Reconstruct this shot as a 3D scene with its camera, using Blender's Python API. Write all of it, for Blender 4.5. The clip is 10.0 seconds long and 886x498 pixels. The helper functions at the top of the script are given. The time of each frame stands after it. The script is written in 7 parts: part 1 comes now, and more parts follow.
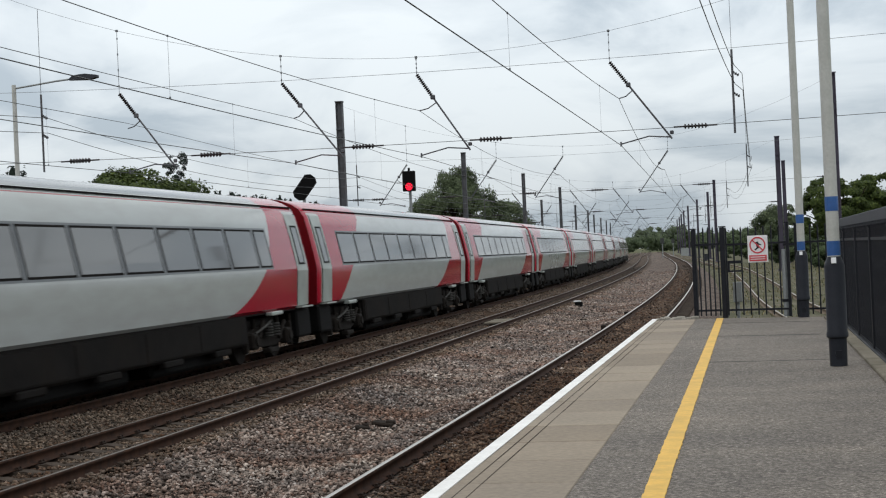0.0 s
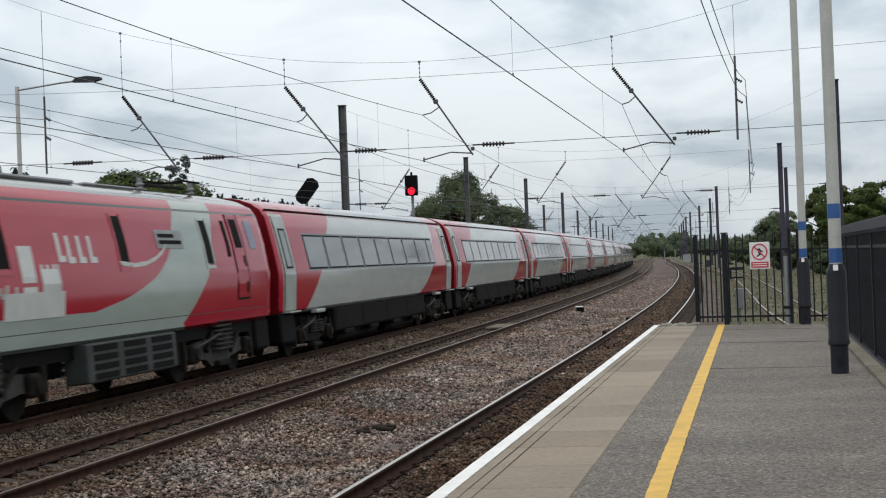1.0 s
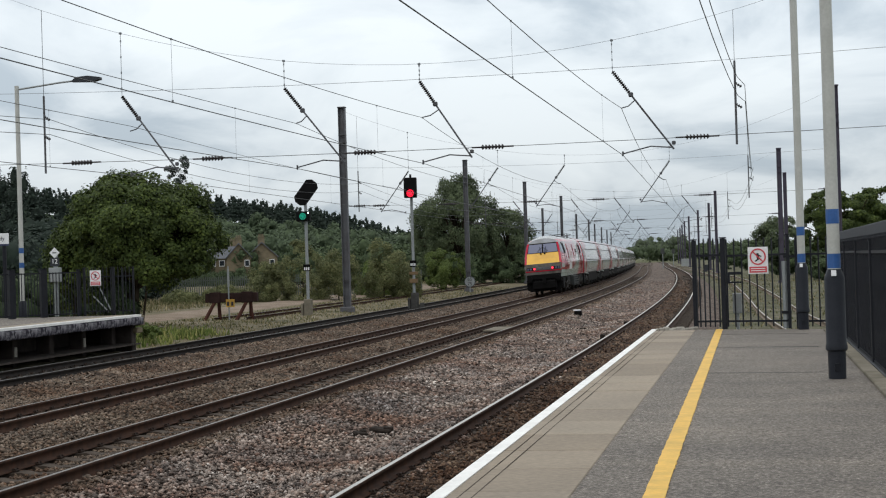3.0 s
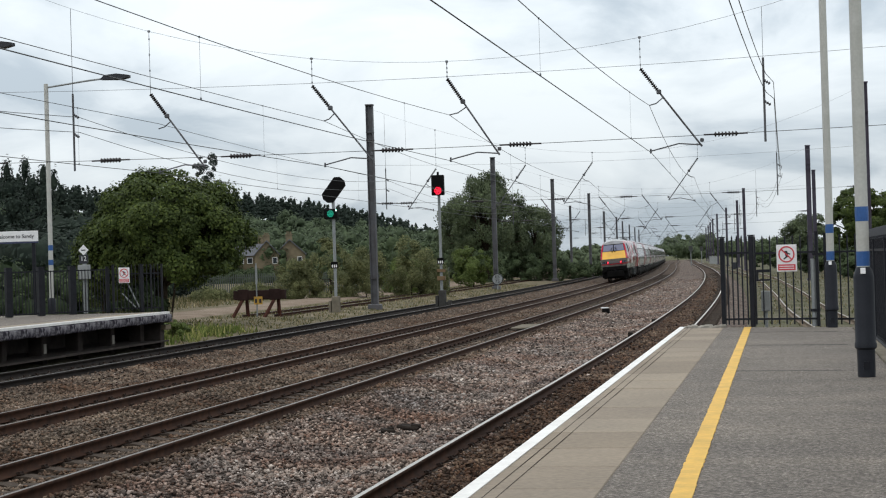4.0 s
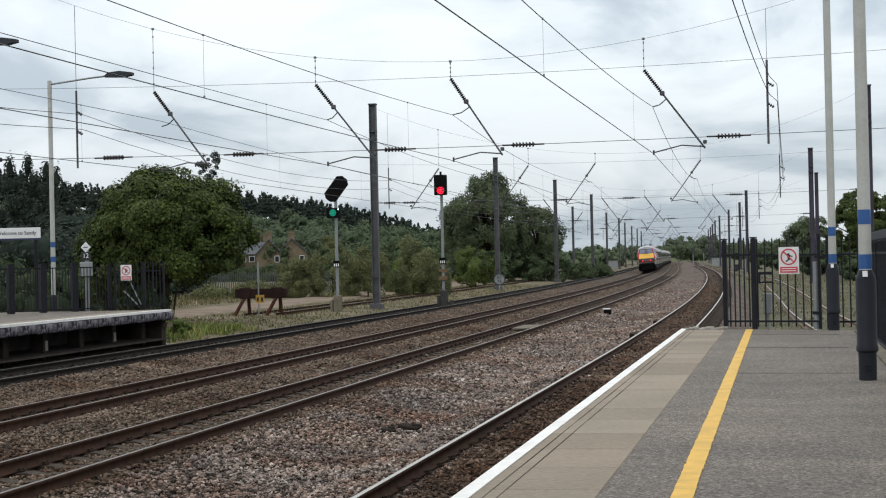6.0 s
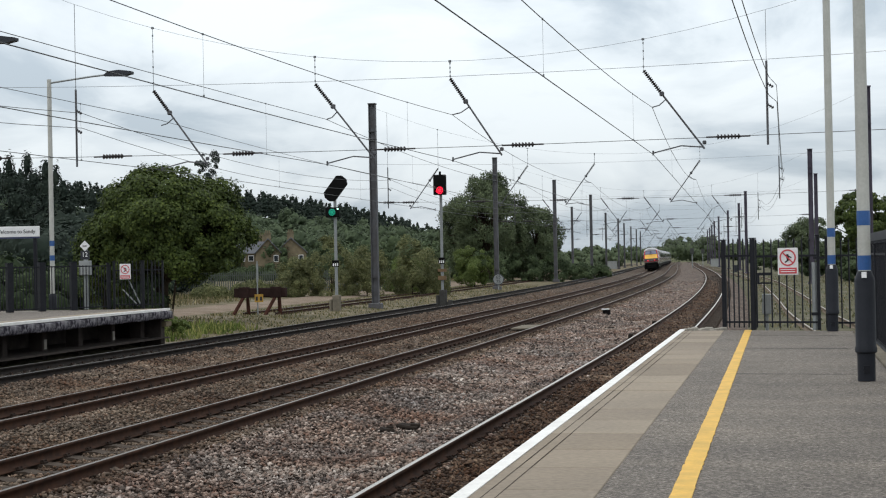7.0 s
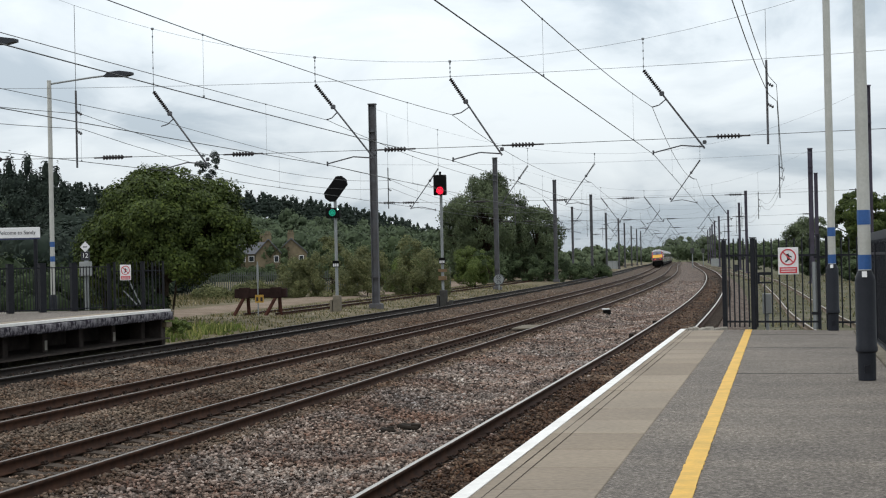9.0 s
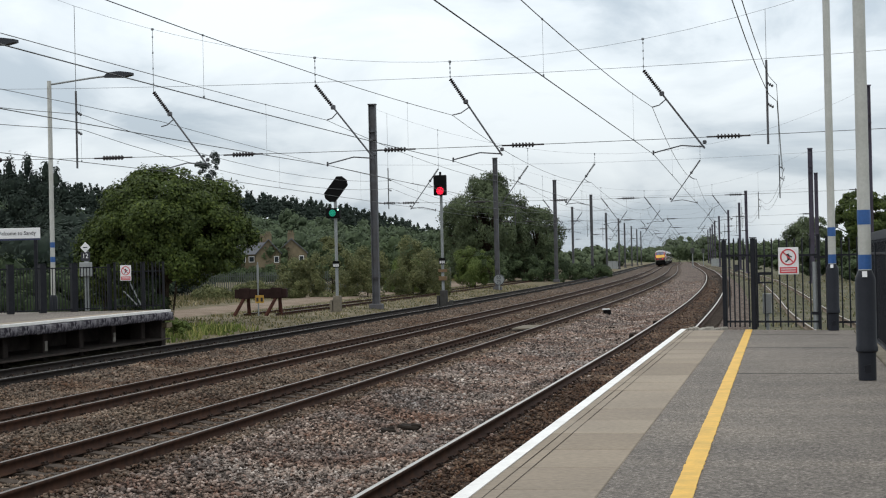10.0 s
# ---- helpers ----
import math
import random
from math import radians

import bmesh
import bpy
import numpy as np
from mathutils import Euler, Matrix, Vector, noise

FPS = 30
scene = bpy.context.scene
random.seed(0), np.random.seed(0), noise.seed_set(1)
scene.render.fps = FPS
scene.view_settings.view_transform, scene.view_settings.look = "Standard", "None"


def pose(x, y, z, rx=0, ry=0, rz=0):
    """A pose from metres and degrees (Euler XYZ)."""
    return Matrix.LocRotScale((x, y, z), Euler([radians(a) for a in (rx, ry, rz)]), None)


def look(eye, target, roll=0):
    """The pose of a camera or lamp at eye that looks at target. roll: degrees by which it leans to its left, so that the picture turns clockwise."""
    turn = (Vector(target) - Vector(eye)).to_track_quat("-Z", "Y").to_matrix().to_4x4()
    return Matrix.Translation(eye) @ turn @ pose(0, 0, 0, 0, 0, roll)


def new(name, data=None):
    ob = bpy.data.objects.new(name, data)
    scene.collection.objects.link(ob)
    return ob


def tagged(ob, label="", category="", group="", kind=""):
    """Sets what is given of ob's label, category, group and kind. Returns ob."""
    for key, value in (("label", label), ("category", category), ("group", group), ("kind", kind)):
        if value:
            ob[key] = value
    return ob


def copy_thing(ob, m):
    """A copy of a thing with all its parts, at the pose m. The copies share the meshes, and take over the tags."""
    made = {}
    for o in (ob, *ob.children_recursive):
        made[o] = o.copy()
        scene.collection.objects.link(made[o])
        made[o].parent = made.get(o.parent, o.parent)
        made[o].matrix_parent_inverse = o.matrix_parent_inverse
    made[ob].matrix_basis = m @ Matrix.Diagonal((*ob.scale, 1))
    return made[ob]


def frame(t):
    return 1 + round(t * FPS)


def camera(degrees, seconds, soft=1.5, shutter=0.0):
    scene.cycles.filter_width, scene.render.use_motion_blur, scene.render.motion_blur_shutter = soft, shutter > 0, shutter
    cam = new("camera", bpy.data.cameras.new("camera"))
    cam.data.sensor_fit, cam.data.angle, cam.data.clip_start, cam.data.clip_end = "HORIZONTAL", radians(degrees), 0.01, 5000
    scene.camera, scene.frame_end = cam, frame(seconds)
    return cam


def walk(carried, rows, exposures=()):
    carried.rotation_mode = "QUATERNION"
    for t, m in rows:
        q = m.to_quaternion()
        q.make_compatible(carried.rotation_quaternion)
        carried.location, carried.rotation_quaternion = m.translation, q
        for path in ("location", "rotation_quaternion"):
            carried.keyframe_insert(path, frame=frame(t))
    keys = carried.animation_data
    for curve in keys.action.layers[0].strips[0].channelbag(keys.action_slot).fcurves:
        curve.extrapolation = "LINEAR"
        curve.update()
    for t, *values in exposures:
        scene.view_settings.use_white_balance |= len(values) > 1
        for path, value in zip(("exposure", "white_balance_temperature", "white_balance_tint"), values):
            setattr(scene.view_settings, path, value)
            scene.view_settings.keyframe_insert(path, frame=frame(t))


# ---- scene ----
cam = camera(30.256, 10.0, soft=1.15, shutter=0.1)
EYE = (0.0, 0.0, 2.226)
walk(cam, [(t, pose(*EYE, rx, ry, rz)) for t, rx, ry, rz in (
    (0.0, 90.248, 2.579, 10.706), (0.5, 90.349, 2.440, 10.828), (1.0, 90.410, 2.186, 10.771), (1.5, 90.461, 2.029, 10.687),
    (2.0, 90.494, 1.872, 10.615), (2.5, 90.506, 1.787, 10.542), (2.7, 90.506, 1.770, 10.530), (3.8, 90.437, 1.725, 11.640),
    (4.0, 90.435, 1.721, 11.676), (4.5, 90.428, 1.653, 11.736), (5.0, 90.428, 1.465, 11.714), (5.5, 90.433, 1.383, 11.740),
    (7.0, 90.425, 1.111, 11.716), (7.5, 90.428, 1.116, 11.716), (8.0, 90.427, 1.170, 11.722), (8.5, 90.430, 1.206, 11.718),
    (9.0, 90.432, 1.230, 11.728), (9.5, 90.440, 1.270, 11.733), (10.0, 90.440, 1.276, 11.734))],
    exposures=((0.0, -0.10, 6500, 10), (2.7, -0.07, 6500, 10), (4.0, 0.03, 6500, 10), (10.0, 0.03, 6500, 10)))


# ---- sky and sun ----
def build_world():
    world = bpy.data.worlds.new("overcast_sky")
    scene.world = world
    world.use_nodes = True
    nt = world.node_tree
    nt.nodes.clear()
    nd, ln = nt.nodes.new, nt.links.new
    out = nd("ShaderNodeOutputWorld")
    back = nd("ShaderNodeBackground")
    sky = nd("ShaderNodeTexSky")
    sky.sky_type, sky.sun_disc = "NISHITA", False
    sky.sun_elevation, sky.sun_rotation = radians(52), radians(200)
    coord = nd("ShaderNodeTexCoord")
    split = nd("ShaderNodeSeparateXYZ")
    ln(coord.outputs["Generated"], split.inputs[0])
    # clouds lie on a flat layer: the direction over its height
    high = nd("ShaderNodeMath"); high.operation = "ADD"; high.inputs[1].default_value = 0.42
    up = nd("ShaderNodeMath"); up.operation = "MAXIMUM"; up.inputs[1].default_value = 0.0
    ln(split.outputs[2], up.inputs[0]); ln(up.outputs[0], high.inputs[0])
    flat = nd("ShaderNodeVectorMath"); flat.operation = "DIVIDE"
    tall = nd("ShaderNodeCombineXYZ")
    for i in range(3):
        ln(high.outputs[0], tall.inputs[i])
    ln(coord.outputs["Generated"], flat.inputs[0]); ln(tall.outputs[0], flat.inputs[1])
    big = nd("ShaderNodeTexNoise")
    big.inputs["Scale"].default_value, big.inputs["Detail"].default_value = 3.4, 7.0
    big.inputs["Roughness"].default_value, big.inputs["Distortion"].default_value = 0.55, 0.5
    ln(flat.outputs[0], big.inputs["Vector"])
    ramp = nd("ShaderNodeValToRGB")
    e = ramp.color_ramp.elements
    e[0].position, e[0].color = 0.38, (0.54, 0.625, 0.70, 1)
    e[1].position, e[1].color = 0.61, (0.92, 0.99, 1.03, 1)
    m = e.new(0.49); m.color = (0.79, 0.865, 0.92, 1)
    ln(big.outputs["Fac"], ramp.inputs[0])
    # an overcast sky is far brighter overhead than at the horizon
    rise = nd("ShaderNodeValToRGB")
    el = rise.color_ramp.elements
    el[0].position, el[0].color = 0.0, (0.76, 0.77, 0.78, 1)
    el[1].position, el[1].color = 1.0, (1.86, 1.74, 1.62, 1)
    for at, v in ((0.04, 0.85), (0.085, 0.97), (0.14, 1.08)):
        el.new(at).color = (v, v, v, 1)
    ln(split.outputs[2], rise.inputs[0])
    gain = nd("ShaderNodeMix"); gain.data_type, gain.blend_type = "RGBA", "MULTIPLY"
    gain.inputs["Factor"].default_value = 1.0
    ln(ramp.outputs[0], gain.inputs[6]); ln(rise.outputs[0], gain.inputs[7])
    dim = nd("ShaderNodeMix"); dim.data_type, dim.blend_type = "RGBA", "MULTIPLY"
    dim.inputs["Factor"].default_value = 1.0
    dim.inputs[7].default_value = (0.1, 0.1, 0.1, 1)
    ln(sky.outputs[0], dim.inputs[6])
    mix = nd("ShaderNodeMix"); mix.data_type = "RGBA"
    mix.inputs["Factor"].default_value = 0.94
    ln(dim.outputs[2], mix.inputs[6]); ln(gain.outputs[2], mix.inputs[7])
    ln(mix.outputs[2], back.inputs[0])
    back.inputs[1].default_value = 1.0
    ln(back.outputs[0], out.inputs[0])
    lamp = bpy.data.lights.new("sun", "SUN")
    lamp.energy, lamp.angle, lamp.color = 0.5, radians(30), (1.0, 0.97, 0.92)
    ob = new("sun", lamp)
    az = radians(200)
    ob.matrix_world = look((40 * math.sin(az), 40 * math.cos(az), 52), (0, 0, 0))


build_world()


# ---- materials ----
def lin(h):
    """A linear colour from a hex code."""
    c = [int(h[i:i + 2], 16) / 255 for i in (0, 2, 4)]
    return tuple((v / 12.92 if v <= 0.04045 else ((v + 0.055) / 1.055) ** 2.4) for v in c)


def base_mat(name, rough=0.8, metal=0.0, spec=0.5):
    m = bpy.data.materials.new(name)
    m.use_nodes = True
    nt = m.node_tree
    b = nt.nodes["Principled BSDF"]
    b.inputs["Roughness"].default_value, b.inputs["Metallic"].default_value = rough, metal
    b.inputs["Specular IOR Level"].default_value = spec
    return m, nt, b


def noise_node(nt, scale, detail=4.0, rough=0.55, coords="Object"):
    n = nt.nodes.new("ShaderNodeTexNoise")
    n.inputs["Scale"].default_value, n.inputs["Detail"].default_value, n.inputs["Roughness"].default_value = scale, detail, rough
    if coords == "World":
        src = nt.nodes.new("ShaderNodeNewGeometry").outputs["Position"]
    else:
        src = nt.nodes.new("ShaderNodeTexCoord").outputs[coords]
    nt.links.new(src, n.inputs["Vector"])
    return n.outputs["Fac"]


def ramp_node(nt, src, stops):
    r = nt.nodes.new("ShaderNodeValToRGB")
    el = r.color_ramp.elements
    while len(el) < len(stops):
        el.new(0.5)
    for e, (p, c) in zip(el, stops):
        e.position, e.color = p, (*c, 1)
    nt.links.new(src, r.inputs[0])
    return r.outputs[0]


def mix_node(nt, fac, a, b, mode="MIX"):
    m = nt.nodes.new("ShaderNodeMix")
    m.data_type, m.blend_type = "RGBA", mode
    for slot, v in ((0, fac), (6, a), (7, b)):
        if isinstance(v, (int, float)):
            m.inputs[slot].default_value = v
        elif isinstance(v, tuple):
            m.inputs[slot].default_value = (*v, 1)
        else:
            nt.links.new(v, m.inputs[slot])
    return m.outputs[2]


def bump_node(nt, b, src, strength=0.4, dist=0.01):
    n = nt.nodes.new("ShaderNodeBump")
    n.inputs["Strength"].default_value, n.inputs["Distance"].default_value = strength, dist
    nt.links.new(src, n.inputs["Height"])
    nt.links.new(n.outputs[0], b.inputs["Normal"])


def plain(name, col, rough=0.6, metal=0.0, vary=0.25, scale=3.0, fine=40.0, bump=0.15, dirt=None, dirt_amount=0.5, spec=0.5):
    """A painted or cast surface: its colour with mottling at two scales, a little relief and, where given, dirt in patches."""
    m, nt, b = base_mat(name, rough, metal, spec)
    lo = tuple(c * (1 - vary) for c in col)
    hi = tuple(min(1, c * (1 + vary * 0.6)) for c in col)
    big = noise_node(nt, scale)
    small = noise_node(nt, fine, 3.0)
    c1 = ramp_node(nt, big, ((0.3, lo), (0.7, hi)))
    g = ramp_node(nt, small, ((0.25, (0.8, 0.8, 0.8)), (0.75, (1.1, 1.1, 1.1))))
    c = mix_node(nt, 0.6, c1, g, "MULTIPLY")
    if dirt:
        f = ramp_node(nt, noise_node(nt, scale * 0.7, 6.0, 0.65), ((0.45, (0, 0, 0)), (0.75, (dirt_amount,) * 3)))
        c = mix_node(nt, f, c, dirt)
    nt.links.new(c, b.inputs["Base Color"])
    if bump:
        bump_node(nt, b, small, bump, 0.005)
    return m


def random_mat(name, stops, rough=0.85, island=True, spec=0.3, translucent=0.0, bumps=0.0, stain=None):
    """Colour chosen at random for each leaf, stone or piece."""
    m, nt, b = base_mat(name, rough, 0, spec)
    if island:
        src = nt.nodes.new("ShaderNodeNewGeometry").outputs["Random Per Island"]
    else:
        src = nt.nodes.new("ShaderNodeObjectInfo").outputs["Random"]
    c = ramp_node(nt, src, stops)
    big = noise_node(nt, 0.9 if translucent else 0.6, 3.0, 0.55, "Object" if island else "World")
    c = mix_node(nt, 0.8 if island else 0.3, c, ramp_node(nt, big, ((0.3, (0.55, 0.57, 0.6)), (0.7, (1.3, 1.28, 1.2)))), "MULTIPLY")
    if bumps:
        fine = noise_node(nt, 25.0, 5.0, 0.55, "Object" if island else "World")
        c = mix_node(nt, 0.7, c, ramp_node(nt, fine, ((0.3, (0.7, 0.7, 0.7)), (0.7, (1.1, 1.1, 1.1)))), "MULTIPLY")
        bump_node(nt, b, fine, bumps, 0.01)
    if stain:
        f = ramp_node(nt, noise_node(nt, 0.45, 5.0, 0.65), ((0.42, (0, 0, 0)), (0.66, (0.75, 0.75, 0.75))))
        c = mix_node(nt, f, c, stain, "MULTIPLY")
        g = ramp_node(nt, noise_node(nt, 0.33, 4.0, 0.6), ((0.52, (1, 1, 1)), (0.7, (0.68, 0.70, 0.72))))
        c = mix_node(nt, 0.7, c, g, "MULTIPLY")
    nt.links.new(c, b.inputs["Base Color"])
    if translucent:
        t = nt.nodes.new("ShaderNodeBsdfTranslucent")
        nt.links.new(c, t.inputs[0])
        mx = nt.nodes.new("ShaderNodeMixShader")
        mx.inputs[0].default_value = translucent
        out = nt.nodes["Material Output"]
        nt.links.new(b.outputs[0], mx.inputs[1]); nt.links.new(t.outputs[0], mx.inputs[2])
        nt.links.new(mx.outputs[0], out.inputs[0])
    return m


def ballast_mat(name, tones, rusty):
    m, nt, b = base_mat(name, 0.95, 0, 0.2)
    tc = nt.nodes.new("ShaderNodeTexCoord")
    v = nt.nodes.new("ShaderNodeTexVoronoi")
    v.inputs["Scale"].default_value = 13.0
    nt.links.new(tc.outputs["Object"], v.inputs["Vector"])
    hue = nt.nodes.new("ShaderNodeSeparateColor")
    nt.links.new(v.outputs["Color"], hue.inputs[0])
    c = ramp_node(nt, hue.outputs[0], tuple(zip((0.0, 0.35, 0.6, 0.85, 1.0), (lin(c) for c in tones))))
    # shade between the stones, put into the colour at the cell edges
    gap_shade = ramp_node(nt, v.outputs["Distance"], ((0.25, (1.0, 1.0, 1.0)), (0.8, (0.3, 0.3, 0.3))))
    c = mix_node(nt, 0.9, c, gap_shade, "MULTIPLY")
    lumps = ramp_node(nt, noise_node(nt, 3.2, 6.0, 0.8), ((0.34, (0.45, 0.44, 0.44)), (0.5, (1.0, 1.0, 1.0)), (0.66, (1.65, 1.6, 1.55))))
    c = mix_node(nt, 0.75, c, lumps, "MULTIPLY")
    rust = ramp_node(nt, noise_node(nt, 0.35, 5.0, 0.6), ((0.45, (0, 0, 0)), (0.7, (rusty,) * 3)))
    c = mix_node(nt, rust, c, lin("8a6a56"), "MULTIPLY")
    nt.links.new(c, b.inputs["Base Color"])
    inv = nt.nodes.new("ShaderNodeMath"); inv.operation = "SUBTRACT"; inv.inputs[0].default_value = 1.0
    nt.links.new(v.outputs["Distance"], inv.inputs[1])
    bump_node(nt, b, inv.outputs[0], 1.0, 0.04)
    return m


def rail_mat(name, shine, web=("281a13", "452d20")):
    """Rusty rail with a head worn bright where it faces up."""
    m, nt, b = base_mat(name, 0.7, 0.0, 0.15)
    g = nt.nodes.new("ShaderNodeNewGeometry")
    s = nt.nodes.new("ShaderNodeSeparateXYZ")
    nt.links.new(g.outputs["Normal"], s.inputs[0])
    tc = nt.nodes.new("ShaderNodeTexCoord")
    h = nt.nodes.new("ShaderNodeSeparateXYZ")
    nt.links.new(tc.outputs["Object"], h.inputs[0])
    top = ramp_node(nt, s.outputs[2], ((0.86, (0, 0, 0)), (0.95, (1, 1, 1))))
    head = nt.nodes.new("ShaderNodeMath"); head.operation = "GREATER_THAN"; head.inputs[1].default_value = -0.05
    nt.links.new(h.outputs[2], head.inputs[0])
    f = nt.nodes.new("ShaderNodeMath"); f.operation = "MULTIPLY"
    nt.links.new(top, f.inputs[0]); nt.links.new(head.outputs[0], f.inputs[1])
    rust = ramp_node(nt, noise_node(nt, 6.0, 5.0), ((0.3, lin(web[0])), (0.7, lin(web[1]))))
    c = mix_node(nt, f.outputs[0], rust, lin(shine))
    nt.links.new(c, b.inputs["Base Color"])
    nt.links.new(f.outputs[0], b.inputs["Metallic"])
    r = nt.nodes.new("ShaderNodeMapRange")
    r.inputs["To Min"].default_value, r.inputs["To Max"].default_value = 0.8, 0.38
    nt.links.new(f.outputs[0], r.inputs["Value"]); nt.links.new(r.outputs[0], b.inputs["Roughness"])
    return m


def grass_ground_mat(name, stops, rust=None):
    m, nt, b = base_mat(name, 0.95, 0, 0.15)
    c = ramp_node(nt, noise_node(nt, 0.35, 8.0, 0.7), stops)
    fine = noise_node(nt, 9.0, 6.0, 0.7)
    c = mix_node(nt, 0.8, c, ramp_node(nt, fine, ((0.25, (0.55, 0.55, 0.55)), (0.75, (1.25, 1.25, 1.25)))), "MULTIPLY")
    nt.links.new(c, b.inputs["Base Color"])
    bump_node(nt, b, fine, 0.8, 0.06)
    return m


def asphalt_mat():
    m, nt, b = base_mat("asphalt", 0.9, 0, 0.3)
    speck = noise_node(nt, 40.0, 6.0, 0.85)
    c = ramp_node(nt, speck, ((0.36, lin("38332f")), (0.48, lin("68625c")), (0.57, lin("87807a")), (0.66, lin("c4bdb4"))))
    stain = ramp_node(nt, noise_node(nt, 0.8, 6.0, 0.6), ((0.3, (0.78, 0.78, 0.79)), (0.7, (1.08, 1.07, 1.05))))
    c = mix_node(nt, 1.0, c, stain, "MULTIPLY")
    patch = ramp_node(nt, noise_node(nt, 11.0, 5.0, 0.7), ((0.3, (0.8, 0.8, 0.8)), (0.7, (1.18, 1.17, 1.15))))
    c = mix_node(nt, 1.0, c, patch, "MULTIPLY")
    # long strips where the surface was relaid
    tc = nt.nodes.new("ShaderNodeTexCoord")
    mp = nt.nodes.new("ShaderNodeMapping"); mp.inputs["Scale"].default_value = (0.15, 1.2, 1.0)
    nt.links.new(tc.outputs["Object"], mp.inputs[0])
    n = nt.nodes.new("ShaderNodeTexNoise"); n.inputs["Scale"].default_value, n.inputs["Detail"].default_value = 1.3, 4.0
    nt.links.new(mp.outputs[0], n.inputs["Vector"])
    c = mix_node(nt, 0.8, c, ramp_node(nt, n.outputs["Fac"], ((0.35, (0.86, 0.86, 0.87)), (0.65, (1.08, 1.07, 1.05)))), "MULTIPLY")
    nt.links.new(c, b.inputs["Base Color"])
    bump_node(nt, b, speck, 0.7, 0.006)
    return m


def glass_dark(name, col, rough=0.08):
    m, nt, b = base_mat(name, rough, 0.0, 0.6)
    b.inputs["Base Color"].default_value = (*col, 1)
    return m


def glow(name, col, power):
    m, nt, b = base_mat(name, 0.4)
    b.inputs["Base Color"].default_value = (*col, 1)
    b.inputs["Emission Color"].default_value = (*col, 1)
    b.inputs["Emission Strength"].default_value = power
    return m


def between(nt, value, lo, hi):
    """1 where value lies from lo to hi."""
    a = nt.nodes.new("ShaderNodeMath"); a.operation = "GREATER_THAN"
    b = nt.nodes.new("ShaderNodeMath"); b.operation = "LESS_THAN"
    for node, lim in ((a, lo), (b, hi)):
        nt.links.new(value, node.inputs[0])
        if isinstance(lim, (int, float)):
            node.inputs[1].default_value = lim
        else:
            nt.links.new(lim, node.inputs[1])
    m = nt.nodes.new("ShaderNodeMath"); m.operation = "MULTIPLY"
    nt.links.new(a.outputs[0], m.inputs[0]); nt.links.new(b.outputs[0], m.inputs[1])
    return m.outputs[0]


def curve_of(nt, value, lo, hi, pts):
    """A value read off a curve of (position from lo to hi, result) pairs."""
    r = nt.nodes.new("ShaderNodeMapRange")
    r.inputs["From Min"].default_value, r.inputs["From Max"].default_value = lo, hi
    nt.links.new(value, r.inputs["Value"])
    c = nt.nodes.new("ShaderNodeFloatCurve")
    cv = c.mapping.curves[0]
    ys = [p[1] for p in pts]
    y0, y1 = min(ys), max(ys)
    nrm = [((x - lo) / (hi - lo), (y - y0) / (y1 - y0 or 1)) for x, y in pts]
    while len(cv.points) < len(nrm):
        cv.points.new(0.5, 0.5)
    for p, q in zip(cv.points, nrm):
        p.location = q
    c.mapping.update()
    nt.links.new(r.outputs[0], c.inputs["Value"])
    o = nt.nodes.new("ShaderNodeMapRange")
    o.inputs["To Min"].default_value, o.inputs["To Max"].default_value = y0, y1
    nt.links.new(c.outputs[0], o.inputs["Value"])
    return o.outputs[0]


def paint_finish(nt, b, c, dirt_low=True):
    """Road dirt streaks over a painted vehicle side, then gloss."""
    tc = nt.nodes.new("ShaderNodeTexCoord")
    mp = nt.nodes.new("ShaderNodeMapping"); mp.inputs["Scale"].default_value = (1.0, 0.35, 1.6)
    nt.links.new(tc.outputs["Object"], mp.inputs[0])
    n = nt.nodes.new("ShaderNodeTexNoise"); n.inputs["Scale"].default_value, n.inputs["Detail"].default_value = 2.2, 6.0
    nt.links.new(mp.outputs[0], n.inputs["Vector"])
    grime = ramp_node(nt, n.outputs["Fac"], ((0.35, (0.90, 0.885, 0.87)), (0.68, (1.03, 1.03, 1.03))))
    c = mix_node(nt, 0.8, c, grime, "MULTIPLY")
    nt.links.new(c, b.inputs["Base Color"])


WHITE_PAINT, RED_PAINT = lin("aeb2b1"), lin("a4042a")


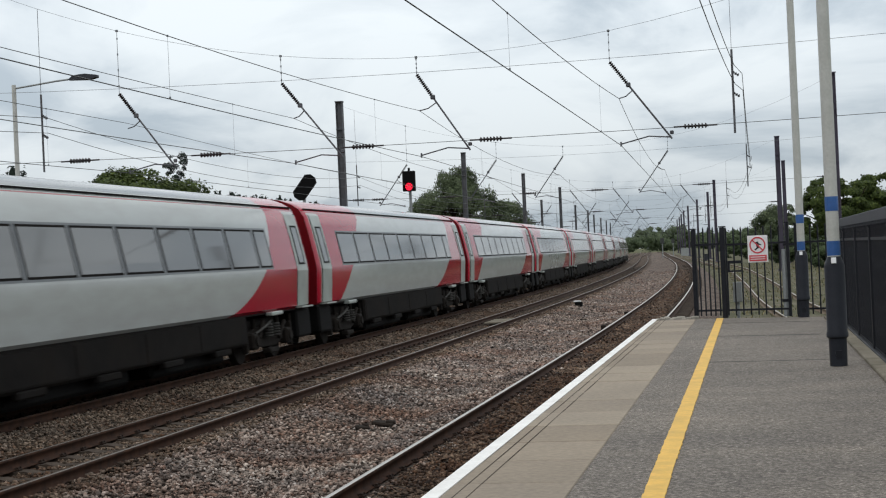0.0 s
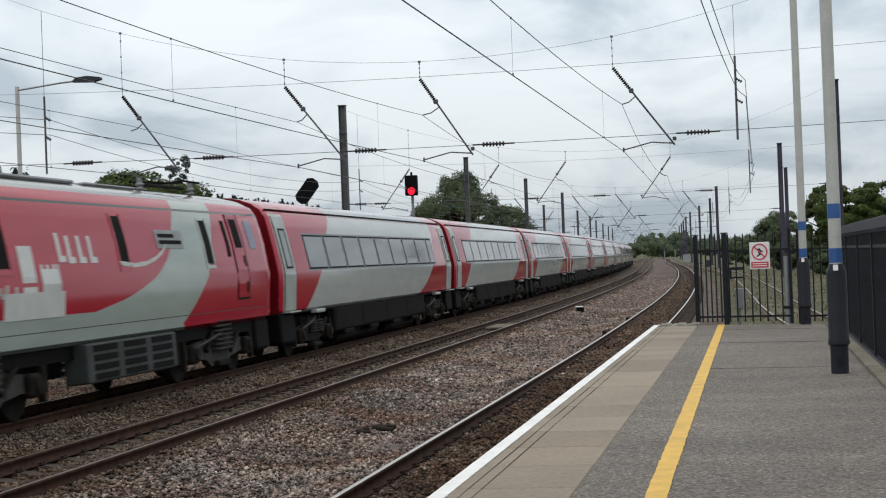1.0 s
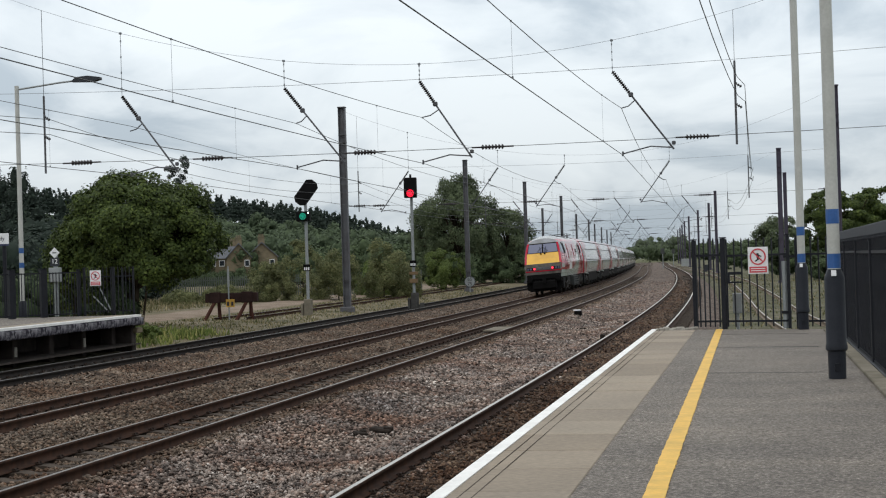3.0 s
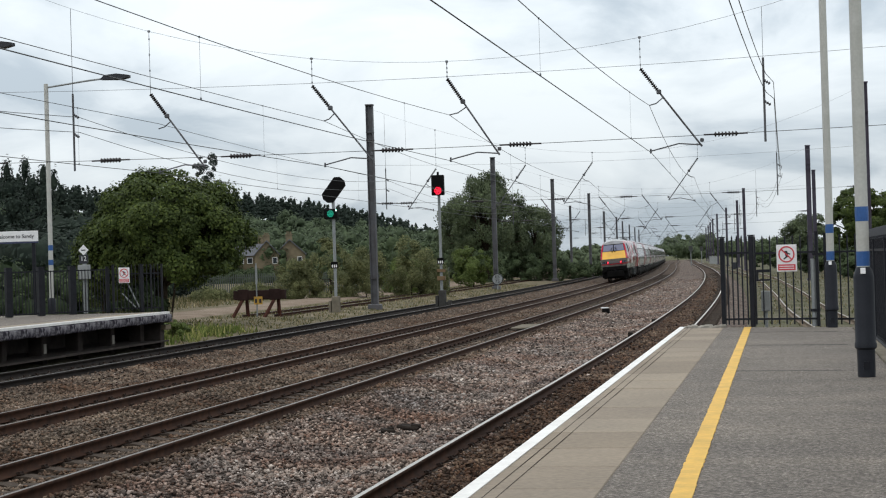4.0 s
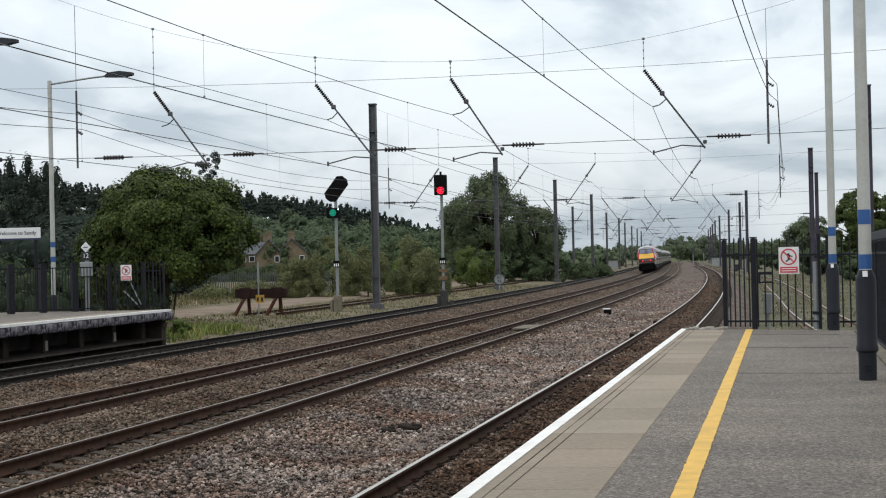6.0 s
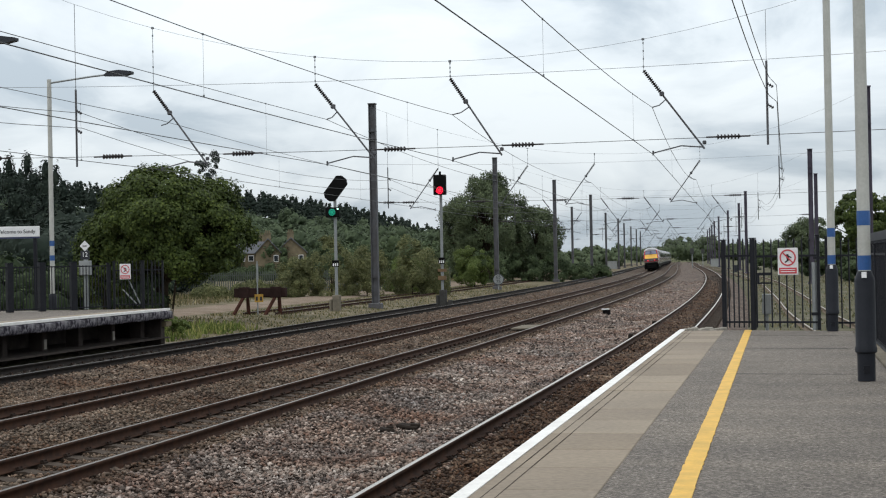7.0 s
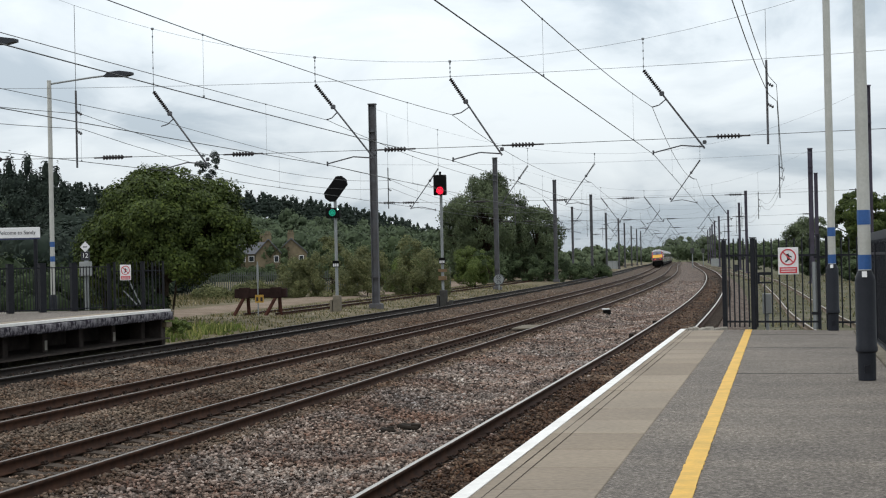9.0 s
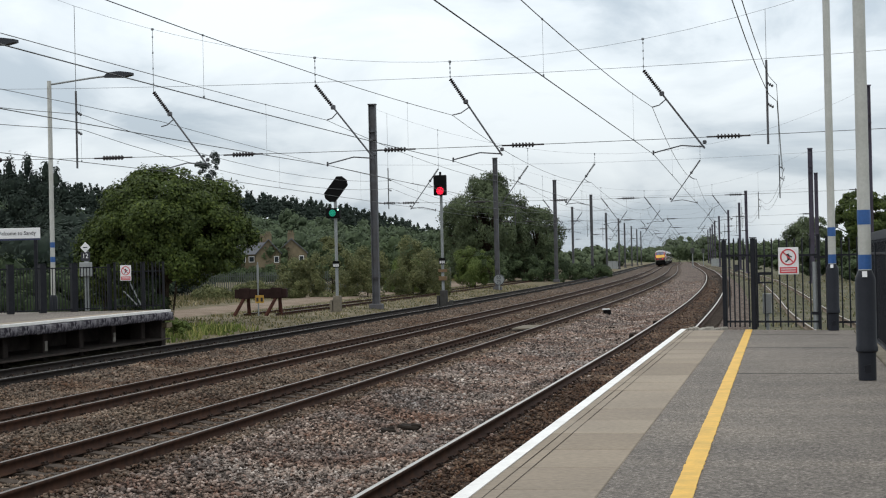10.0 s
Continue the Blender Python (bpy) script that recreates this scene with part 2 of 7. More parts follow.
def coach_mat():
    """Pale grey coach side: red ends with swept edges, grey doors, a darker band for the windows."""
    m, nt, b = base_mat("coach_paint", 0.12, 0, 0.34)
    tc = nt.nodes.new("ShaderNodeTexCoord")
    s = nt.nodes.new("ShaderNodeSeparateXYZ")
    nt.links.new(tc.outputs["Object"], s.inputs[0])
    y, z = s.outputs[1], s.outputs[2]
    c = mix_node(nt, between(nt, z, 3.48, 9), WHITE_PAINT, lin("808284"))
    lead = curve_of(nt, z, 1.0, 3.8, ((1.0, 4.5), (1.25, 5.8), (1.6, 6.8), (2.0, 7.5), (2.6, 8.2), (3.8, 8.6)))
    c = mix_node(nt, between(nt, y, lead, 20), c, RED_PAINT)
    trail = curve_of(nt, z, 1.0, 3.8, ((1.0, -9.2), (1.4, -8.4), (1.95, -7.6), (2.5, -6.9), (3.1, -5.9), (3.8, -4.9)))
    c = mix_node(nt, between(nt, y, -20, trail), c, RED_PAINT)
    low = between(nt, z, 0, 3.34)
    for y0, y1 in ((-11.0, -9.95), (9.95, 11.0)):
        f = nt.nodes.new("ShaderNodeMath"); f.operation = "MULTIPLY"
        nt.links.new(between(nt, y, y0, y1), f.inputs[0]); nt.links.new(low, f.inputs[1])
        c = mix_node(nt, f.outputs[0], c, lin("a5a6a3"))
    thin = between(nt, z, 3.36, 3.385)
    c = mix_node(nt, thin, c, lin("8f3a40"))
    paint_finish(nt, b, c)
    return m


def loco_mat():
    """Red locomotive side with a pale green-grey sweep, a pale skirt and a pale roof."""
    m, nt, b = base_mat("locomotive_paint", 0.12, 0, 0.28)
    tc = nt.nodes.new("ShaderNodeTexCoord")
    s = nt.nodes.new("ShaderNodeSeparateXYZ")
    nt.links.new(tc.outputs["Object"], s.inputs[0])
    y, z = s.outputs[1], s.outputs[2]
    pale = lin("9aa59f")
    c = mix_node(nt, between(nt, y, -20, 20), RED_PAINT, RED_PAINT)
    lo = curve_of(nt, z, 1.0, 3.8, ((1.0, -6.0), (1.42, -2.0), (1.55, -0.9), (1.75, 0.4), (2.25, 2.0), (2.9, 2.75), (3.8, 3.5)))
    hi = curve_of(nt, z, 1.0, 3.8, ((1.0, 2.5), (1.35, 3.3), (1.7, 3.9), (2.1, 4.4), (2.6, 4.85), (3.8, 5.6)))
    c = mix_node(nt, between(nt, y, lo, hi), c, pale)
    skirt = curve_of(nt, y, -9.5, 9.5, ((-9.5, 1.5), (-6.0, 1.5), (1.5, 1.44), (2.6, 1.3), (3.2, 1.0), (9.5, 0.9)))
    c = mix_node(nt, between(nt, z, 0, skirt), c, pale)
    cab = curve_of(nt, z, 1.0, 3.8, ((1.0, -12.0), (2.60, -12.0), (2.64, -6.1), (2.75, -5.6), (2.95, -5.3), (3.28, -5.1), (3.30, -12.0), (3.8, -12.0)))
    c = mix_node(nt, between(nt, y, -11, cab), c, lin("55565c"))
    c = mix_node(nt, between(nt, z, 1.255, 1.27), c, lin("4c5350"))
    c = mix_node(nt, between(nt, z, 3.47, 9), c, lin("8d8c88"))
    c = mix_node(nt, between(nt, z, 3.24, 3.285), c, lin("1c0a0d"))
    paint_finish(nt, b, c)
    return m


M = {
    # the first two beds are darkened, as shade among the loose stones
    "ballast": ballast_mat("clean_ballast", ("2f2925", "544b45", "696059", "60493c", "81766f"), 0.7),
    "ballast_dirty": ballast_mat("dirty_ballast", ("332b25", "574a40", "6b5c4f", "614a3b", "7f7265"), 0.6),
    # paler copies of the two above, near the mean tone of the stones
    "ballast_settled": ballast_mat("pale_ballast", ("5a504a", "756a63", "82766f", "786459", "91867f"), 0.6),
    "ballast_packed": ballast_mat("pale_dirty_ballast", ("413730", "5f5349", "6d6055", "634f42", "7b6f65"), 0.5),
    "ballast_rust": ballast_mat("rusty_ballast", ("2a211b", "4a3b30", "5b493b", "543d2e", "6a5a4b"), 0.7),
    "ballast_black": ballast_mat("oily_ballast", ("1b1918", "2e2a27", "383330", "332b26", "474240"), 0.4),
    "stone": random_mat("ballast_stones", ((0.0, lin("3b3431")), (0.3, lin("7b706a")), (0.6, lin("9f938c")), (0.8, lin("8a7267")), (1.0, lin("cbc1bb"))), 0.9, True, 0.25, 0, 0.3, lin("c8a08a")),
    "stone_dirty": random_mat("dirty_ballast_stones", ((0.0, lin("383029")), (0.3, lin("64584e")), (0.6, lin("7d6f63")), (0.8, lin("6e5748")), (1.0, lin("998b80"))), 0.9, True, 0.2, 0, 0.3, lin("bc9b86")),
    "stone_rust": random_mat("rusty_ballast_stones", ((0.0, lin("2f2620")), (0.3, lin("574840")), (0.6, lin("705e51")), (0.8, lin("654c3c")), (1.0, lin("908071"))), 0.9, True, 0.2, 0, 0.3, lin("b8937a")),
    "stone_black": random_mat("oily_ballast_stones", ((0.0, lin("1c1a19")), (0.5, lin("322e2b")), (1.0, lin("4d4845"))), 0.85, True, 0.2, 0, 0.3),
    "rail_near": rail_mat("rail_worn", "b9b4ad"),
    "rail": rail_mat("rail_used", "70665e"),
    "rail_old": rail_mat("rail_rusty", "4a413c"),
    "rail_oily": rail_mat("rail_oily", "3f3a37", ("15110f", "261f1b")),
    "rail_siding": rail_mat("rail_disused", "8a8074", ("6a5b4c", "87796a")),
    "sleeper": plain("concrete_sleeper", lin("494039"), 0.9, vary=0.35, scale=5, bump=0.4, dirt=lin("332b26"), dirt_amount=0.8, spec=0.12),
    "clip": plain("rusty_clip", lin("2f2520"), 0.8, vary=0.4, scale=20, spec=0.12),
    "asphalt": asphalt_mat(),
    "slab": random_mat("coping_slab", ((0.0, lin("867a6c")), (0.5, lin("8f8375")), (1.0, lin("978b7c"))), 0.85, False, 0.3, 0, 0.25),
    "white_line": plain("white_line_paint", (0.80, 0.79, 0.77), 0.6, vary=0.06, scale=4, dirt=lin("a09c95"), dirt_amount=0.3),
    "yellow_line": plain("yellow_line_paint", lin("dbad42"), 0.6, vary=0.14, scale=6, dirt=lin("a08036"), dirt_amount=0.5),
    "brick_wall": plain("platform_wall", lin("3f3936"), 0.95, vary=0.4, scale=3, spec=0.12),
    "concrete": plain("pale_concrete", lin("a39e94"), 0.9, vary=0.25, scale=2, bump=0.4, dirt=lin("5a544c"), dirt_amount=0.6),
    "kerb": plain("dirty_kerb_concrete", lin("7a7367"), 0.95, vary=0.3, scale=2.5, bump=0.4, dirt=lin("514d40"), dirt_amount=0.8, spec=0.12),
    "stone_edge": plain("weathered_platform_edge", lin("34313a"), 0.95, vary=0.5, scale=7, bump=0.6, dirt=lin("a3a0a4"), dirt_amount=1.0, spec=0.12),
    "black_paint": plain("black_fence_paint", lin("24252a"), 0.45, vary=0.2, scale=8, spec=0.12),
    "dark_grey": plain("dark_grey_paint", lin("3b3d42"), 0.5, vary=0.2, scale=3, spec=0.12),
    "column_base": plain("dark_blue_black_column_paint", lin("2b2d33"), 0.4, vary=0.15, scale=5, spec=0.12),
    "column_white": plain("pale_column_paint", lin("b7b7b2"), 0.5, vary=0.08, scale=2, dirt=lin("8e8c84"), dirt_amount=0.5),
    "column_blue": plain("blue_band_paint", lin("2a5590"), 0.45, vary=0.1, scale=5),
    "steel": plain("galvanised_mast_steel", lin("5f6064"), 0.55, 0.3, vary=0.25, scale=2, dirt=lin("4a3c36"), dirt_amount=0.5, spec=0.12),
    "mast_violet": plain("weathered_mast_paint", lin("575360"), 0.6, 0.2, vary=0.25, scale=1.5, dirt=lin("453a3e"), dirt_amount=0.6, spec=0.12),
    "grey_post": plain("grey_post_steel", lin("8b8f90"), 0.5, 0.3, vary=0.15, scale=3),
    "wire": plain("copper_wire", lin("3d3f40"), 0.5, 0.4, vary=0.1, bump=0),
    "thin_wire": plain("steel_stranded_wire", lin("7b7e82"), 0.5, 0.4, vary=0.1, bump=0),
    "insulator": plain("brown_glazed_insulator", lin("241d20"), 0.5, vary=0.2, scale=9),
    "signal_black": plain("black_signal_casing", lin("0b0b0c"), 0.7, vary=0.2, scale=6, spec=0.12),
    "sign_white": plain("white_sign_face", (0.75, 0.75, 0.76), 0.4, vary=0.06, scale=3, bump=0),
    "sign_red": plain("red_sign_ink", lin("c23a45"), 0.4, vary=0.08, bump=0),
    "sign_dark": plain("dark_sign_ink", lin("23242b"), 0.5, vary=0.1, bump=0),
    "sign_navy": plain("navy_sign_board", lin("2b3152"), 0.4, vary=0.1, bump=0),
    "sign_brown": plain("brown_plate", lin("6a553a"), 0.7, vary=0.25),
    "sign_yellow": plain("yellow_sign_face", lin("b08a38"), 0.5, vary=0.15, bump=0),
    "lamp_red": glow("red_signal_light", (1.0, 0.015, 0.05), 1.6),
    "lens_red": plain("dark_red_lens", lin("5a0d16"), 0.3, vary=0.1, bump=0),
    "lens_green": plain("dark_green_lens", lin("0f3a30"), 0.3, vary=0.1, bump=0),
    "lamp_green": glow("green_signal_light", (0.0, 0.27, 0.17), 0.6),
    "lamp_white": glow("white_marker_light", (0.5, 1.0, 0.85), 4.0),
    "tail": glow("red_tail_lamp", (1.0, 0.03, 0.06), 2.5),
    "timber": plain("brown_buffer_timber", lin("2f2220"), 0.9, vary=0.4, scale=3, bump=0.5, spec=0.12),
    "buffer_steel": plain("rusty_brown_steel", lin("4a2f28"), 0.85, vary=0.4, scale=4, spec=0.12),
    "brick": plain("yellow_house_brick", lin("6f6450"), 0.9, vary=0.25, scale=1.2, fine=9.0),
    "slate": plain("slate_roof", lin("55575d"), 0.7, vary=0.2, scale=0.8, fine=6.0),
    "window": glass_dark("window_glass", (0.02, 0.025, 0.03)),
    "bark": plain("tree_bark", lin("3c342b"), 0.95, vary=0.4, scale=4, bump=0.6, spec=0.12),
    "leaf": random_mat("sycamore_leaves", ((0.0, lin("37441f")), (0.6, lin("445227")), (1.0, lin("5d6932"))), 0.6, True, 0.2, 0.25),
    "leaf_grey": random_mat("willow_leaves", ((0.0, lin("47523b")), (0.6, lin("545f45")), (1.0, lin("687355"))), 0.6, True, 0.2, 0.15),
    "leaf_bush": random_mat("bush_leaves", ((0.0, lin("5b6042")), (0.6, lin("6d714d")), (1.0, lin("84845d"))), 0.7, True, 0.2, 0.3),
    "leaf_yellow": random_mat("fresh_bush_leaves", ((0.0, lin("4e5c31")), (0.6, lin("5f6e3a")), (1.0, lin("727d49"))), 0.7, True, 0.2, 0.3),
    "leaf_pine": random_mat("pine_needles", ((0.0, lin("262f2a")), (0.6, lin("2c3630")), (1.0, lin("363f38"))), 0.8, True, 0.15, 0.1),
    "leaf_far": random_mat("far_wood_leaves", ((0.0, lin("404b38")), (0.5, lin("495541")), (1.0, lin("54604a"))), 0.8, True, 0.15, 0.1),
    "leaf_belt": random_mat("tree_belt_leaves", ((0.0, lin("3c4833")), (0.5, lin("46533b")), (1.0, lin("535f44"))), 0.8, True, 0.15, 0.1),
    "leaf_under": random_mat("bramble_leaves", ((0.0, lin("2c3826")), (0.6, lin("3a4630")), (1.0, lin("4e5a40"))), 0.8, True, 0.15, 0.15),
    # a little paler than far_wood_leaves: distance haze put into the leaf colour
    "leaf_line": random_mat("hazed_far_leaves", ((0.0, lin("49543f")), (0.5, lin("535e48")), (1.0, lin("5f6a52"))), 0.8, True, 0.15, 0.1),
    "grass_blade": random_mat("dry_and_green_grass", ((0.0, lin("434a2c")), (0.35, lin("5f5f3e")), (0.7, lin("7d7255")), (1.0, lin("a09476"))), 0.8, True, 0.2, 0.3),
    "weed_blade": random_mat("green_weed_blades", ((0.0, lin("4b5a2c")), (0.5, lin("66733a")), (0.8, lin("878a52")), (1.0, lin("a89f6a"))), 0.8, True, 0.2, 0.3),
    "field": grass_ground_mat("rough_field", ((0.3, lin("434a30")), (0.5, lin("5c5f44")), (0.7, lin("7d765e")))),
    "yard": grass_ground_mat("gravelly_rough_ground", ((0.3, lin("40442d")), (0.5, lin("5a5845")), (0.7, lin("777164")))),
    "verge": grass_ground_mat("weedy_verge", ((0.3, lin("4c4939")), (0.5, lin("69614d")), (0.7, lin("8b8070")))),
    "path": grass_ground_mat("dirt_track", ((0.3, lin("6b5e51")), (0.5, lin("7f7062")), (0.7, lin("948577")))),
    "hill": grass_ground_mat("wooded_hill_floor", ((0.3, lin("1f2c1a")), (0.5, lin("2a3a22")), (0.7, lin("3a4a2c")))),
    "palisade": plain("galvanised_palisade", lin("555b55"), 0.6, 0.3, vary=0.25, scale=1),
    "coach": coach_mat(),
    "loco": loco_mat(),
    "roof_grey": plain("coach_roof_grey", lin("85868a"), 0.5, vary=0.25, scale=1.5, dirt=lin("55524e"), dirt_amount=0.6, spec=0.12),
    "pale_paint": plain("pale_grey_train_paint", lin("a3aaa5"), 0.35, vary=0.12, scale=2, dirt=lin("6d6a64"), dirt_amount=0.5),
    "red_paint": plain("red_train_paint", RED_PAINT, 0.15, vary=0.12, scale=2, spec=0.3),
    "dark_red": plain("dark_red_vestibule_paint", lin("700f18"), 0.45, vary=0.2, scale=2, spec=0.12),
    "yellow_paint": plain("yellow_warning_panel", lin("e0a92b"), 0.35, vary=0.08, scale=2, dirt=lin("a5792b"), dirt_amount=0.35),
    "skirt": plain("dark_grey_underframe", lin("1e1c1b"), 0.8, vary=0.25, scale=2, dirt=lin("26211d"), dirt_amount=0.6, spec=0.05),
    "bogie": plain("grimy_bogie_steel", lin("231f1c"), 0.85, vary=0.4, scale=5, bump=0.4, spec=0.12),
    "bogie_grey": plain("grey_bogie_frame", lin("454442"), 0.75, vary=0.3, scale=4, dirt=lin("2e2a26"), dirt_amount=0.7, spec=0.12),
    "nose_grime": plain("pale_grimy_nose", lin("6a655f"), 0.7, vary=0.3, scale=3, dirt=lin("3b352f"), dirt_amount=0.8, spec=0.12),
    "black_part": plain("black_grime", lin("0e0d0d"), 0.8, vary=0.3, scale=4, spec=0.12),
    "train_glass": glass_dark("tinted_train_glass", (0.125, 0.125, 0.125), 0.06),
    "screen_glass": glass_dark("windscreen_glass", (0.11, 0.12, 0.19), 0.04),
    "band": plain("grey_window_band", lin("5b5f62"), 0.35, vary=0.1, scale=2),
    "box_grey": plain("grimy_grey_box", lin("484b4a"), 0.65, vary=0.3, scale=2, dirt=lin("35322e"), dirt_amount=0.7, spec=0.12),
    "logo_white": plain("pale_logo_vinyl", lin("c6c8c4"), 0.4, vary=0.1, bump=0),
    "rust_debris": plain("dark_scrap", lin("2c2622"), 0.9, vary=0.3, scale=8, spec=0.12),
    "cabinet": plain("pale_grey_cabinet", lin("8e9191"), 0.6, vary=0.12, scale=3),
}


# ---- geometry helpers ----
class Geo:
    """Collects faces for one mesh."""

    def __init__(self):
        self.v, self.f, self.m = [], [], []

    def add(self, vs, fs, m=0):
        n = len(self.v)
        self.v += [tuple(p) for p in vs]
        self.f += [tuple(i + n for i in q) for q in fs]
        self.m += [m] * len(fs)
        return self

    def box(self, c, size, m=0, rz=0.0, rx=0.0, ry=0.0, bev=0.0):
        hx, hy, hz = (s / 2 for s in size)
        b = min(bev, hx * 0.9, hy * 0.9, hz * 0.9)
        rot = pose(c[0], c[1], c[2], rx, ry, rz)
        if b <= 0:
            vs = [(x * hx, y * hy, z * hz) for x in (-1, 1) for y in (-1, 1) for z in (-1, 1)]
            fs = [(0, 1, 3, 2), (4, 6, 7, 5), (0, 4, 5, 1), (2, 3, 7, 6), (0, 2, 6, 4), (1, 5, 7, 3)]
        else:
            vs, idx = [], {}
            for x in (-1, 1):
                for y in (-1, 1):
                    for z in (-1, 1):
                        for k in range(3):
                            d = [hx - b, hy - b, hz - b]
                            d[k] += b
                            idx[x, y, z, k] = len(vs)
                            vs.append((x * d[0], y * d[1], z * d[2]))
            fs = []
            for k in range(3):
                i, j = (k + 1) % 3, (k + 2) % 3
                for sgn in (-1, 1):
                    q = []
                    for a, e in ((-1, -1), (1, -1), (1, 1), (-1, 1)):
                        t = [0, 0, 0]
                        t[k], t[i], t[j] = sgn, a, e
                        q.append(idx[(*t, k)])
                    fs.append(tuple(q if sgn > 0 else q[::-1]))
                for a in (-1, 1):
                    for e in (-1, 1):
                        t0, t1 = [0, 0, 0], [0, 0, 0]
                        t0[k], t0[i], t0[j] = -1, a, e
                        t1[k], t1[i], t1[j] = 1, a, e
                        q = [idx[(*t0, i)], idx[(*t1, i)], idx[(*t1, j)], idx[(*t0, j)]]
                        fs.append(tuple(q if a * e < 0 else q[::-1]))
            for x in (-1, 1):
                for y in (-1, 1):
                    for z in (-1, 1):
                        q = [idx[x, y, z, k] for k in range(3)]
                        fs.append(tuple(q if x * y * z > 0 else q[::-1]))
        return self.add([rot @ Vector(p) for p in vs], fs, m)

    def cyl(self, p0, p1, r0, r1=None, n=10, m=0, cap=True):
        p0, p1 = Vector(p0), Vector(p1)
        r1 = r0 if r1 is None else r1
        d = (p1 - p0).normalized()
        a = d.orthogonal().normalized()
        b = d.cross(a)
        vs = []
        for p, r in ((p0, r0), (p1, r1)):
            vs += [p + (a * math.cos(2 * math.pi * i / n) + b * math.sin(2 * math.pi * i / n)) * r for i in range(n)]
        fs = [(i, (i + 1) % n, n + (i + 1) % n, n + i) for i in range(n)]
        if cap:
            fs += [tuple(range(n))[::-1], tuple(range(n, 2 * n))]
        return self.add(vs, fs, m)

    def tube(self, pts, r, n=5, m=0):
        pts = [Vector(p) for p in pts]
        vs, fs = [], []
        for i, p in enumerate(pts):
            d = (pts[min(i + 1, len(pts) - 1)] - pts[max(i - 1, 0)]).normalized()
            a = d.cross(Vector((0, 0, 1)))
            a = a.normalized() if a.length > 1e-3 else Vector((1, 0, 0))
            b = a.cross(d)
            vs += [p + (a * math.cos(2 * math.pi * k / n) + b * math.sin(2 * math.pi * k / n)) * r for k in range(n)]
        for i in range(len(pts) - 1):
            for k in range(n):
                fs.append((i * n + k, i * n + (k + 1) % n, (i + 1) * n + (k + 1) % n, (i + 1) * n + k))
        fs += [tuple(range(n))[::-1], tuple(range((len(pts) - 1) * n, len(pts) * n))]
        return self.add(vs, fs, m)

    def lathe(self, profile, n=12, m=0, at=(0, 0, 0), axis="z"):
        vs, fs = [], []
        for r, h in profile:
            for k in range(n):
                c, s = math.cos(2 * math.pi * k / n) * r, math.sin(2 * math.pi * k / n) * r
                p = {"z": (c, s, h), "y": (s, h, c), "x": (h, c, s)}[axis]
                vs.append((p[0] + at[0], p[1] + at[1], p[2] + at[2]))
        for i in range(len(profile) - 1):
            for k in range(n):
                fs.append((i * n + k, i * n + (k + 1) % n, (i + 1) * n + (k + 1) % n, (i + 1) * n + k))
        fs += [tuple(range(n))[::-1], tuple(range((len(profile) - 1) * n, len(profile) * n))]
        return self.add(vs, fs, m)

    def prism(self, outline, depth, m=0, at=(0, 0, 0), plane="xz"):
        """An outline in the plane xz (or yz), given depth along the third axis, centred."""
        n = len(outline)
        vs = []
        for s in (-0.5, 0.5):
            for a, b in outline:
                p = (a, s * depth, b) if plane == "xz" else (s * depth, a, b)
                vs.append((p[0] + at[0], p[1] + at[1], p[2] + at[2]))
        fs = [tuple(range(n)), tuple(range(n, 2 * n))[::-1]]
        fs += [(i, n + i, n + (i + 1) % n, (i + 1) % n) for i in range(n)]
        return self.add(vs, fs, m)

    def mesh(self, name, mats, smooth=False):
        me = bpy.data.meshes.new(name)
        me.from_pydata(self.v, [], self.f)
        for k in (mats if isinstance(mats, (list, tuple)) else [mats]):
            me.materials.append(M[k])
        me.polygons.foreach_set("material_index", self.m)
        bm = bmesh.new()
        bm.from_mesh(me)
        bmesh.ops.recalc_face_normals(bm, faces=bm.faces)
        bm.to_mesh(me)
        bm.free()
        if smooth:
            me.polygons.foreach_set("use_smooth", [True] * len(me.polygons))
            me.set_sharp_from_angle(angle=radians(35))
        me.update()
        return me


def part(name, geo, mats, parent=None, label="", smooth=False, at=None):
    ob = new(name, geo.mesh(name, mats, smooth) if isinstance(geo, Geo) else geo)
    if parent:
        ob.parent = parent
    if at is not None:
        ob.matrix_basis = at if isinstance(at, Matrix) else Matrix.Translation(at)
    if label:
        tagged(ob, label)
    return ob


def thing(name, at, label, category, group="", kind=""):
    ob = new(name)
    ob.empty_display_size = 0.3
    ob.matrix_basis = at if isinstance(at, Matrix) else Matrix.Translation(at)
    return tagged(ob, label, category, group, kind)


def array_mesh(name, v, quads, mats, tris=False):
    """A mesh from number arrays: corners (n, 3) and faces (k, 4) or (k, 3)."""
    me = bpy.data.meshes.new(name)
    k = 3 if tris else 4
    me.vertices.add(len(v))
    me.vertices.foreach_set("co", np.asarray(v, np.float32).ravel())
    me.loops.add(len(quads) * k)
    me.loops.foreach_set("vertex_index", np.asarray(quads, np.int32).ravel())
    me.polygons.add(len(quads))
    me.polygons.foreach_set("loop_start", np.arange(0, len(quads) * k, k, dtype=np.int32))
    me.update(calc_edges=True)
    for q in (mats if isinstance(mats, (list, tuple)) else [mats]):
        me.materials.append(M[q])
    return me


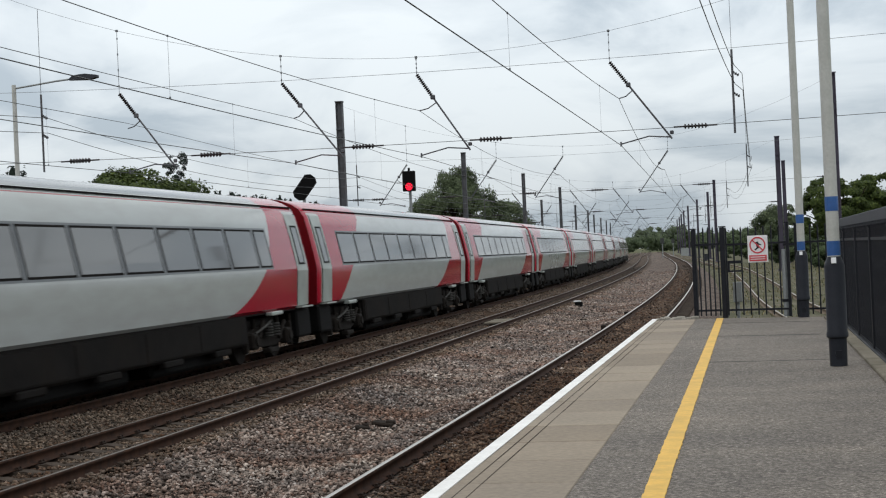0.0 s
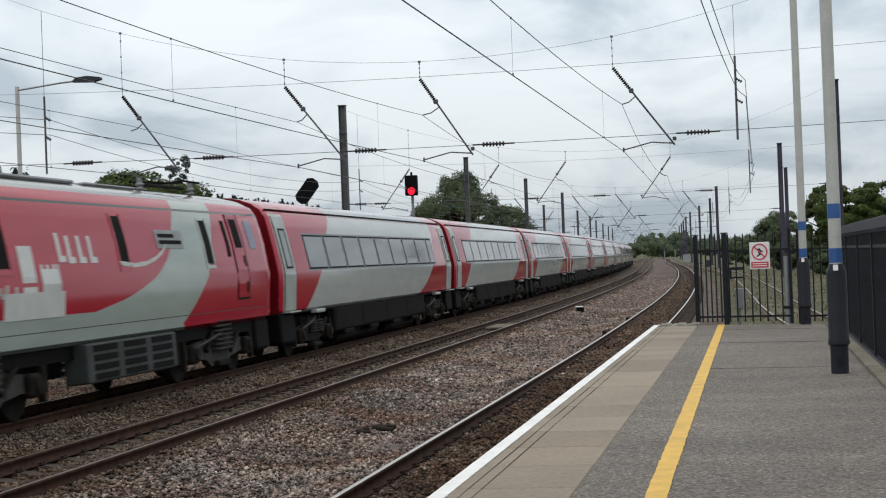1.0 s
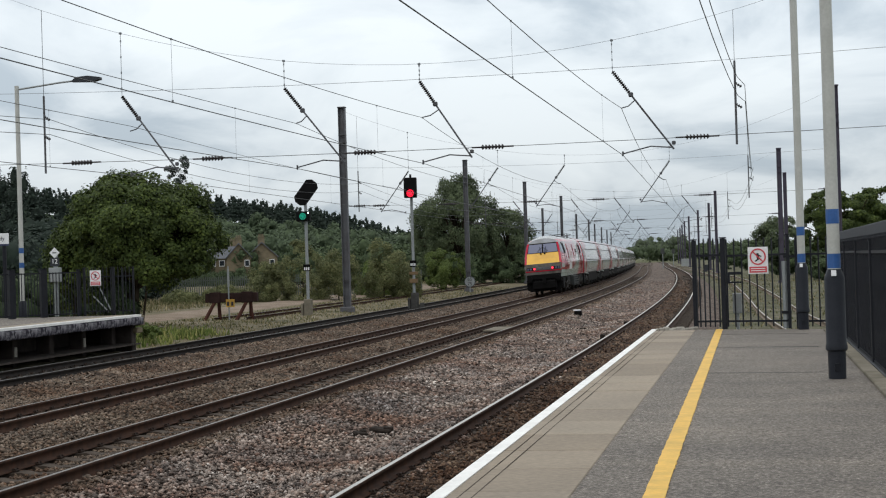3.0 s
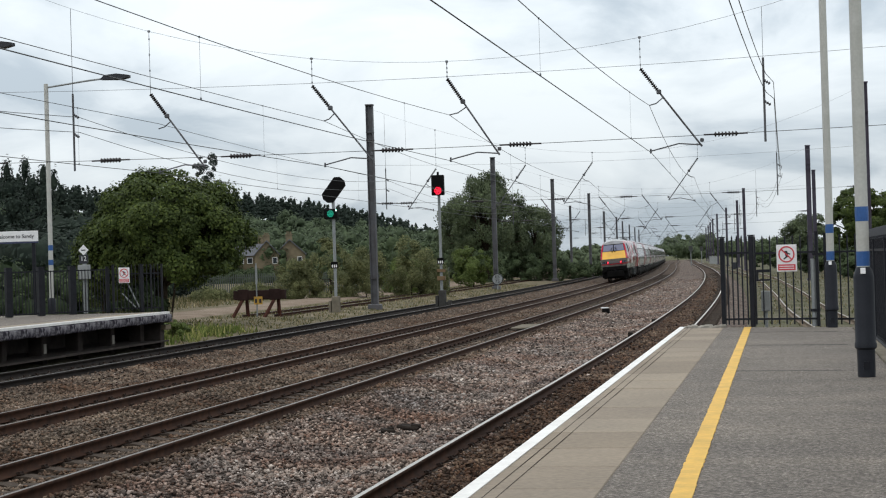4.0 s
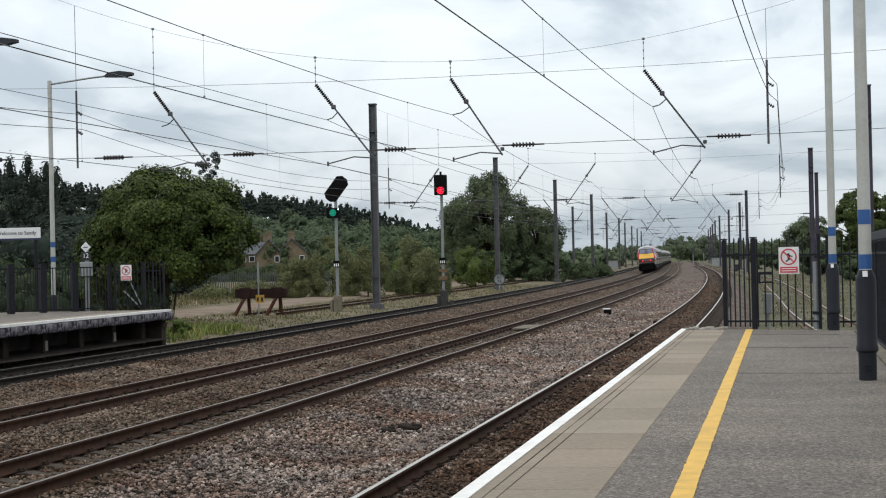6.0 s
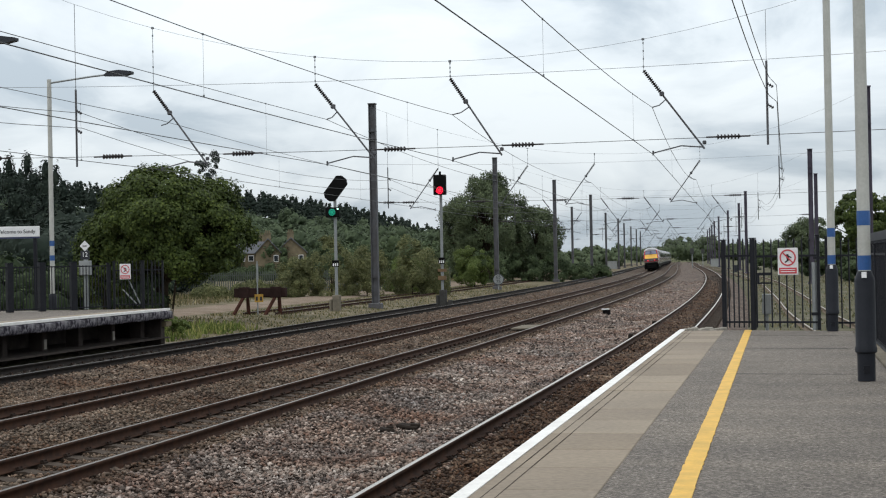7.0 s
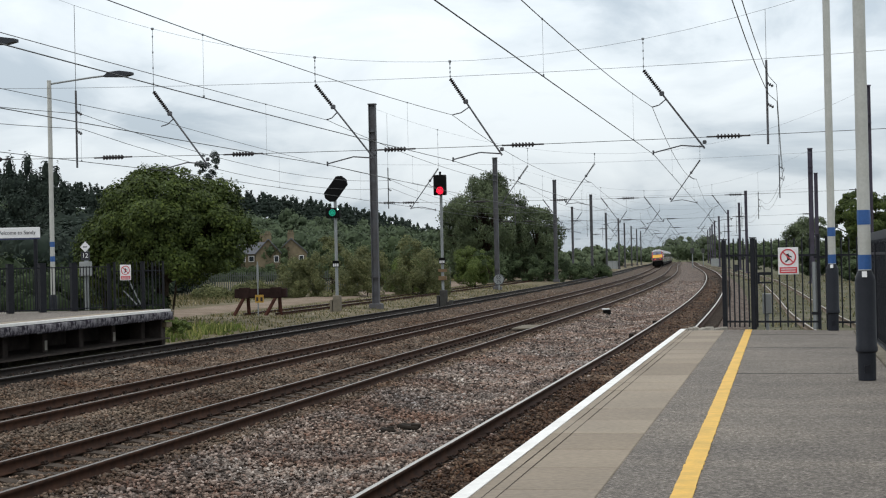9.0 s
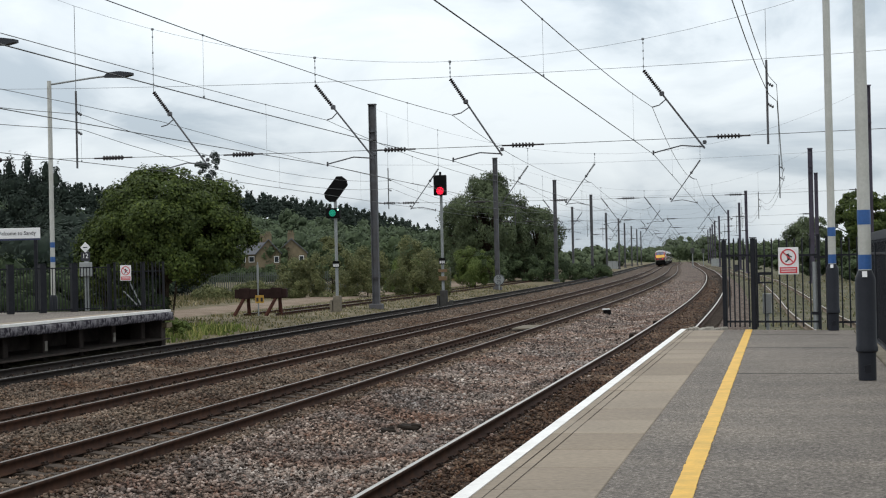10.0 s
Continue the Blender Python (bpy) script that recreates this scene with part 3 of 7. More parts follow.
# ---- the line of the railway ----
GAUGE = 1.505
_S = np.concatenate([np.arange(-60, 60, 0.5), np.arange(60, 900, 2.0)])
_K = np.interp(_S, (0, 40, 80, 130, 200, 300, 400, 440, 560), (0.00002, 0.0002, 0.00041, 0.00025, 0.00018, 0.00004, -0.00018, 0.00007, 0.00008))
_d = np.diff(_S, prepend=_S[0])
_TH = np.cumsum(_K * _d)
_TH += 0.00419 - np.interp(0, _S, _TH)
_X, _Y = np.cumsum(-np.sin(_TH) * _d), np.cumsum(np.cos(_TH) * _d)
_X += -8.165 - np.interp(0, _S, _X)
_Y += -np.interp(0, _S, _Y)
CANT = {1: 0.029, 2: 0.080, 3: 0.094, 4: 0.009}


def offset_of(n, s):
    """Distance of a track's middle from that of track 2, to the right."""
    if n == 1:
        return np.interp(s, (0, 20, 40, 90, 200), (4.87, 4.95, 5.04, 5.10, 5.20))
    return {2: 0.0, 3: -3.352, 4: -8.257}[n] + 0 * np.asarray(s, float)


def line_at(s, o):
    """Plan position and heading at a length s along the line and o metres to its right."""
    s = np.asarray(s, float)
    th = np.interp(s, _S, _TH)
    return np.interp(s, _S, _X) + np.cos(th) * o, np.interp(s, _S, _Y) + np.sin(th) * o, th


def track_at(n, s, o=0.0, h=0.0):
    """A place in a track's own frame: s along, o to the right of its middle, h above the rails, which lean to the left."""
    a = math.asin(CANT[n] / GAUGE)
    lat = o * math.cos(a) - h * math.sin(a)
    x, y, th = line_at(s, offset_of(n, s) + lat)
    return x, y, 0 * x + CANT[n] / 2 + o * math.sin(a) + h * math.cos(a), th


def sweep(name, rows, s, mats, smooth=False):
    """A strip whose rows are (x, y, z) arrays along s."""
    v = np.stack([np.stack(r, 1) for r in rows], 0)
    k, n, _ = v.shape
    i = np.arange(n - 1)
    f = np.concatenate([np.stack([a * n + i, (a + 1) * n + i, (a + 1) * n + i + 1, a * n + i + 1], 1) for a in range(k - 1)])
    me = array_mesh(name, v.reshape(-1, 3), f, mats)
    if smooth:
        me.polygons.foreach_set("use_smooth", [True] * len(me.polygons))
    return me


STEP = np.concatenate([np.arange(-12, 100, 1.0), np.arange(100, 700, 4.0)])
RAIL_PROFILE = ((-0.07, -0.159), (-0.07, -0.147), (-0.012, -0.125), (-0.010, -0.05), (-0.036, -0.036), (-0.036, -0.006), (-0.026, 0.0),
                (0.026, 0.0), (0.036, -0.006), (0.036, -0.036), (0.010, -0.05), (0.012, -0.125), (0.07, -0.147), (0.07, -0.159), (-0.07, -0.159))


def rail_mesh(n, side, mats):
    rows = []
    for o, h in RAIL_PROFILE:
        x, y, z, _ = track_at(n, STEP, side * GAUGE / 2 + o, h)
        rows.append((x, y, z))
    return sweep("rail", rows, STEP, mats)


def sleeper_mesh():
    g = Geo()
    g.prism([(-1.25, -0.2), (1.25, -0.2), (1.24, -0.02), (0.95, 0.0), (0.55, 0.0), (0.42, -0.035), (-0.42, -0.035), (-0.55, 0.0), (-0.95, 0.0), (-1.24, -0.02)], 0.25)
    return g.mesh("sleeper", "sleeper")


SLEEPER = sleeper_mesh()
CLIP = Geo()
for sx in (-1, 1):
    CLIP.box((sx * 0.085, 0, 0.015), (0.06, 0.11, 0.03), bev=0.008)
    CLIP.cyl((sx * 0.09, -0.05, 0.035), (sx * 0.09, 0.05, 0.035), 0.016, n=6)
    CLIP.cyl((sx * 0.05, -0.03, 0.03), (sx * 0.11, 0.02, 0.045), 0.012, n=6)
CLIP = CLIP.mesh("rail_clip", "clip")


def sleeper_pose(n, s):
    x, y, z, th = track_at(n, s, 0, -0.165)
    return Matrix.Translation((float(x), float(y), float(z))) @ Matrix.Rotation(float(th), 4, "Z") @ Matrix.Rotation(-math.asin(CANT[n] / GAUGE), 4, "Y")


def build_tracks():
    words = {1: "platform track with one bright worn rail on rusty ballast", 2: "canted main line track on concrete sleepers with rusty rails",
             3: "canted main line track that the train runs on", 4: "dark rusty track beside the far platform"}
    for n in (1, 2, 3, 4):
        t = thing("track_%d" % n, (0, 0, 0), words[n], "railway track", "tracks of the main line", "structure")
        for side in (-1, 1):
            part("rail", rail_mesh(n, side, "rail_near" if n == 1 else ("rail" if n in (2, 3) else "rail_oily")), None, t)
        near = {1: (14, 54), 2: (15, 68), 3: (21, 66), 4: (31, 62)}[n]
        for k in range(int(near[0] / 0.667), int(near[1] / 0.667)):
            part("sleeper", SLEEPER, None, t, at=sleeper_pose(n, k * 0.667))
        g = Geo()
        for k in range(int(near[1] / 0.667), 300):
            mtx = sleeper_pose(n, k * 0.667)
            g.add([mtx @ v.co for v in SLEEPER.vertices], [tuple(p.vertices) for p in SLEEPER.polygons])
        tagged(part("distant_sleepers", g, "sleeper", t), kind="stuff")
        g = Geo()
        for k in range(int(near[0] / 0.667), int(near[1] / 0.667)):
            for side in (-1, 1):
                mtx = sleeper_pose(n, k * 0.667) @ Matrix.Translation((side * GAUGE / 2, 0, 0.0))
                g.add([mtx @ v.co for v in CLIP.vertices], [tuple(p.vertices) for p in CLIP.polygons])
        tagged(part("rail_clips", g, "clip", t), kind="stuff")


def bed_height(o, s):
    """Height of the ballast, o metres to the right of track 2."""
    o1 = float(np.interp(s, (0, 40, 90, 200), (4.87, 5.04, 5.10, 5.20)))
    pts = ((-11.4, -0.45), (-10.3, -0.24), (-9.6, -0.13), (-9.1, -0.14), (-8.8, -0.19), (-7.7, -0.19), (-7.4, -0.14), (-6.9, -0.13), (-5.9, -0.24), (-5.1, -0.17), (-4.4, -0.16), (-4.0, -0.19), (-2.7, -0.12),
           (-2.4, -0.05), (-1.85, -0.03), (-1.5, -0.10), (-1.0, -0.16), (-0.7, -0.208), (0.0, -0.182), (0.65, -0.152), (0.9, -0.04), (1.45, -0.02), (2.3, -0.20), (3.2, -0.25), (o1 - 1.45, -0.15), (o1 - 0.95, -0.15), (o1, -0.17),
           (o1 + 0.75, -0.17), (o1 + 1.4, -0.28), (o1 + 2.4, -0.5))
    return np.interp(o, [p[0] for p in pts], [p[1] for p in pts])


# strips of ballast, from and to metres right of track 2
BEDS = ((-11.4, -9.15, "ballast_dirty", "brown grimy ballast at the foot of the verge"),
        (-9.15, -7.4, "ballast_black", "oily black ballast in the track beside the far platform"),
        (-7.4, 1.35, "ballast_dirty", "dark brown grimy ballast under the main tracks"),
        (1.35, 4.35, "ballast", "grey and rust-brown crushed stone ballast between the tracks"),
        (4.35, 6.1, "ballast_rust", "rust-brown ballast in the track beside the platform"),
        (6.1, 7.35, "ballast_settled", "grey-brown gravel beyond the platform end"))


def build_ballast():
    ss = np.concatenate([np.arange(-12, 90, 0.5), np.arange(90, 700, 4.0)])
    oo = np.concatenate([np.arange(-11.4, 7.5, 0.25)])
    rows = []
    for o in oo:
        x, y, _ = line_at(ss, o)
        z = np.array([bed_height(o, s) for s in ss]) - 0.02
        z = z + np.array([noise.noise((a * 1.3, b * 1.3, 0)) for a, b in zip(x, y)]) * 0.03
        rows.append((x, y, z))
    # past 70 m, where stones thin out, the bed takes their mean tone
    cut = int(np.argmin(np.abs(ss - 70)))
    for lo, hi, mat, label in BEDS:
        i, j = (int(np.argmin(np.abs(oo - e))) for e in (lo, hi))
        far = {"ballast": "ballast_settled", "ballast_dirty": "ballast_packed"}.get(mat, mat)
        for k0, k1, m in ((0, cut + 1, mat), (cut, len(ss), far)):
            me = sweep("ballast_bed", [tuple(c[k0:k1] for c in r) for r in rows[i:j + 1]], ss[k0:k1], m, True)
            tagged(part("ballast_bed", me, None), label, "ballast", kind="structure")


def build_stones():
    """Loose stones on the bed where they can be told apart."""
    rng = np.random.default_rng(4)
    pts = []
    for s0, s1, per in ((14, 22, 400), (22, 30, 310), (30, 40, 210), (40, 56, 120), (56, 72, 80), (72, 90, 45), (90, 120, 22), (120, 160, 8)):
        n = int((s1 - s0) * 17 * per)
        s, o = rng.uniform(s0, s1, n), rng.uniform(-10.5, 5.5, n)
        x, y, _ = line_at(s, o)
        left = np.tan(-0.2046 - 0.275) * y - 0.5
        keep = (x > left) & (x < -1.95)
        for k, oc in ((1, 5.0), (2, 0.0), (3, -3.352), (4, -8.257)):
            for side in (-1, 1):
                keep &= np.abs(o - (oc + side * GAUGE / 2)) > 0.085
            # sleepers of tracks 2 and 3 lie bare in places
            if k in (1, 2):
                on = (np.abs(o - oc) < 1.2) & (np.abs((s / 0.667 + 0.5) % 1 - 0.5) < 0.17)
                keep &= ~(on & (rng.random(n) < (0.92 if k == 2 else 0.6)))
        pts.append(np.stack([x[keep], y[keep], s[keep], o[keep]], 1))
    p = np.concatenate(pts)
    e = p[:, 3] + rng.normal(0, 0.10, len(p))
    scatter_stones(rng, p[(e < 1.35) & ((e < -9.1) | (e > -7.4))], "stone_dirty", "grimy dark brown ballast stones in the main tracks")
    scatter_stones(rng, p[(e >= -9.1) & (e <= -7.4)], "stone_black", "oily black ballast stones beside the far platform")
    scatter_stones(rng, p[(e >= 1.35) & (e < 4.3)], "stone", "loose grey, buff and rust-brown ballast stones")
    scatter_stones(rng, p[e >= 4.3], "stone_rust", "rust-brown ballast stones in the track beside the platform")


def scatter_stones(rng, p, mat, label):
    z = np.array([bed_height(o, s) for s, o in p[:, 2:4]])
    n = len(p)
    octa = np.array([(1, 0, 0), (-1, 0, 0), (0, 1, 0), (0, -1, 0), (0, 0, 1), (0, 0, -1)], float)
    size = rng.uniform(0.017, 0.041, (n, 1, 1)) * np.where(p[:, 1] > 90, 1.5, np.where(p[:, 1] > 30, 1.2, 1.0))[:, None, None]
    v = octa[None] * size * rng.uniform(0.55, 1.3, (n, 6, 1)) + rng.normal(0, 0.25, (n, 6, 3)) * size
    a = rng.uniform(0, 6.283, n)
    v[:, :, 2] *= 0.62
    tilt = rng.normal(0, 0.45, n)
    c, s = np.cos(tilt)[:, None], np.sin(tilt)[:, None]
    v = np.stack([v[:, :, 0], v[:, :, 1] * c - v[:, :, 2] * s, v[:, :, 1] * s + v[:, :, 2] * c], 2)
    c, s = np.cos(a)[:, None], np.sin(a)[:, None]
    v = np.stack([v[:, :, 0] * c - v[:, :, 1] * s, v[:, :, 0] * s + v[:, :, 1] * c, v[:, :, 2]], 2)
    v += np.stack([p[:, 0], p[:, 1], z + rng.uniform(-0.015, 0.02, n)], 1)[:, None, :]
    tri = np.array([(0, 2, 4), (2, 1, 4), (1, 3, 4), (3, 0, 4), (2, 0, 5), (1, 2, 5), (3, 1, 5), (0, 3, 5)])
    far = p[:, 1] > 32  # the undersides of the farther stones lie in the bed
    base = (np.arange(n) * 6)[:, None, None]
    f = np.concatenate([(tri[None] + base[~far]).reshape(-1, 3), (tri[None, :4] + base[far]).reshape(-1, 3)])
    ob = part("ballast_stones", array_mesh("ballast_stones", v.reshape(-1, 3), f, mat, True), None)
    tagged(ob, label, "ballast stones", kind="stuff")


def build_ground():
    g = np.concatenate([-np.geomspace(3000, 60, 26), np.linspace(-50, 50, 11), np.geomspace(60, 3000, 26)])
    gy = np.concatenate([[-3000, -800, -200, -60], np.linspace(-20, 400, 40), np.geomspace(430, 3500, 18)])
    v = np.array([(x, y, -0.55) for y in gy for x in g])
    n = len(g)
    f = np.array([(j * n + i, j * n + i + 1, (j + 1) * n + i + 1, (j + 1) * n + i) for j in range(len(gy) - 1) for i in range(n - 1)])
    tagged(part("ground", array_mesh("ground", v, f, "field"), None), "rough green and straw-coloured ground to the horizon", "ground", kind="structure")
    ss = np.concatenate([np.arange(-12, 200, 2.0), np.arange(200, 700, 8.0)])

    def strip(name, offs, mat, label, s=ss, rough=0.05):
        rows = []
        for o, z in offs:
            x, y, _ = line_at(s, o)
            rows.append((x, y, z + np.array([noise.noise((a * 0.4, b * 0.4, 3)) for a, b in zip(x, y)]) * rough))
        tagged(part(name, sweep(name, rows, s, mat, True), None), label, name.replace("_", " "), kind="structure")
    strip("verge", [(o, z) for o, z in ((-70, 0.25), (-45, 0.1), (-33, 0.05), (-30, 0.05), (-26, 0.03), (-23, 0.0), (-20.5, -0.05), (-19.0, -0.06), (-17.6, -0.06), (-16, -0.06), (-14.2, -0.08), (-13, -0.1), (-11.8, -0.14), (-10.6, -0.26), (-10.0, -0.5))],
          "verge", "weedy verge with dry and green grass beside the rails")
    strip("dirt_track", [(-21.9, -0.1), (-21.4, 0.035), (-20.6, 0.03), (-19.5, 0.02), (-18.4, 0.02), (-18.0, -0.1)], "path", "pale brown dirt track beside the siding", np.arange(55, 330, 2.0), 0.02)
    strip("right_verge", [(7.2, -0.6), (7.6, -0.18), (9, -0.14), (12, -0.1), (20, -0.05), (60, 0.1)], "yard", "rough grass and stones by the siding", np.concatenate([np.arange(31, 200, 2.0), np.arange(200, 700, 8.0)]))


build_ground()
build_ballast()
build_tracks()


# ---- near platform ----
PZ = 0.911
PLAT_END = lambda x: 29.80 - 0.40 * (x + 1.83)


def build_platform():
    g = Geo()
    y0 = -14.0
    # body and rear edge
    for x0, x1, z, m in ((-1.04, 1.30, PZ - 0.004, 0),):
        v = [(x0, y0, z), (x1, y0, z), (x1, PLAT_END(x1), z), (x0, PLAT_END(x0), z)]
        v += [(a, b, -0.6) for a, b, _ in v]
        g.add(v, [(0, 1, 2, 3), (4, 7, 6, 5), (0, 4, 5, 1), (1, 5, 6, 2), (2, 6, 7, 3), (3, 7, 4, 0)])
    p = thing("platform_near", (0, 0, 0), "station platform with grey asphalt, pale coping slabs and a white edge", "platform", kind="structure")
    part("surface", g, "asphalt", p, "worn grey asphalt")
    w = Geo().box((-1.42, (y0 + 29.5) / 2, 0.15), (0.72, 29.5 - y0, 1.36))
    part("front_wall", w, "brick_wall", p, "dark platform wall")
    k = Geo()
    k.box((1.20, 7.0, PZ + 0.006), (0.16, 42.2, 0.05), bev=0.01)
    part("kerb", k, "kerb", p, "dirty concrete edging")
    # seams across the asphalt
    s = Geo()
    for y, a in ((23.5, -0.22), (18.45, -0.12), (27.3, -0.25)):
        s.box((0.15, y, PZ - 0.002), (1.45, 0.013, 0.003), rz=a * 57)
    part("seam", s, "sign_dark", p)
    wl = Geo()
    yl = Geo()
    for i in range(44):
        ya = -14 + i
        yb = min(ya + 0.995, PLAT_END(-1.8))
        wl.box((-1.785, (ya + yb) / 2, PZ + 0.005), (0.096, yb - ya + 0.003, 0.006))
        c0 = -0.575 - 0.0022 * (ya - 9)
        yb2 = min(ya + 1.0, PLAT_END(-0.6))
        if ya < 6:
            yl.box((c0, (ya + yb2) / 2, PZ + 0.0), (0.115, yb2 - ya, 0.006))
            continue
        step = (yb2 - ya) / 9
        for k in range(9):
            yl.box((c0 - 0.0022 * (k + 0.5) / 9 + random.gauss(0, 0.0018), ya + (k + 0.5) * step, PZ + 0.0), (0.114 + 0.010 * random.random(), step, 0.006))
    part("white_edge_line", wl, "white_line", p, "white painted edge line")
    part("yellow_line", yl, "yellow_line", p, "yellow painted safety line")
    dl = Geo()
    for x in (-1.665, -1.585):
        dl.box((x, 7.8, PZ + 0.001), (0.007, 43.5, 0.003))
    part("scored_line", dl, "sleeper", p)
    # one mesh for all slabs, each an object of its own
    slab = Geo().box((0, 0, 0), (0.79, 0.983, 0.09), bev=0.005).mesh("coping_slab", "slab")
    for i in range(44):
        y = -13.5 + i + 0.27
        if y + 0.5 < 29.7:
            part("coping_slab", slab, None, p, at=pose(-1.437, y, PZ - 0.045 + random.uniform(-0.002, 0.002), random.uniform(-0.1, 0.1), 0, 0))
    e = Geo()
    for i in range(9):
        x = -1.74 + i * 0.085
        e.box((x, 29.74 - 0.4 * (x + 1.8), PZ - 0.03), (0.08, 0.16, 0.10 + 0.03 * (i % 3)), rz=i * 17, bev=0.02)
    part("broken_edge", e, "concrete", p, "broken pale concrete at the platform end")


build_platform()


# ---- the train ----
COACH_SIDE = ((1.17, 1.02), (1.275, 1.10), (1.31, 1.40), (1.368, 1.92), (1.367, 1.97), (1.345, 2.15), (1.29, 2.5), (1.225, 2.9), (1.15, 3.25), (1.04, 3.44), (0.85, 3.58), (0.55, 3.71), (0.25, 3.775), (0.0, 3.79))
LOCO_SIDE = ((1.16, 1.00), (1.27, 1.06), (1.312, 1.45), (1.37, 1.97), (1.335, 2.25), (1.29, 2.63), (1.215, 3.0), (1.15, 3.28), (1.04, 3.45), (0.80, 3.60), (0.42, 3.72), (0.0, 3.76))


def width_at(side, z):
    return float(np.interp(z, [p[1] for p in side], [p[0] for p in side]))


def loft(sections, mats=None):
    """Skin through cross sections of equal length; m gives the material of each ring of faces."""
    n = len(sections[0])
    g = Geo()
    vs = [p for s in sections for p in s]
    fs = []
    for i in range(len(sections) - 1):
        for k in range(n - 1):
            fs.append((i * n + k, i * n + k + 1, (i + 1) * n + k + 1, (i + 1) * n + k))
    return g.add(vs, fs)


def ring(side, y, scale=1.0, dy=None):
    right = [(w * scale, y, z) for w, z in side]
    return right + [(-x, y, z) for x, y, z in right[-2::-1]]


def panel(side, y0, y1, z0, z1, off, sign=1, thick=0.02, n=5, m=0, g=None, lean=0.0):
    """A plate that follows the body side from z0 to z1; lean slides its top along."""
    g = g or Geo()
    vs = []
    for o in (off, off - thick):
        for i in range(n + 1):
            z = z0 + (z1 - z0) * i / n
            w = width_at(side, z) + o
            d = lean * (z - z0)
            vs += [(sign * w, y0 + d, z), (sign * w, y1 + d, z)]
    k = 2 * (n + 1)
    fs = []
    for i in range(n):
        a = 2 * i
        fs += [(a, a + 1, a + 3, a + 2), (k + a, k + a + 2, k + a + 3, k + a + 1), (a, a + 2, k + a + 2, k + a), (a + 1, k + a + 1, k + a + 3, a + 3)]
    fs += [(0, k, k + 1, 1), (2 * n, 2 * n + 1, k + 2 * n + 1, k + 2 * n)]
    return g.add(vs, fs, m)


def text_mesh(body, size, mat, thick=0.004):
    cu = bpy.data.curves.new("lettering", "FONT")
    cu.body, cu.size, cu.extrude = body, size, thick
    cu.align_x, cu.align_y = "CENTER", "CENTER"
    ob = bpy.data.objects.new("lettering", cu)
    me = bpy.data.meshes.new_from_object(ob)
    bpy.data.objects.remove(ob)
    me.materials.clear()
    me.materials.append(M[mat])
    return me


def wheel_mesh(r):
    g = Geo()
    g.lathe([(0.08, -0.07), (r * 0.72, -0.05), (r * 0.8, -0.065), (r, -0.065), (r + 0.028, 0.05), (r + 0.028, 0.075), (r * 0.8, 0.075), (0.08, 0.06)], 20, 0, axis="x")
    return g.mesh("wheel", "bogie", True)


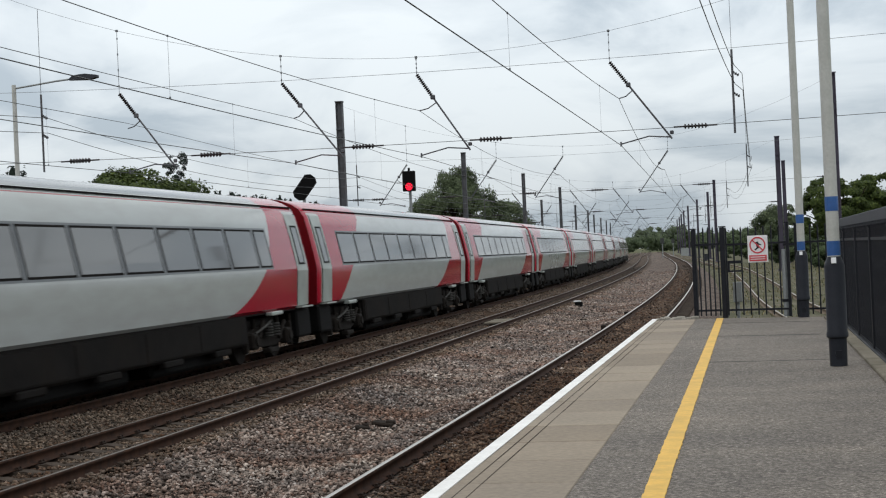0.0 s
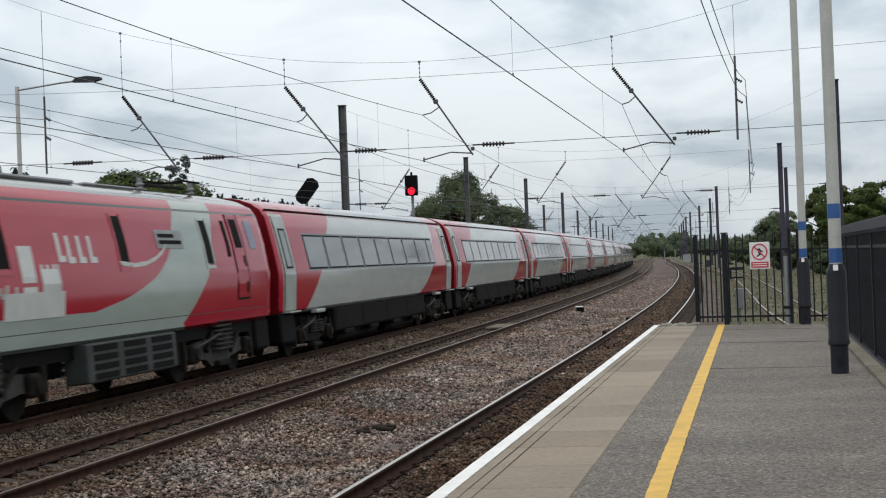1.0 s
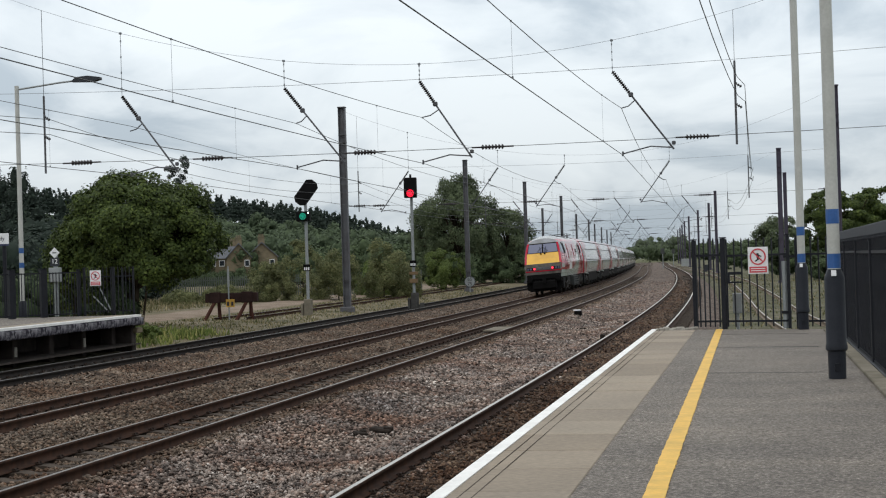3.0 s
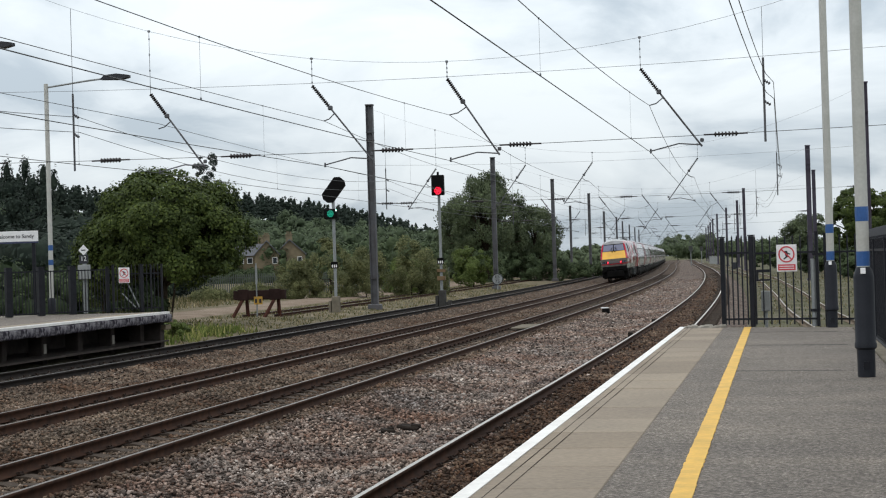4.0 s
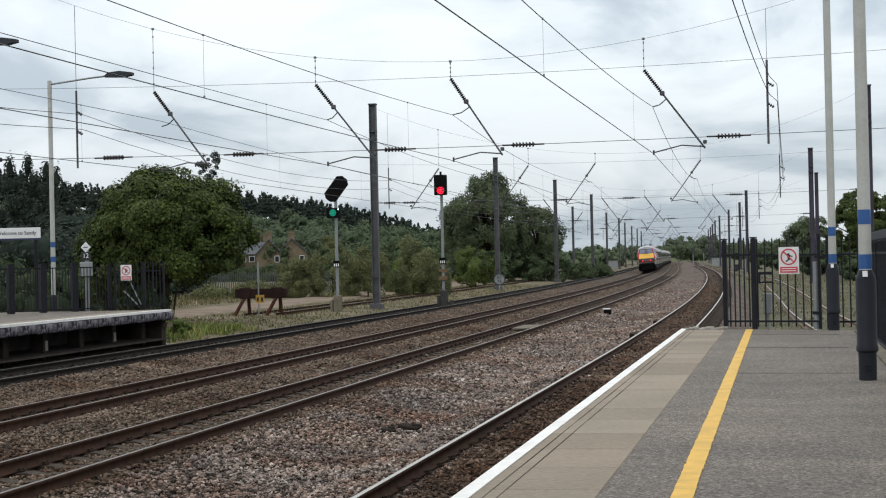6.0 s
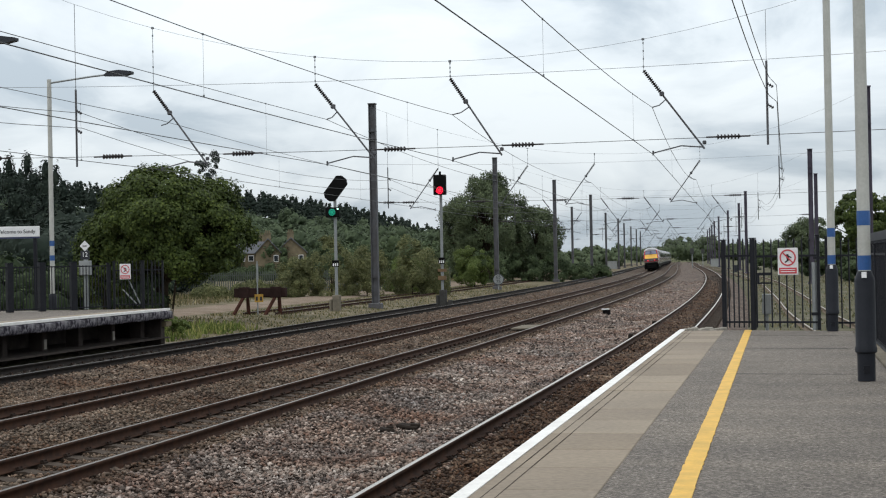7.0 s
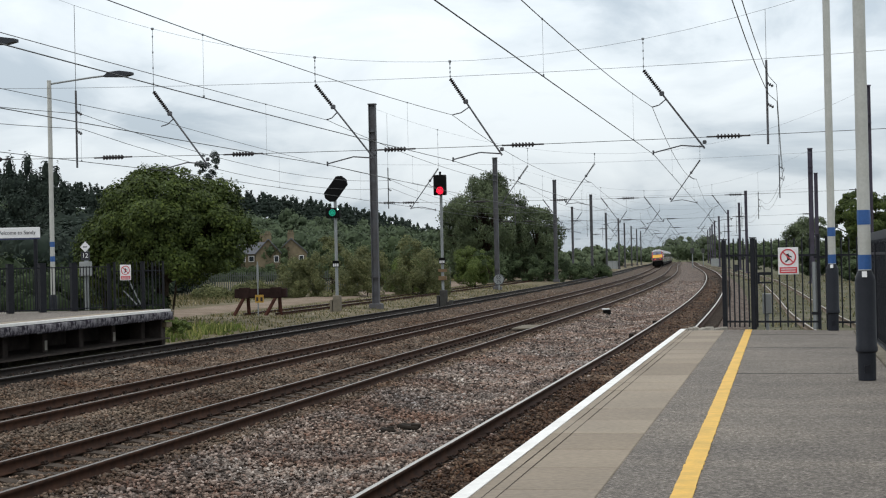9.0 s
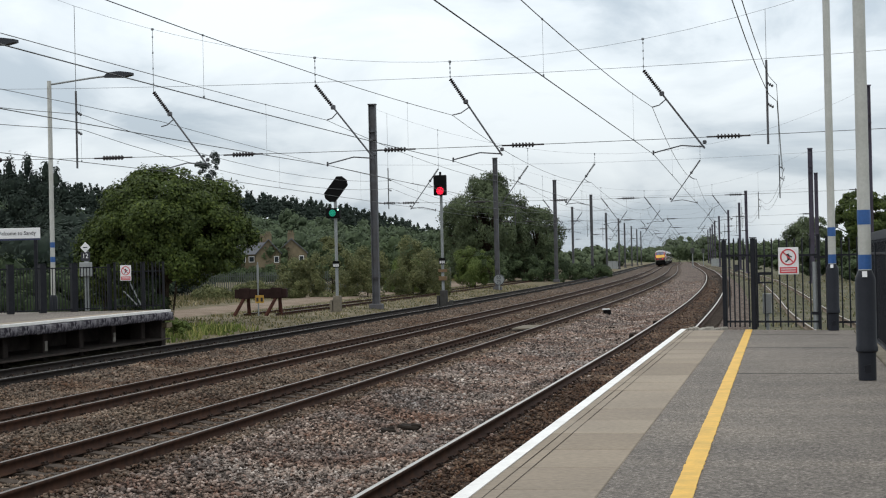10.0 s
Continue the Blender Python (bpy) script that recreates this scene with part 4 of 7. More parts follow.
def build_bogie(parent, y, base, r, wheel, loco=False):
    g = Geo()
    for sx in (-1, 1):
        x = sx * 1.02
        mat = 1 if loco else 0
        g.prism([(-base / 2 - 0.35, 0.62), (-base / 2 - 0.35, 0.42), (-base / 2 + 0.35, 0.40), (-0.75, 0.34), (-0.5, 0.20 if loco else 0.3), (0.5, 0.20 if loco else 0.3), (0.75, 0.34), (base / 2 - 0.35, 0.40), (base / 2 + 0.35, 0.42), (base / 2 + 0.35, 0.62), (0.55, 0.78), (-0.55, 0.78)],
                0.14, mat, (x, 0, 0), "yz")
        for a in (-1, 1):
            yy = a * base / 2
            g.box((sx * 1.10, yy, r), (0.24, 0.40, 0.36), 0, bev=0.05)
            g.cyl((sx * 1.12, yy, r), (sx * 1.26, yy, r), 0.13, 0.11, 12, 0)
            g.box((sx * 1.08, yy + a * 0.42, 0.5), (0.12, 0.12, 0.55), 0, bev=0.02)
        for yy in ((-0.34, -0.12, 0.34, 0.12) if loco else (-0.28, 0.28)):
            for i in range(7 if loco else 5):
                z = 0.50 + i * (0.09 if loco else 0.06)
                g.lathe([(0.09, z), (0.115, z + 0.018), (0.115, z + 0.034), (0.09, z + 0.052)], 10, 1, (sx * 1.19, yy, 0))
        g.cyl((sx * 1.16, -0.95, 0.52), (sx * 1.16, -0.5, 0.86), 0.05, n=8, m=0)
        g.cyl((sx * 1.18, 0.5, 0.45), (sx * 1.18, 1.05, 0.80), 0.045, n=8, m=0)
        g.box((sx * 1.12, 0.0, 0.20 if not loco else 0.24), (0.2, 0.7, 0.12), 0, bev=0.03)
    g.box((0, 0, 0.62), (2.0, 0.7, 0.26), 0, bev=0.04)
    # dark block added between the wheels, in place of shade behind the frame
    g.box((0, 0, 0.74), (1.7, base + 1.1, 0.34), 0, bev=0.04)
    for sx in (-1, 1):
        for yy in (-base / 2 - 0.62, -0.9, 0.85, base / 2 + 0.62):
            g.cyl((sx * 1.05, yy, 0.36), (sx * 1.05, yy, 0.94), 0.05, n=8, m=0)
        g.tube([(sx * 1.2, -base / 2, 0.62), (sx * 1.24, -base / 4, 0.74), (sx * 1.2, 0, 0.86)], 0.03, 6, 1)
    b = part("bogie", g, ["bogie", "bogie_grey"], parent, at=(0, y, 0))
    for a in (-1, 1):
        part("axle", Geo().cyl((-0.8, 0, 0), (0.8, 0, 0), 0.08, n=10), "bogie", b, at=(0, a * base / 2, r))
        for sx in (-1, 1):
            part("wheel", wheel, None, b, at=pose(sx * 0.75, a * base / 2, r, 0, 0, 0 if sx < 0 else 180))
    if not loco:
        for sx in (-1, 1):
            part("pale_step", Geo().box((sx * 1.27, 0.05, 1.0), (0.16, 0.85, 0.09), bev=0.02), "pale_paint", b, "pale grey ledge over the bogie")
    return b


def build_coach():
    c = thing("train_coach", (0, 0, 0), "pale grey railway coach with red ends and tinted windows", "train coach", "coaches of the train")
    L = 11.22
    body = loft([ring(COACH_SIDE, y, k) for y, k in ((-L, 0.95), (-L + 0.12, 0.985), (-L + 0.4, 1.0), (-4, 1.0), (4, 1.0), (L - 0.4, 1.0), (L - 0.12, 0.985), (L, 0.95))])
    part("body", body, "coach", c, "glossy pale grey and red painted body side", True)
    floor = Geo().box((0, 0, 1.03), (2.4, 2 * L, 0.05))
    part("underside", floor, "skirt", c)
    for sy in (-1, 1):
        end = ring(COACH_SIDE, sy * (L - 0.004), 0.945)
        g = Geo().add(end, [tuple(range(len(end)))])
        part("end_wall", g, "dark_red", c, "dark red vestibule end")
        g = Geo().box((0, sy * (L + 0.19), 2.2), (0.95, 0.4, 2.1), bev=0.05)
        for i in range(4):
            g.box((0, sy * (L + 0.05 + i * 0.1), 2.2), (1.05, 0.035, 2.2))
        part("gangway", g, "black_part", c, "black rubber gangway bellows")
        g = Geo().box((0, sy * (L - 0.62), 0.69), (2.46, 1.16, 0.68), bev=0.05)
        g.box((0, sy * (L + 0.15), 0.95), (0.3, 0.5, 0.25), bev=0.03)
        part("coupler_gear", g, "black_part", c)
    for sx in (-1, 1):
        part("window_band", panel(COACH_SIDE, -8.72, 8.05, 1.98, 2.90, 0.004, sx, 0.012), "band", c, "grey band round the windows")
        for i in range(8):
            y = -7.75 + i * 1.97
            part("window_seal", panel(COACH_SIDE, y - 0.92, y + 0.92, 2.02, 2.86, 0.008, sx, 0.012), "skirt", c, "dark rubber window seal")
            part("window", panel(COACH_SIDE, y - 0.87, y + 0.87, 2.06, 2.82, 0.012, sx, 0.012), "train_glass", c, "tinted train window")
        part("window_seal", panel(COACH_SIDE, 7.1, 7.98, 2.02, 2.86, 0.008, sx, 0.012), "skirt", c, "dark rubber window seal")
        part("window", panel(COACH_SIDE, 7.15, 7.93, 2.06, 2.82, 0.012, sx, 0.012), "train_glass", c, "narrow tinted end window")
        for sy in (-1, 1):
            y = sy * 10.45
            d = part("door", panel(COACH_SIDE, y - 0.46, y + 0.46, 1.10, 3.26, 0.010, sx, 0.02, 8), "pale_paint", c, "pale grey plug door")
            part("door_window", panel(COACH_SIDE, y - 0.22, y + 0.22, 2.10, 2.95, 0.018, sx, 0.012), "train_glass", d)
            f = Geo()
            for a in (-0.26, 0.22):
                panel(COACH_SIDE, y + a, y + a + 0.04, 2.06, 2.99, 0.024, sx, 0.02, 5, 0, f)
            panel(COACH_SIDE, y - 0.26, y + 0.26, 2.95, 2.99, 0.024, sx, 0.02, 1, 0, f)
            panel(COACH_SIDE, y - 0.26, y + 0.26, 2.06, 2.10, 0.024, sx, 0.02, 1, 0, f)
            part("door_window_frame", f, "black_part", d)
            part("door_step", Geo().box((sx * 1.33, y, 1.06), (0.14, 0.95, 0.035)), "pale_paint", d)
            j = Geo()
            for a in (-0.49, 0.46):
                panel(COACH_SIDE, y + a, y + a + 0.03, 1.10, 3.28, 0.006, sx, 0.01, 8, 0, j)
            part("door_seal", j, "skirt", d)
        part("roof_gutter", Geo().box((sx * 1.055, 0, 3.44), (0.03, 2 * L - 0.3, 0.03)), "skirt", c)
    g = Geo().box((0, 0, 0.72), (2.44, 12.2, 0.64), bev=0.05)
    for y in (-4.6, -1.6, 1.5, 4.4):
        g.box((1.225, y, 0.72), (0.012, 2.7, 0.5), bev=0.004)
        g.box((1.15, y, 0.36), (0.14, 1.0, 0.14), bev=0.03)
    part("underframe_skirt", g, "skirt", c, "dark grey underframe skirt")
    # black blocks added to stand in for the deep shade below the coach
    for y, l in ((-2.6, 5.0), (3.1, 4.2)):
        part("underfloor_tank", Geo().box((0, y, 0.32), (1.9, l, 0.36), bev=0.06), "black_part", c, "black block added for the shade under the floor")
    for y in (-8.0, 8.0):
        build_bogie(c, y, 2.6, 0.46, WHEEL)
    return c


def build_loco():
    c = thing("electric_locomotive", (0, 0, 0), "red electric locomotive with a yellow nose, pale sweep and raked windscreen", "locomotive")
    front_w = (0.95, 1.06, 1.14, 1.17, 1.155, 1.12, 1.06, 0.99, 0.90, 0.70, 0.37, 0.0)
    front_z = (1.00, 1.06, 1.45, 1.97, 2.25, 2.63, 2.98, 3.27, 3.36, 3.46, 3.54, 3.57)
    rake = (0.10, 0.03, 0.0, 0.04, 0.22, 0.42, 0.70, 0.95, 1.12, 1.35, 1.55, 1.62)
    F = -8.9

    def sec(y, k, sh):
        """k blends from the main section (0) to the nose (1); sh scales the rake."""
        r = []
        for (w, z), fw, fz, d in zip(LOCO_SIDE, front_w, front_z, rake):
            r.append((w + (fw - w) * k, y + d * sh, z + (fz - z) * k))
        return r + [(-x, b, z) for x, b, z in r[-2::-1]]
    SECS = ((F, 1.0, 1.0), (F + 0.12, 0.9, 1.0), (F + 0.9, 0.42, 0.9), (F + 2.2, 0.06, 0.6), (F + 3.4, 0.0, 0.0), (8.0, 0.0, 0.0))

    def skin_width(y, z):
        """Half width of the tapering body at a place along it and a height."""
        ws, zs = [], []
        for (w, z0), fw, fz, d in zip(LOCO_SIDE, front_w, front_z, rake):
            k = float(np.interp(y, [s[0] + d * s[2] for s in SECS], [s[1] for s in SECS]))
            ws.append(w + (fw - w) * k)
            zs.append(z0 + (fz - z0) * k)
        return float(np.interp(z, zs, ws))

    def cab_panel(y0, y1, z0, z1, off, sx, n=6, g=None, lean=0.0):
        """A thin plate laid on the tapering cab side."""
        g = g or Geo()
        vs, m = [], 4
        for i in range(n + 1):
            z = z0 + (z1 - z0) * i / n
            for j in range(m + 1):
                y = y0 + (y1 - y0) * j / m + lean * (z - z0)
                vs.append((sx * (skin_width(y, z) + off), y, z))
        back = [(x - sx * 0.03, y, z) for x, y, z in vs]
        k = len(vs)
        q = m + 1
        fs = [(i * q + j, i * q + j + 1, (i + 1) * q + j + 1, (i + 1) * q + j) for i in range(n) for j in range(m)]
        for j in range(m):
            fs += [(j, k + j, k + j + 1, j + 1), (n * q + j, n * q + j + 1, k + n * q + j + 1, k + n * q + j)]
        for i in range(n):
            a, b = i * q, i * q + m
            fs += [(a, a + q, k + a + q, k + a), (b, k + b, k + b + q, b + q)]
        return g.add(vs + back, fs)
    nose = sec(F, 1.0, 1.0)
    body = loft([nose, sec(F + 0.12, 0.9, 1.0), sec(F + 0.9, 0.42, 0.9), sec(F + 2.2, 0.06, 0.6), sec(F + 3.4, 0.0, 0.0), sec(0, 0, 0), sec(8.2, 0, 0), sec(8.55, 0.15, 0), sec(8.7, 0.35, 0)])
    part("body", body, "loco", c, "red painted body with pale green-grey sweep", True)
    rear = sec(8.695, 0.36, 0)
    part("rear_end", Geo().add(rear, [tuple(range(len(rear)))]), "dark_red", c)
    # the nose in bands
    n = len(front_w)

    def band(k0, k1, inset=0.0, out=0.0):
        g = Geo()
        for k in range(k0, k1):
            q = []
            for i, sgn in ((k, 1), (k + 1, 1), (k + 1, -1), (k, -1)):
                q.append((sgn * (front_w[i] - inset), F + rake[i] - out, front_z[i]))
            g.add(q, [(0, 1, 2, 3)])
        return g
    part("nose_skirt", band(0, 2, 0, 0.0), "nose_grime", c, "dirty grey lower nose")
    part("buffer_beam", Geo().box((0, F - 0.03, 1.14), (2.16, 0.10, 0.32), bev=0.03), "black_part", c, "black buffer beam")
    part("lamp_band", band(2, 3, 0.0, 0.0), "nose_grime", c, "grimy grey band that holds the lamps")
    part("nose_panel", band(3, 5), "yellow_paint", c, "yellow warning panel")
    part("cab_surround", band(5, 7), "black_part", c)
    part("cab_brow", band(7, n - 1), "roof_grey", c, "weathered pale grey cab roof")
    # the yellow lies within red corner posts
    for sgn in (-1, 1):
        y2 = Geo()
        for k in (3, 4, 5, 6):
            q = [(sgn * front_w[k], F + rake[k] - 0.012, front_z[k]), (sgn * (front_w[k] - 0.13), F + rake[k] - 0.012, front_z[k]),
                 (sgn * (front_w[k + 1] - 0.13), F + rake[k + 1] - 0.012, front_z[k + 1]), (sgn * front_w[k + 1], F + rake[k + 1] - 0.012, front_z[k + 1])]
            y2.add(q, [(0, 1, 2, 3)])
        part("corner_pillar", y2, "red_paint", c)

    def on_screen(x, t, out):
        """A place on the windscreen: t from its foot (0) to its head (1)."""
        z = 2.63 + 0.64 * t
        y = F + float(np.interp(z, front_z[:9], rake[:9]))
        return (x, y - out, z)
    for sgn in (-1, 1):
        g = Geo()
        for t0, t1 in ((0.06, 0.36), (0.36, 0.66), (0.66, 0.9)):
            a0, a1 = 0.95 - 0.10 * t0, 0.95 - 0.10 * t1
            g.add([on_screen(sgn * 0.045, t0, 0.02), on_screen(sgn * a0, t0, 0.02), on_screen(sgn * a1, t1, 0.02), on_screen(sgn * 0.045, t1, 0.02)], [(0, 1, 2, 3)])
        part("windscreen", g, "screen_glass", c, "raked windscreen pane")
        w = Geo()
        w.tube([on_screen(sgn * 0.12, -0.04, 0.05), on_screen(sgn * 0.16, 0.3, 0.06), on_screen(sgn * 0.20, 0.62, 0.05)], 0.014)
        w.tube([on_screen(sgn * 0.12, 0.0, 0.06), on_screen(sgn * 0.34, 0.18, 0.06), on_screen(sgn * 0.05 + 0.0, 0.55, 0.05)], 0.010)
        w.box(on_screen(sgn * 0.12, -0.06, 0.04), (0.10, 0.08, 0.09), bev=0.02)
        part("wiper", w, "black_part", c)
        h = part("light_cluster", Geo().box((sgn * 0.77, F - 0.005, 1.66), (0.56, 0.05, 0.17), bev=0.02), "black_part", c, "dark headlight recess")
        part("tail_lamp", Geo().cyl((sgn * 0.57, F - 0.02, 1.66), (sgn * 0.57, F - 0.05, 1.66), 0.066, n=14), "tail", h, "lit red tail lamp")
        part("headlight", Geo().cyl((sgn * 0.80, F - 0.02, 1.66), (sgn * 0.80, F - 0.045, 1.66), 0.07, n=14), "screen_glass", h, "unlit headlight")
        part("headlight", Geo().cyl((sgn * 0.97, F - 0.02, 1.66), (sgn * 0.97, F - 0.045, 1.66), 0.055, n=14), "screen_glass", h)
        b = Geo().cyl((sgn * 0.87, F + 0.3, 1.06), (sgn * 0.87, F - 0.30, 1.06), 0.10, n=12)
        b.cyl((sgn * 0.87, F - 0.30, 1.06), (sgn * 0.87, F - 0.36, 1.06), 0.165, 0.16, 16)
        part("buffer", b, "black_part", c)
    g = Geo()
    for i in range(6):
        g.box((0, F - 0.01, 1.585 + i * 0.03), (0.94, 0.04, 0.014))
    part("nose_grille", g, "roof_grey", c, "grey ribbed grille between the lamps")
    part("nose_stripe", Geo().box((0, F - 0.008, 1.50), (2.26, 0.03, 0.06)), "red_paint", c)
    g = Geo().box((0, F + 0.35, 0.92), (2.2, 0.7, 0.34), bev=0.06)
    g.box((0, F + 0.75, 0.66), (2.34, 1.0, 0.7), bev=0.06)
    g.box((0, F + 0.0, 0.62), (1.5, 0.45, 0.5), bev=0.05)
    g.prism([(-1.1, 0.62), (1.1, 0.62), (0.95, 0.22), (-0.95, 0.22)], 0.12, 0, (0, F + 0.25, 0))
    g.cyl((0, F + 0.1, 0.98), (0, F - 0.35, 0.9), 0.10, n=10)
    g.box((0, F - 0.38, 0.88), (0.2, 0.12, 0.36), bev=0.03)
    for x in (-0.55, -0.35, 0.38, 0.6):
        g.tube([(x, F - 0.08, 0.95), (x + 0.02, F - 0.22, 0.7), (x, F - 0.16, 0.42)], 0.03, 6)
    part("front_gear", g, "black_part", c, "black coupling, hoses and deflector")
    # sides
    sx = 1
    for sx in (-1, 1):
        for y in (-4.6, 0.05, 4.55):
            part("side_window", panel(LOCO_SIDE, y - 0.2, y + 0.2, 2.22, 3.08, 0.008, sx, 0.012), "black_part", c, "tall dark side window")
            f = Geo()
            panel(LOCO_SIDE, y - 0.27, y - 0.2, 2.18, 3.12, 0.012, sx, 0.02, 5, 0, f)
            panel(LOCO_SIDE, y + 0.2, y + 0.27, 2.18, 3.12, 0.012, sx, 0.02, 5, 0, f)
            panel(LOCO_SIDE, y - 0.27, y + 0.27, 2.12, 2.19, 0.012, sx, 0.02, 1, 0, f)
            part("side_window_frame", f, "red_paint" if y < 4 else "pale_paint", c)
        for y, label in ((-6.9, "cab door"), (6.55, "rear cab door")):
            d = part("door", cab_panel(y - 0.36, y + 0.36, 1.50, 3.22, 0.010, sx), "red_paint", c, "red " + label + " with a dark window")
            if y < 0:
                part("door_upper_panel", cab_panel(y - 0.35, y + 0.35, 2.50, 3.21, 0.014, sx), "dark_grey", d, "dark grey upper door panel")
            part("door_window", cab_panel(y - 0.22, y + 0.22, 2.54, 3.14, 0.019, sx), "black_part", d)
            j = Geo()
            for a in (-0.40, 0.36):
                cab_panel(y + a, y + a + 0.04, 1.48, 3.24, 0.013, sx, 6, j)
            cab_panel(y - 0.4, y + 0.4, 1.46, 1.50, 0.013, sx, 1, j)
            part("door_seal", j, "black_part", d)
            for z in (1.6, 2.15):
                part("door_handle", cab_panel(y + 0.19, y + 0.29, z, z + 0.22, 0.018, sx, 2), "black_part", d)
        part("cab_side_window", cab_panel(-8.05, -7.5, 2.56, 3.06, 0.010, sx, lean=0.2), "screen_glass", c, "cab side window")
        part("pale_flash", cab_panel(-8.78, -7.75, 1.62, 1.88, 0.010, sx, 3), "pale_paint", c, "pale painted flash below the cab")
        part("rear_cab_side_window", panel(LOCO_SIDE, 7.35, 7.8, 2.52, 3.12, 0.008, sx, 0.012), "screen_glass", c)
        part("rear_vent", panel(LOCO_SIDE, 5.75, 5.95, 2.35, 3.1, 0.008, sx, 0.012), "black_part", c)
        part("name_plate", panel(LOCO_SIDE, 1.75, 3.15, 2.52, 2.86, 0.012, sx, 0.02), "cabinet", c, "grey cast name plate")
        k = Geo()
        for z0, a, b in ((2.72, 1.86, 2.7), (2.6, 1.86, 3.04)):
            panel(LOCO_SIDE, a, b, z0, z0 + 0.07, 0.018, sx, 0.01, 1, 0, k)
        part("plate_lettering", k, "skirt", c)
        # pale emblem: a skyline of blocks and the mark of the railway as plain shapes
        e = Geo()
        for a, b, z0, z1 in ((-3.85, -1.75, 1.47, 1.86), (-3.22, -2.74, 1.86, 2.55), (-2.55, -1.88, 1.86, 2.2), (-3.8, -3.72, 1.86, 1.98), (-3.5, -3.42, 1.86, 1.95), (-2.53, -2.45, 2.2, 2.27), (-2.32, -2.24, 2.2, 2.27), (-2.1, -2.02, 2.2, 2.27), (-1.95, -1.88, 2.2, 2.27)):
            panel(LOCO_SIDE, a - 0.85, b - 0.85, z0, z1, 0.010, sx, 0.012, 3, 0, e)
        part("skyline_emblem", e, "logo_white", c, "pale skyline silhouette")
        e = Geo()
        for a, z0, z1 in ((-2.65, 2.30, 2.76), (-2.28, 2.28, 2.72), (-1.85, 2.28, 2.72), (-1.42, 2.28, 2.72)):
            panel(LOCO_SIDE, a, a + 0.12, z0, z1, 0.010, sx, 0.012, 3, 0, e)
            panel(LOCO_SIDE, a + 0.12, a + 0.27, z0, z0 + 0.10, 0.010, sx, 0.012, 1, 0, e)
        part("emblem", e, "logo_white", c, "four pale bars of an emblem")
        e = Geo()
        pts = [(-0.2, 2.27), (0.4, 2.22), (1.0, 2.25), (1.5, 2.33), (1.9, 2.44), (2.2, 2.58)]
        for (ya, za), (yb, zb) in zip(pts, pts[1:]):
            w0, w1 = width_at(LOCO_SIDE, za) + 0.012, width_at(LOCO_SIDE, zb) + 0.012
            e.add([(sx * w0, ya, za - 0.035), (sx * w1, yb, zb - 0.035), (sx * w1, yb, zb + 0.045), (sx * w0, ya, za + 0.035)], [(0, 1, 2, 3)])
        part("swoosh", e, "logo_white", c)
        for words, y0, z0, size in (("DURHAM", -5.6, 2.08, 0.24), ("CATHEDRAL", -5.35, 1.86, 0.24)):
            tilt = math.degrees(math.atan2(width_at(LOCO_SIDE, z0 - 0.08) - width_at(LOCO_SIDE, z0 + 0.08), 0.16))
            at = pose(sx * (width_at(LOCO_SIDE, z0) + 0.012), y0, z0, 0, 0, 90 * sx) @ Matrix.Rotation(math.radians(90 - tilt), 4, "X")
            part("lettering", text_mesh(words, size, "logo_white"), None, c, "pale capital lettering", at=at)
        e = Geo()
        for z0, a, b in ((2.40, -8.1, -7.7), (2.28, -8.25, -7.5), (2.18, -8.1, -7.6)):
            cab_panel(a, b, z0, z0 + 0.035, 0.008, sx, 1, e)
        part("slogan_bars", e, "logo_white", c)
        # louvred box between the bogies
        q = part("equipment_box", Geo().box((sx * 1.12, 0.15, 0.68), (0.42, 4.1, 0.64), bev=0.03), "box_grey", c, "pale grey louvred equipment box")
        s = Geo()
        for i in range(3):
            for k in range(4):
                s.box((sx * 1.332, -1.15 + i * 1.3, 0.46 + k * 0.15), (0.02, 1.0, 0.10))
        part("louvre", s, "black_part", q)
    g = Geo().box((0, 0, 0.9), (2.2, 17.0, 0.25))
    g.box((0, 8.1, 0.68), (2.34, 1.0, 0.68), bev=0.06)
    part("underframe", g, "black_part", c)
    r = Geo()
    r.box((0, -1.5, 3.735), (1.1, 3.2, 0.07), 0, bev=0.03)
    part("roof_hatch", r, "roof_grey", c, "grey roof hatch")
    r = Geo().box((0, 1.9, 3.735), (1.0, 2.4, 0.06), 0, bev=0.03)
    part("roof_hatch", r, "roof_grey", c)
    r = Geo()
    for x in (-0.5, 0.5):
        for y in (3.3, 6.2):
            r.lathe([(0.05, 3.7), (0.09, 3.74), (0.05, 3.78), (0.09, 3.82), (0.05, 3.86), (0.05, 3.95)], 8, 0, (x, y, 0))
    tagged(part("roof_insulators", r, "roof_grey", c, "ribbed roof insulators"), kind="stuff")
    p = Geo()
    for x in (-0.42, 0.42):
        p.box((x, 4.7, 3.84), (0.06, 2.6, 0.05), bev=0.01)
    for x in (-0.35, 0.35):
        p.tube([(x, 6.0, 3.87), (x * 0.8, 3.4, 3.9), (x, 5.9, 3.96)], 0.022, 6)
    p.tube([(-0.8, 5.95, 3.92), (-0.45, 5.95, 4.0), (0.45, 5.95, 4.0), (0.8, 5.95, 3.92)], 0.022, 6)
    part("pantograph", p, "black_part", c, "folded black pantograph")
    for y in (-5.25, 5.25):
        build_bogie(c, y, 3.35, 0.5, WHEEL_LOCO, True)
    return c


WHEEL, WHEEL_LOCO = wheel_mesh(0.46), wheel_mesh(0.5)
COACHES = [build_coach()]
for _ in range(10):
    COACHES.append(copy_thing(COACHES[0], Matrix.Identity(4)))
LOCO = build_loco()


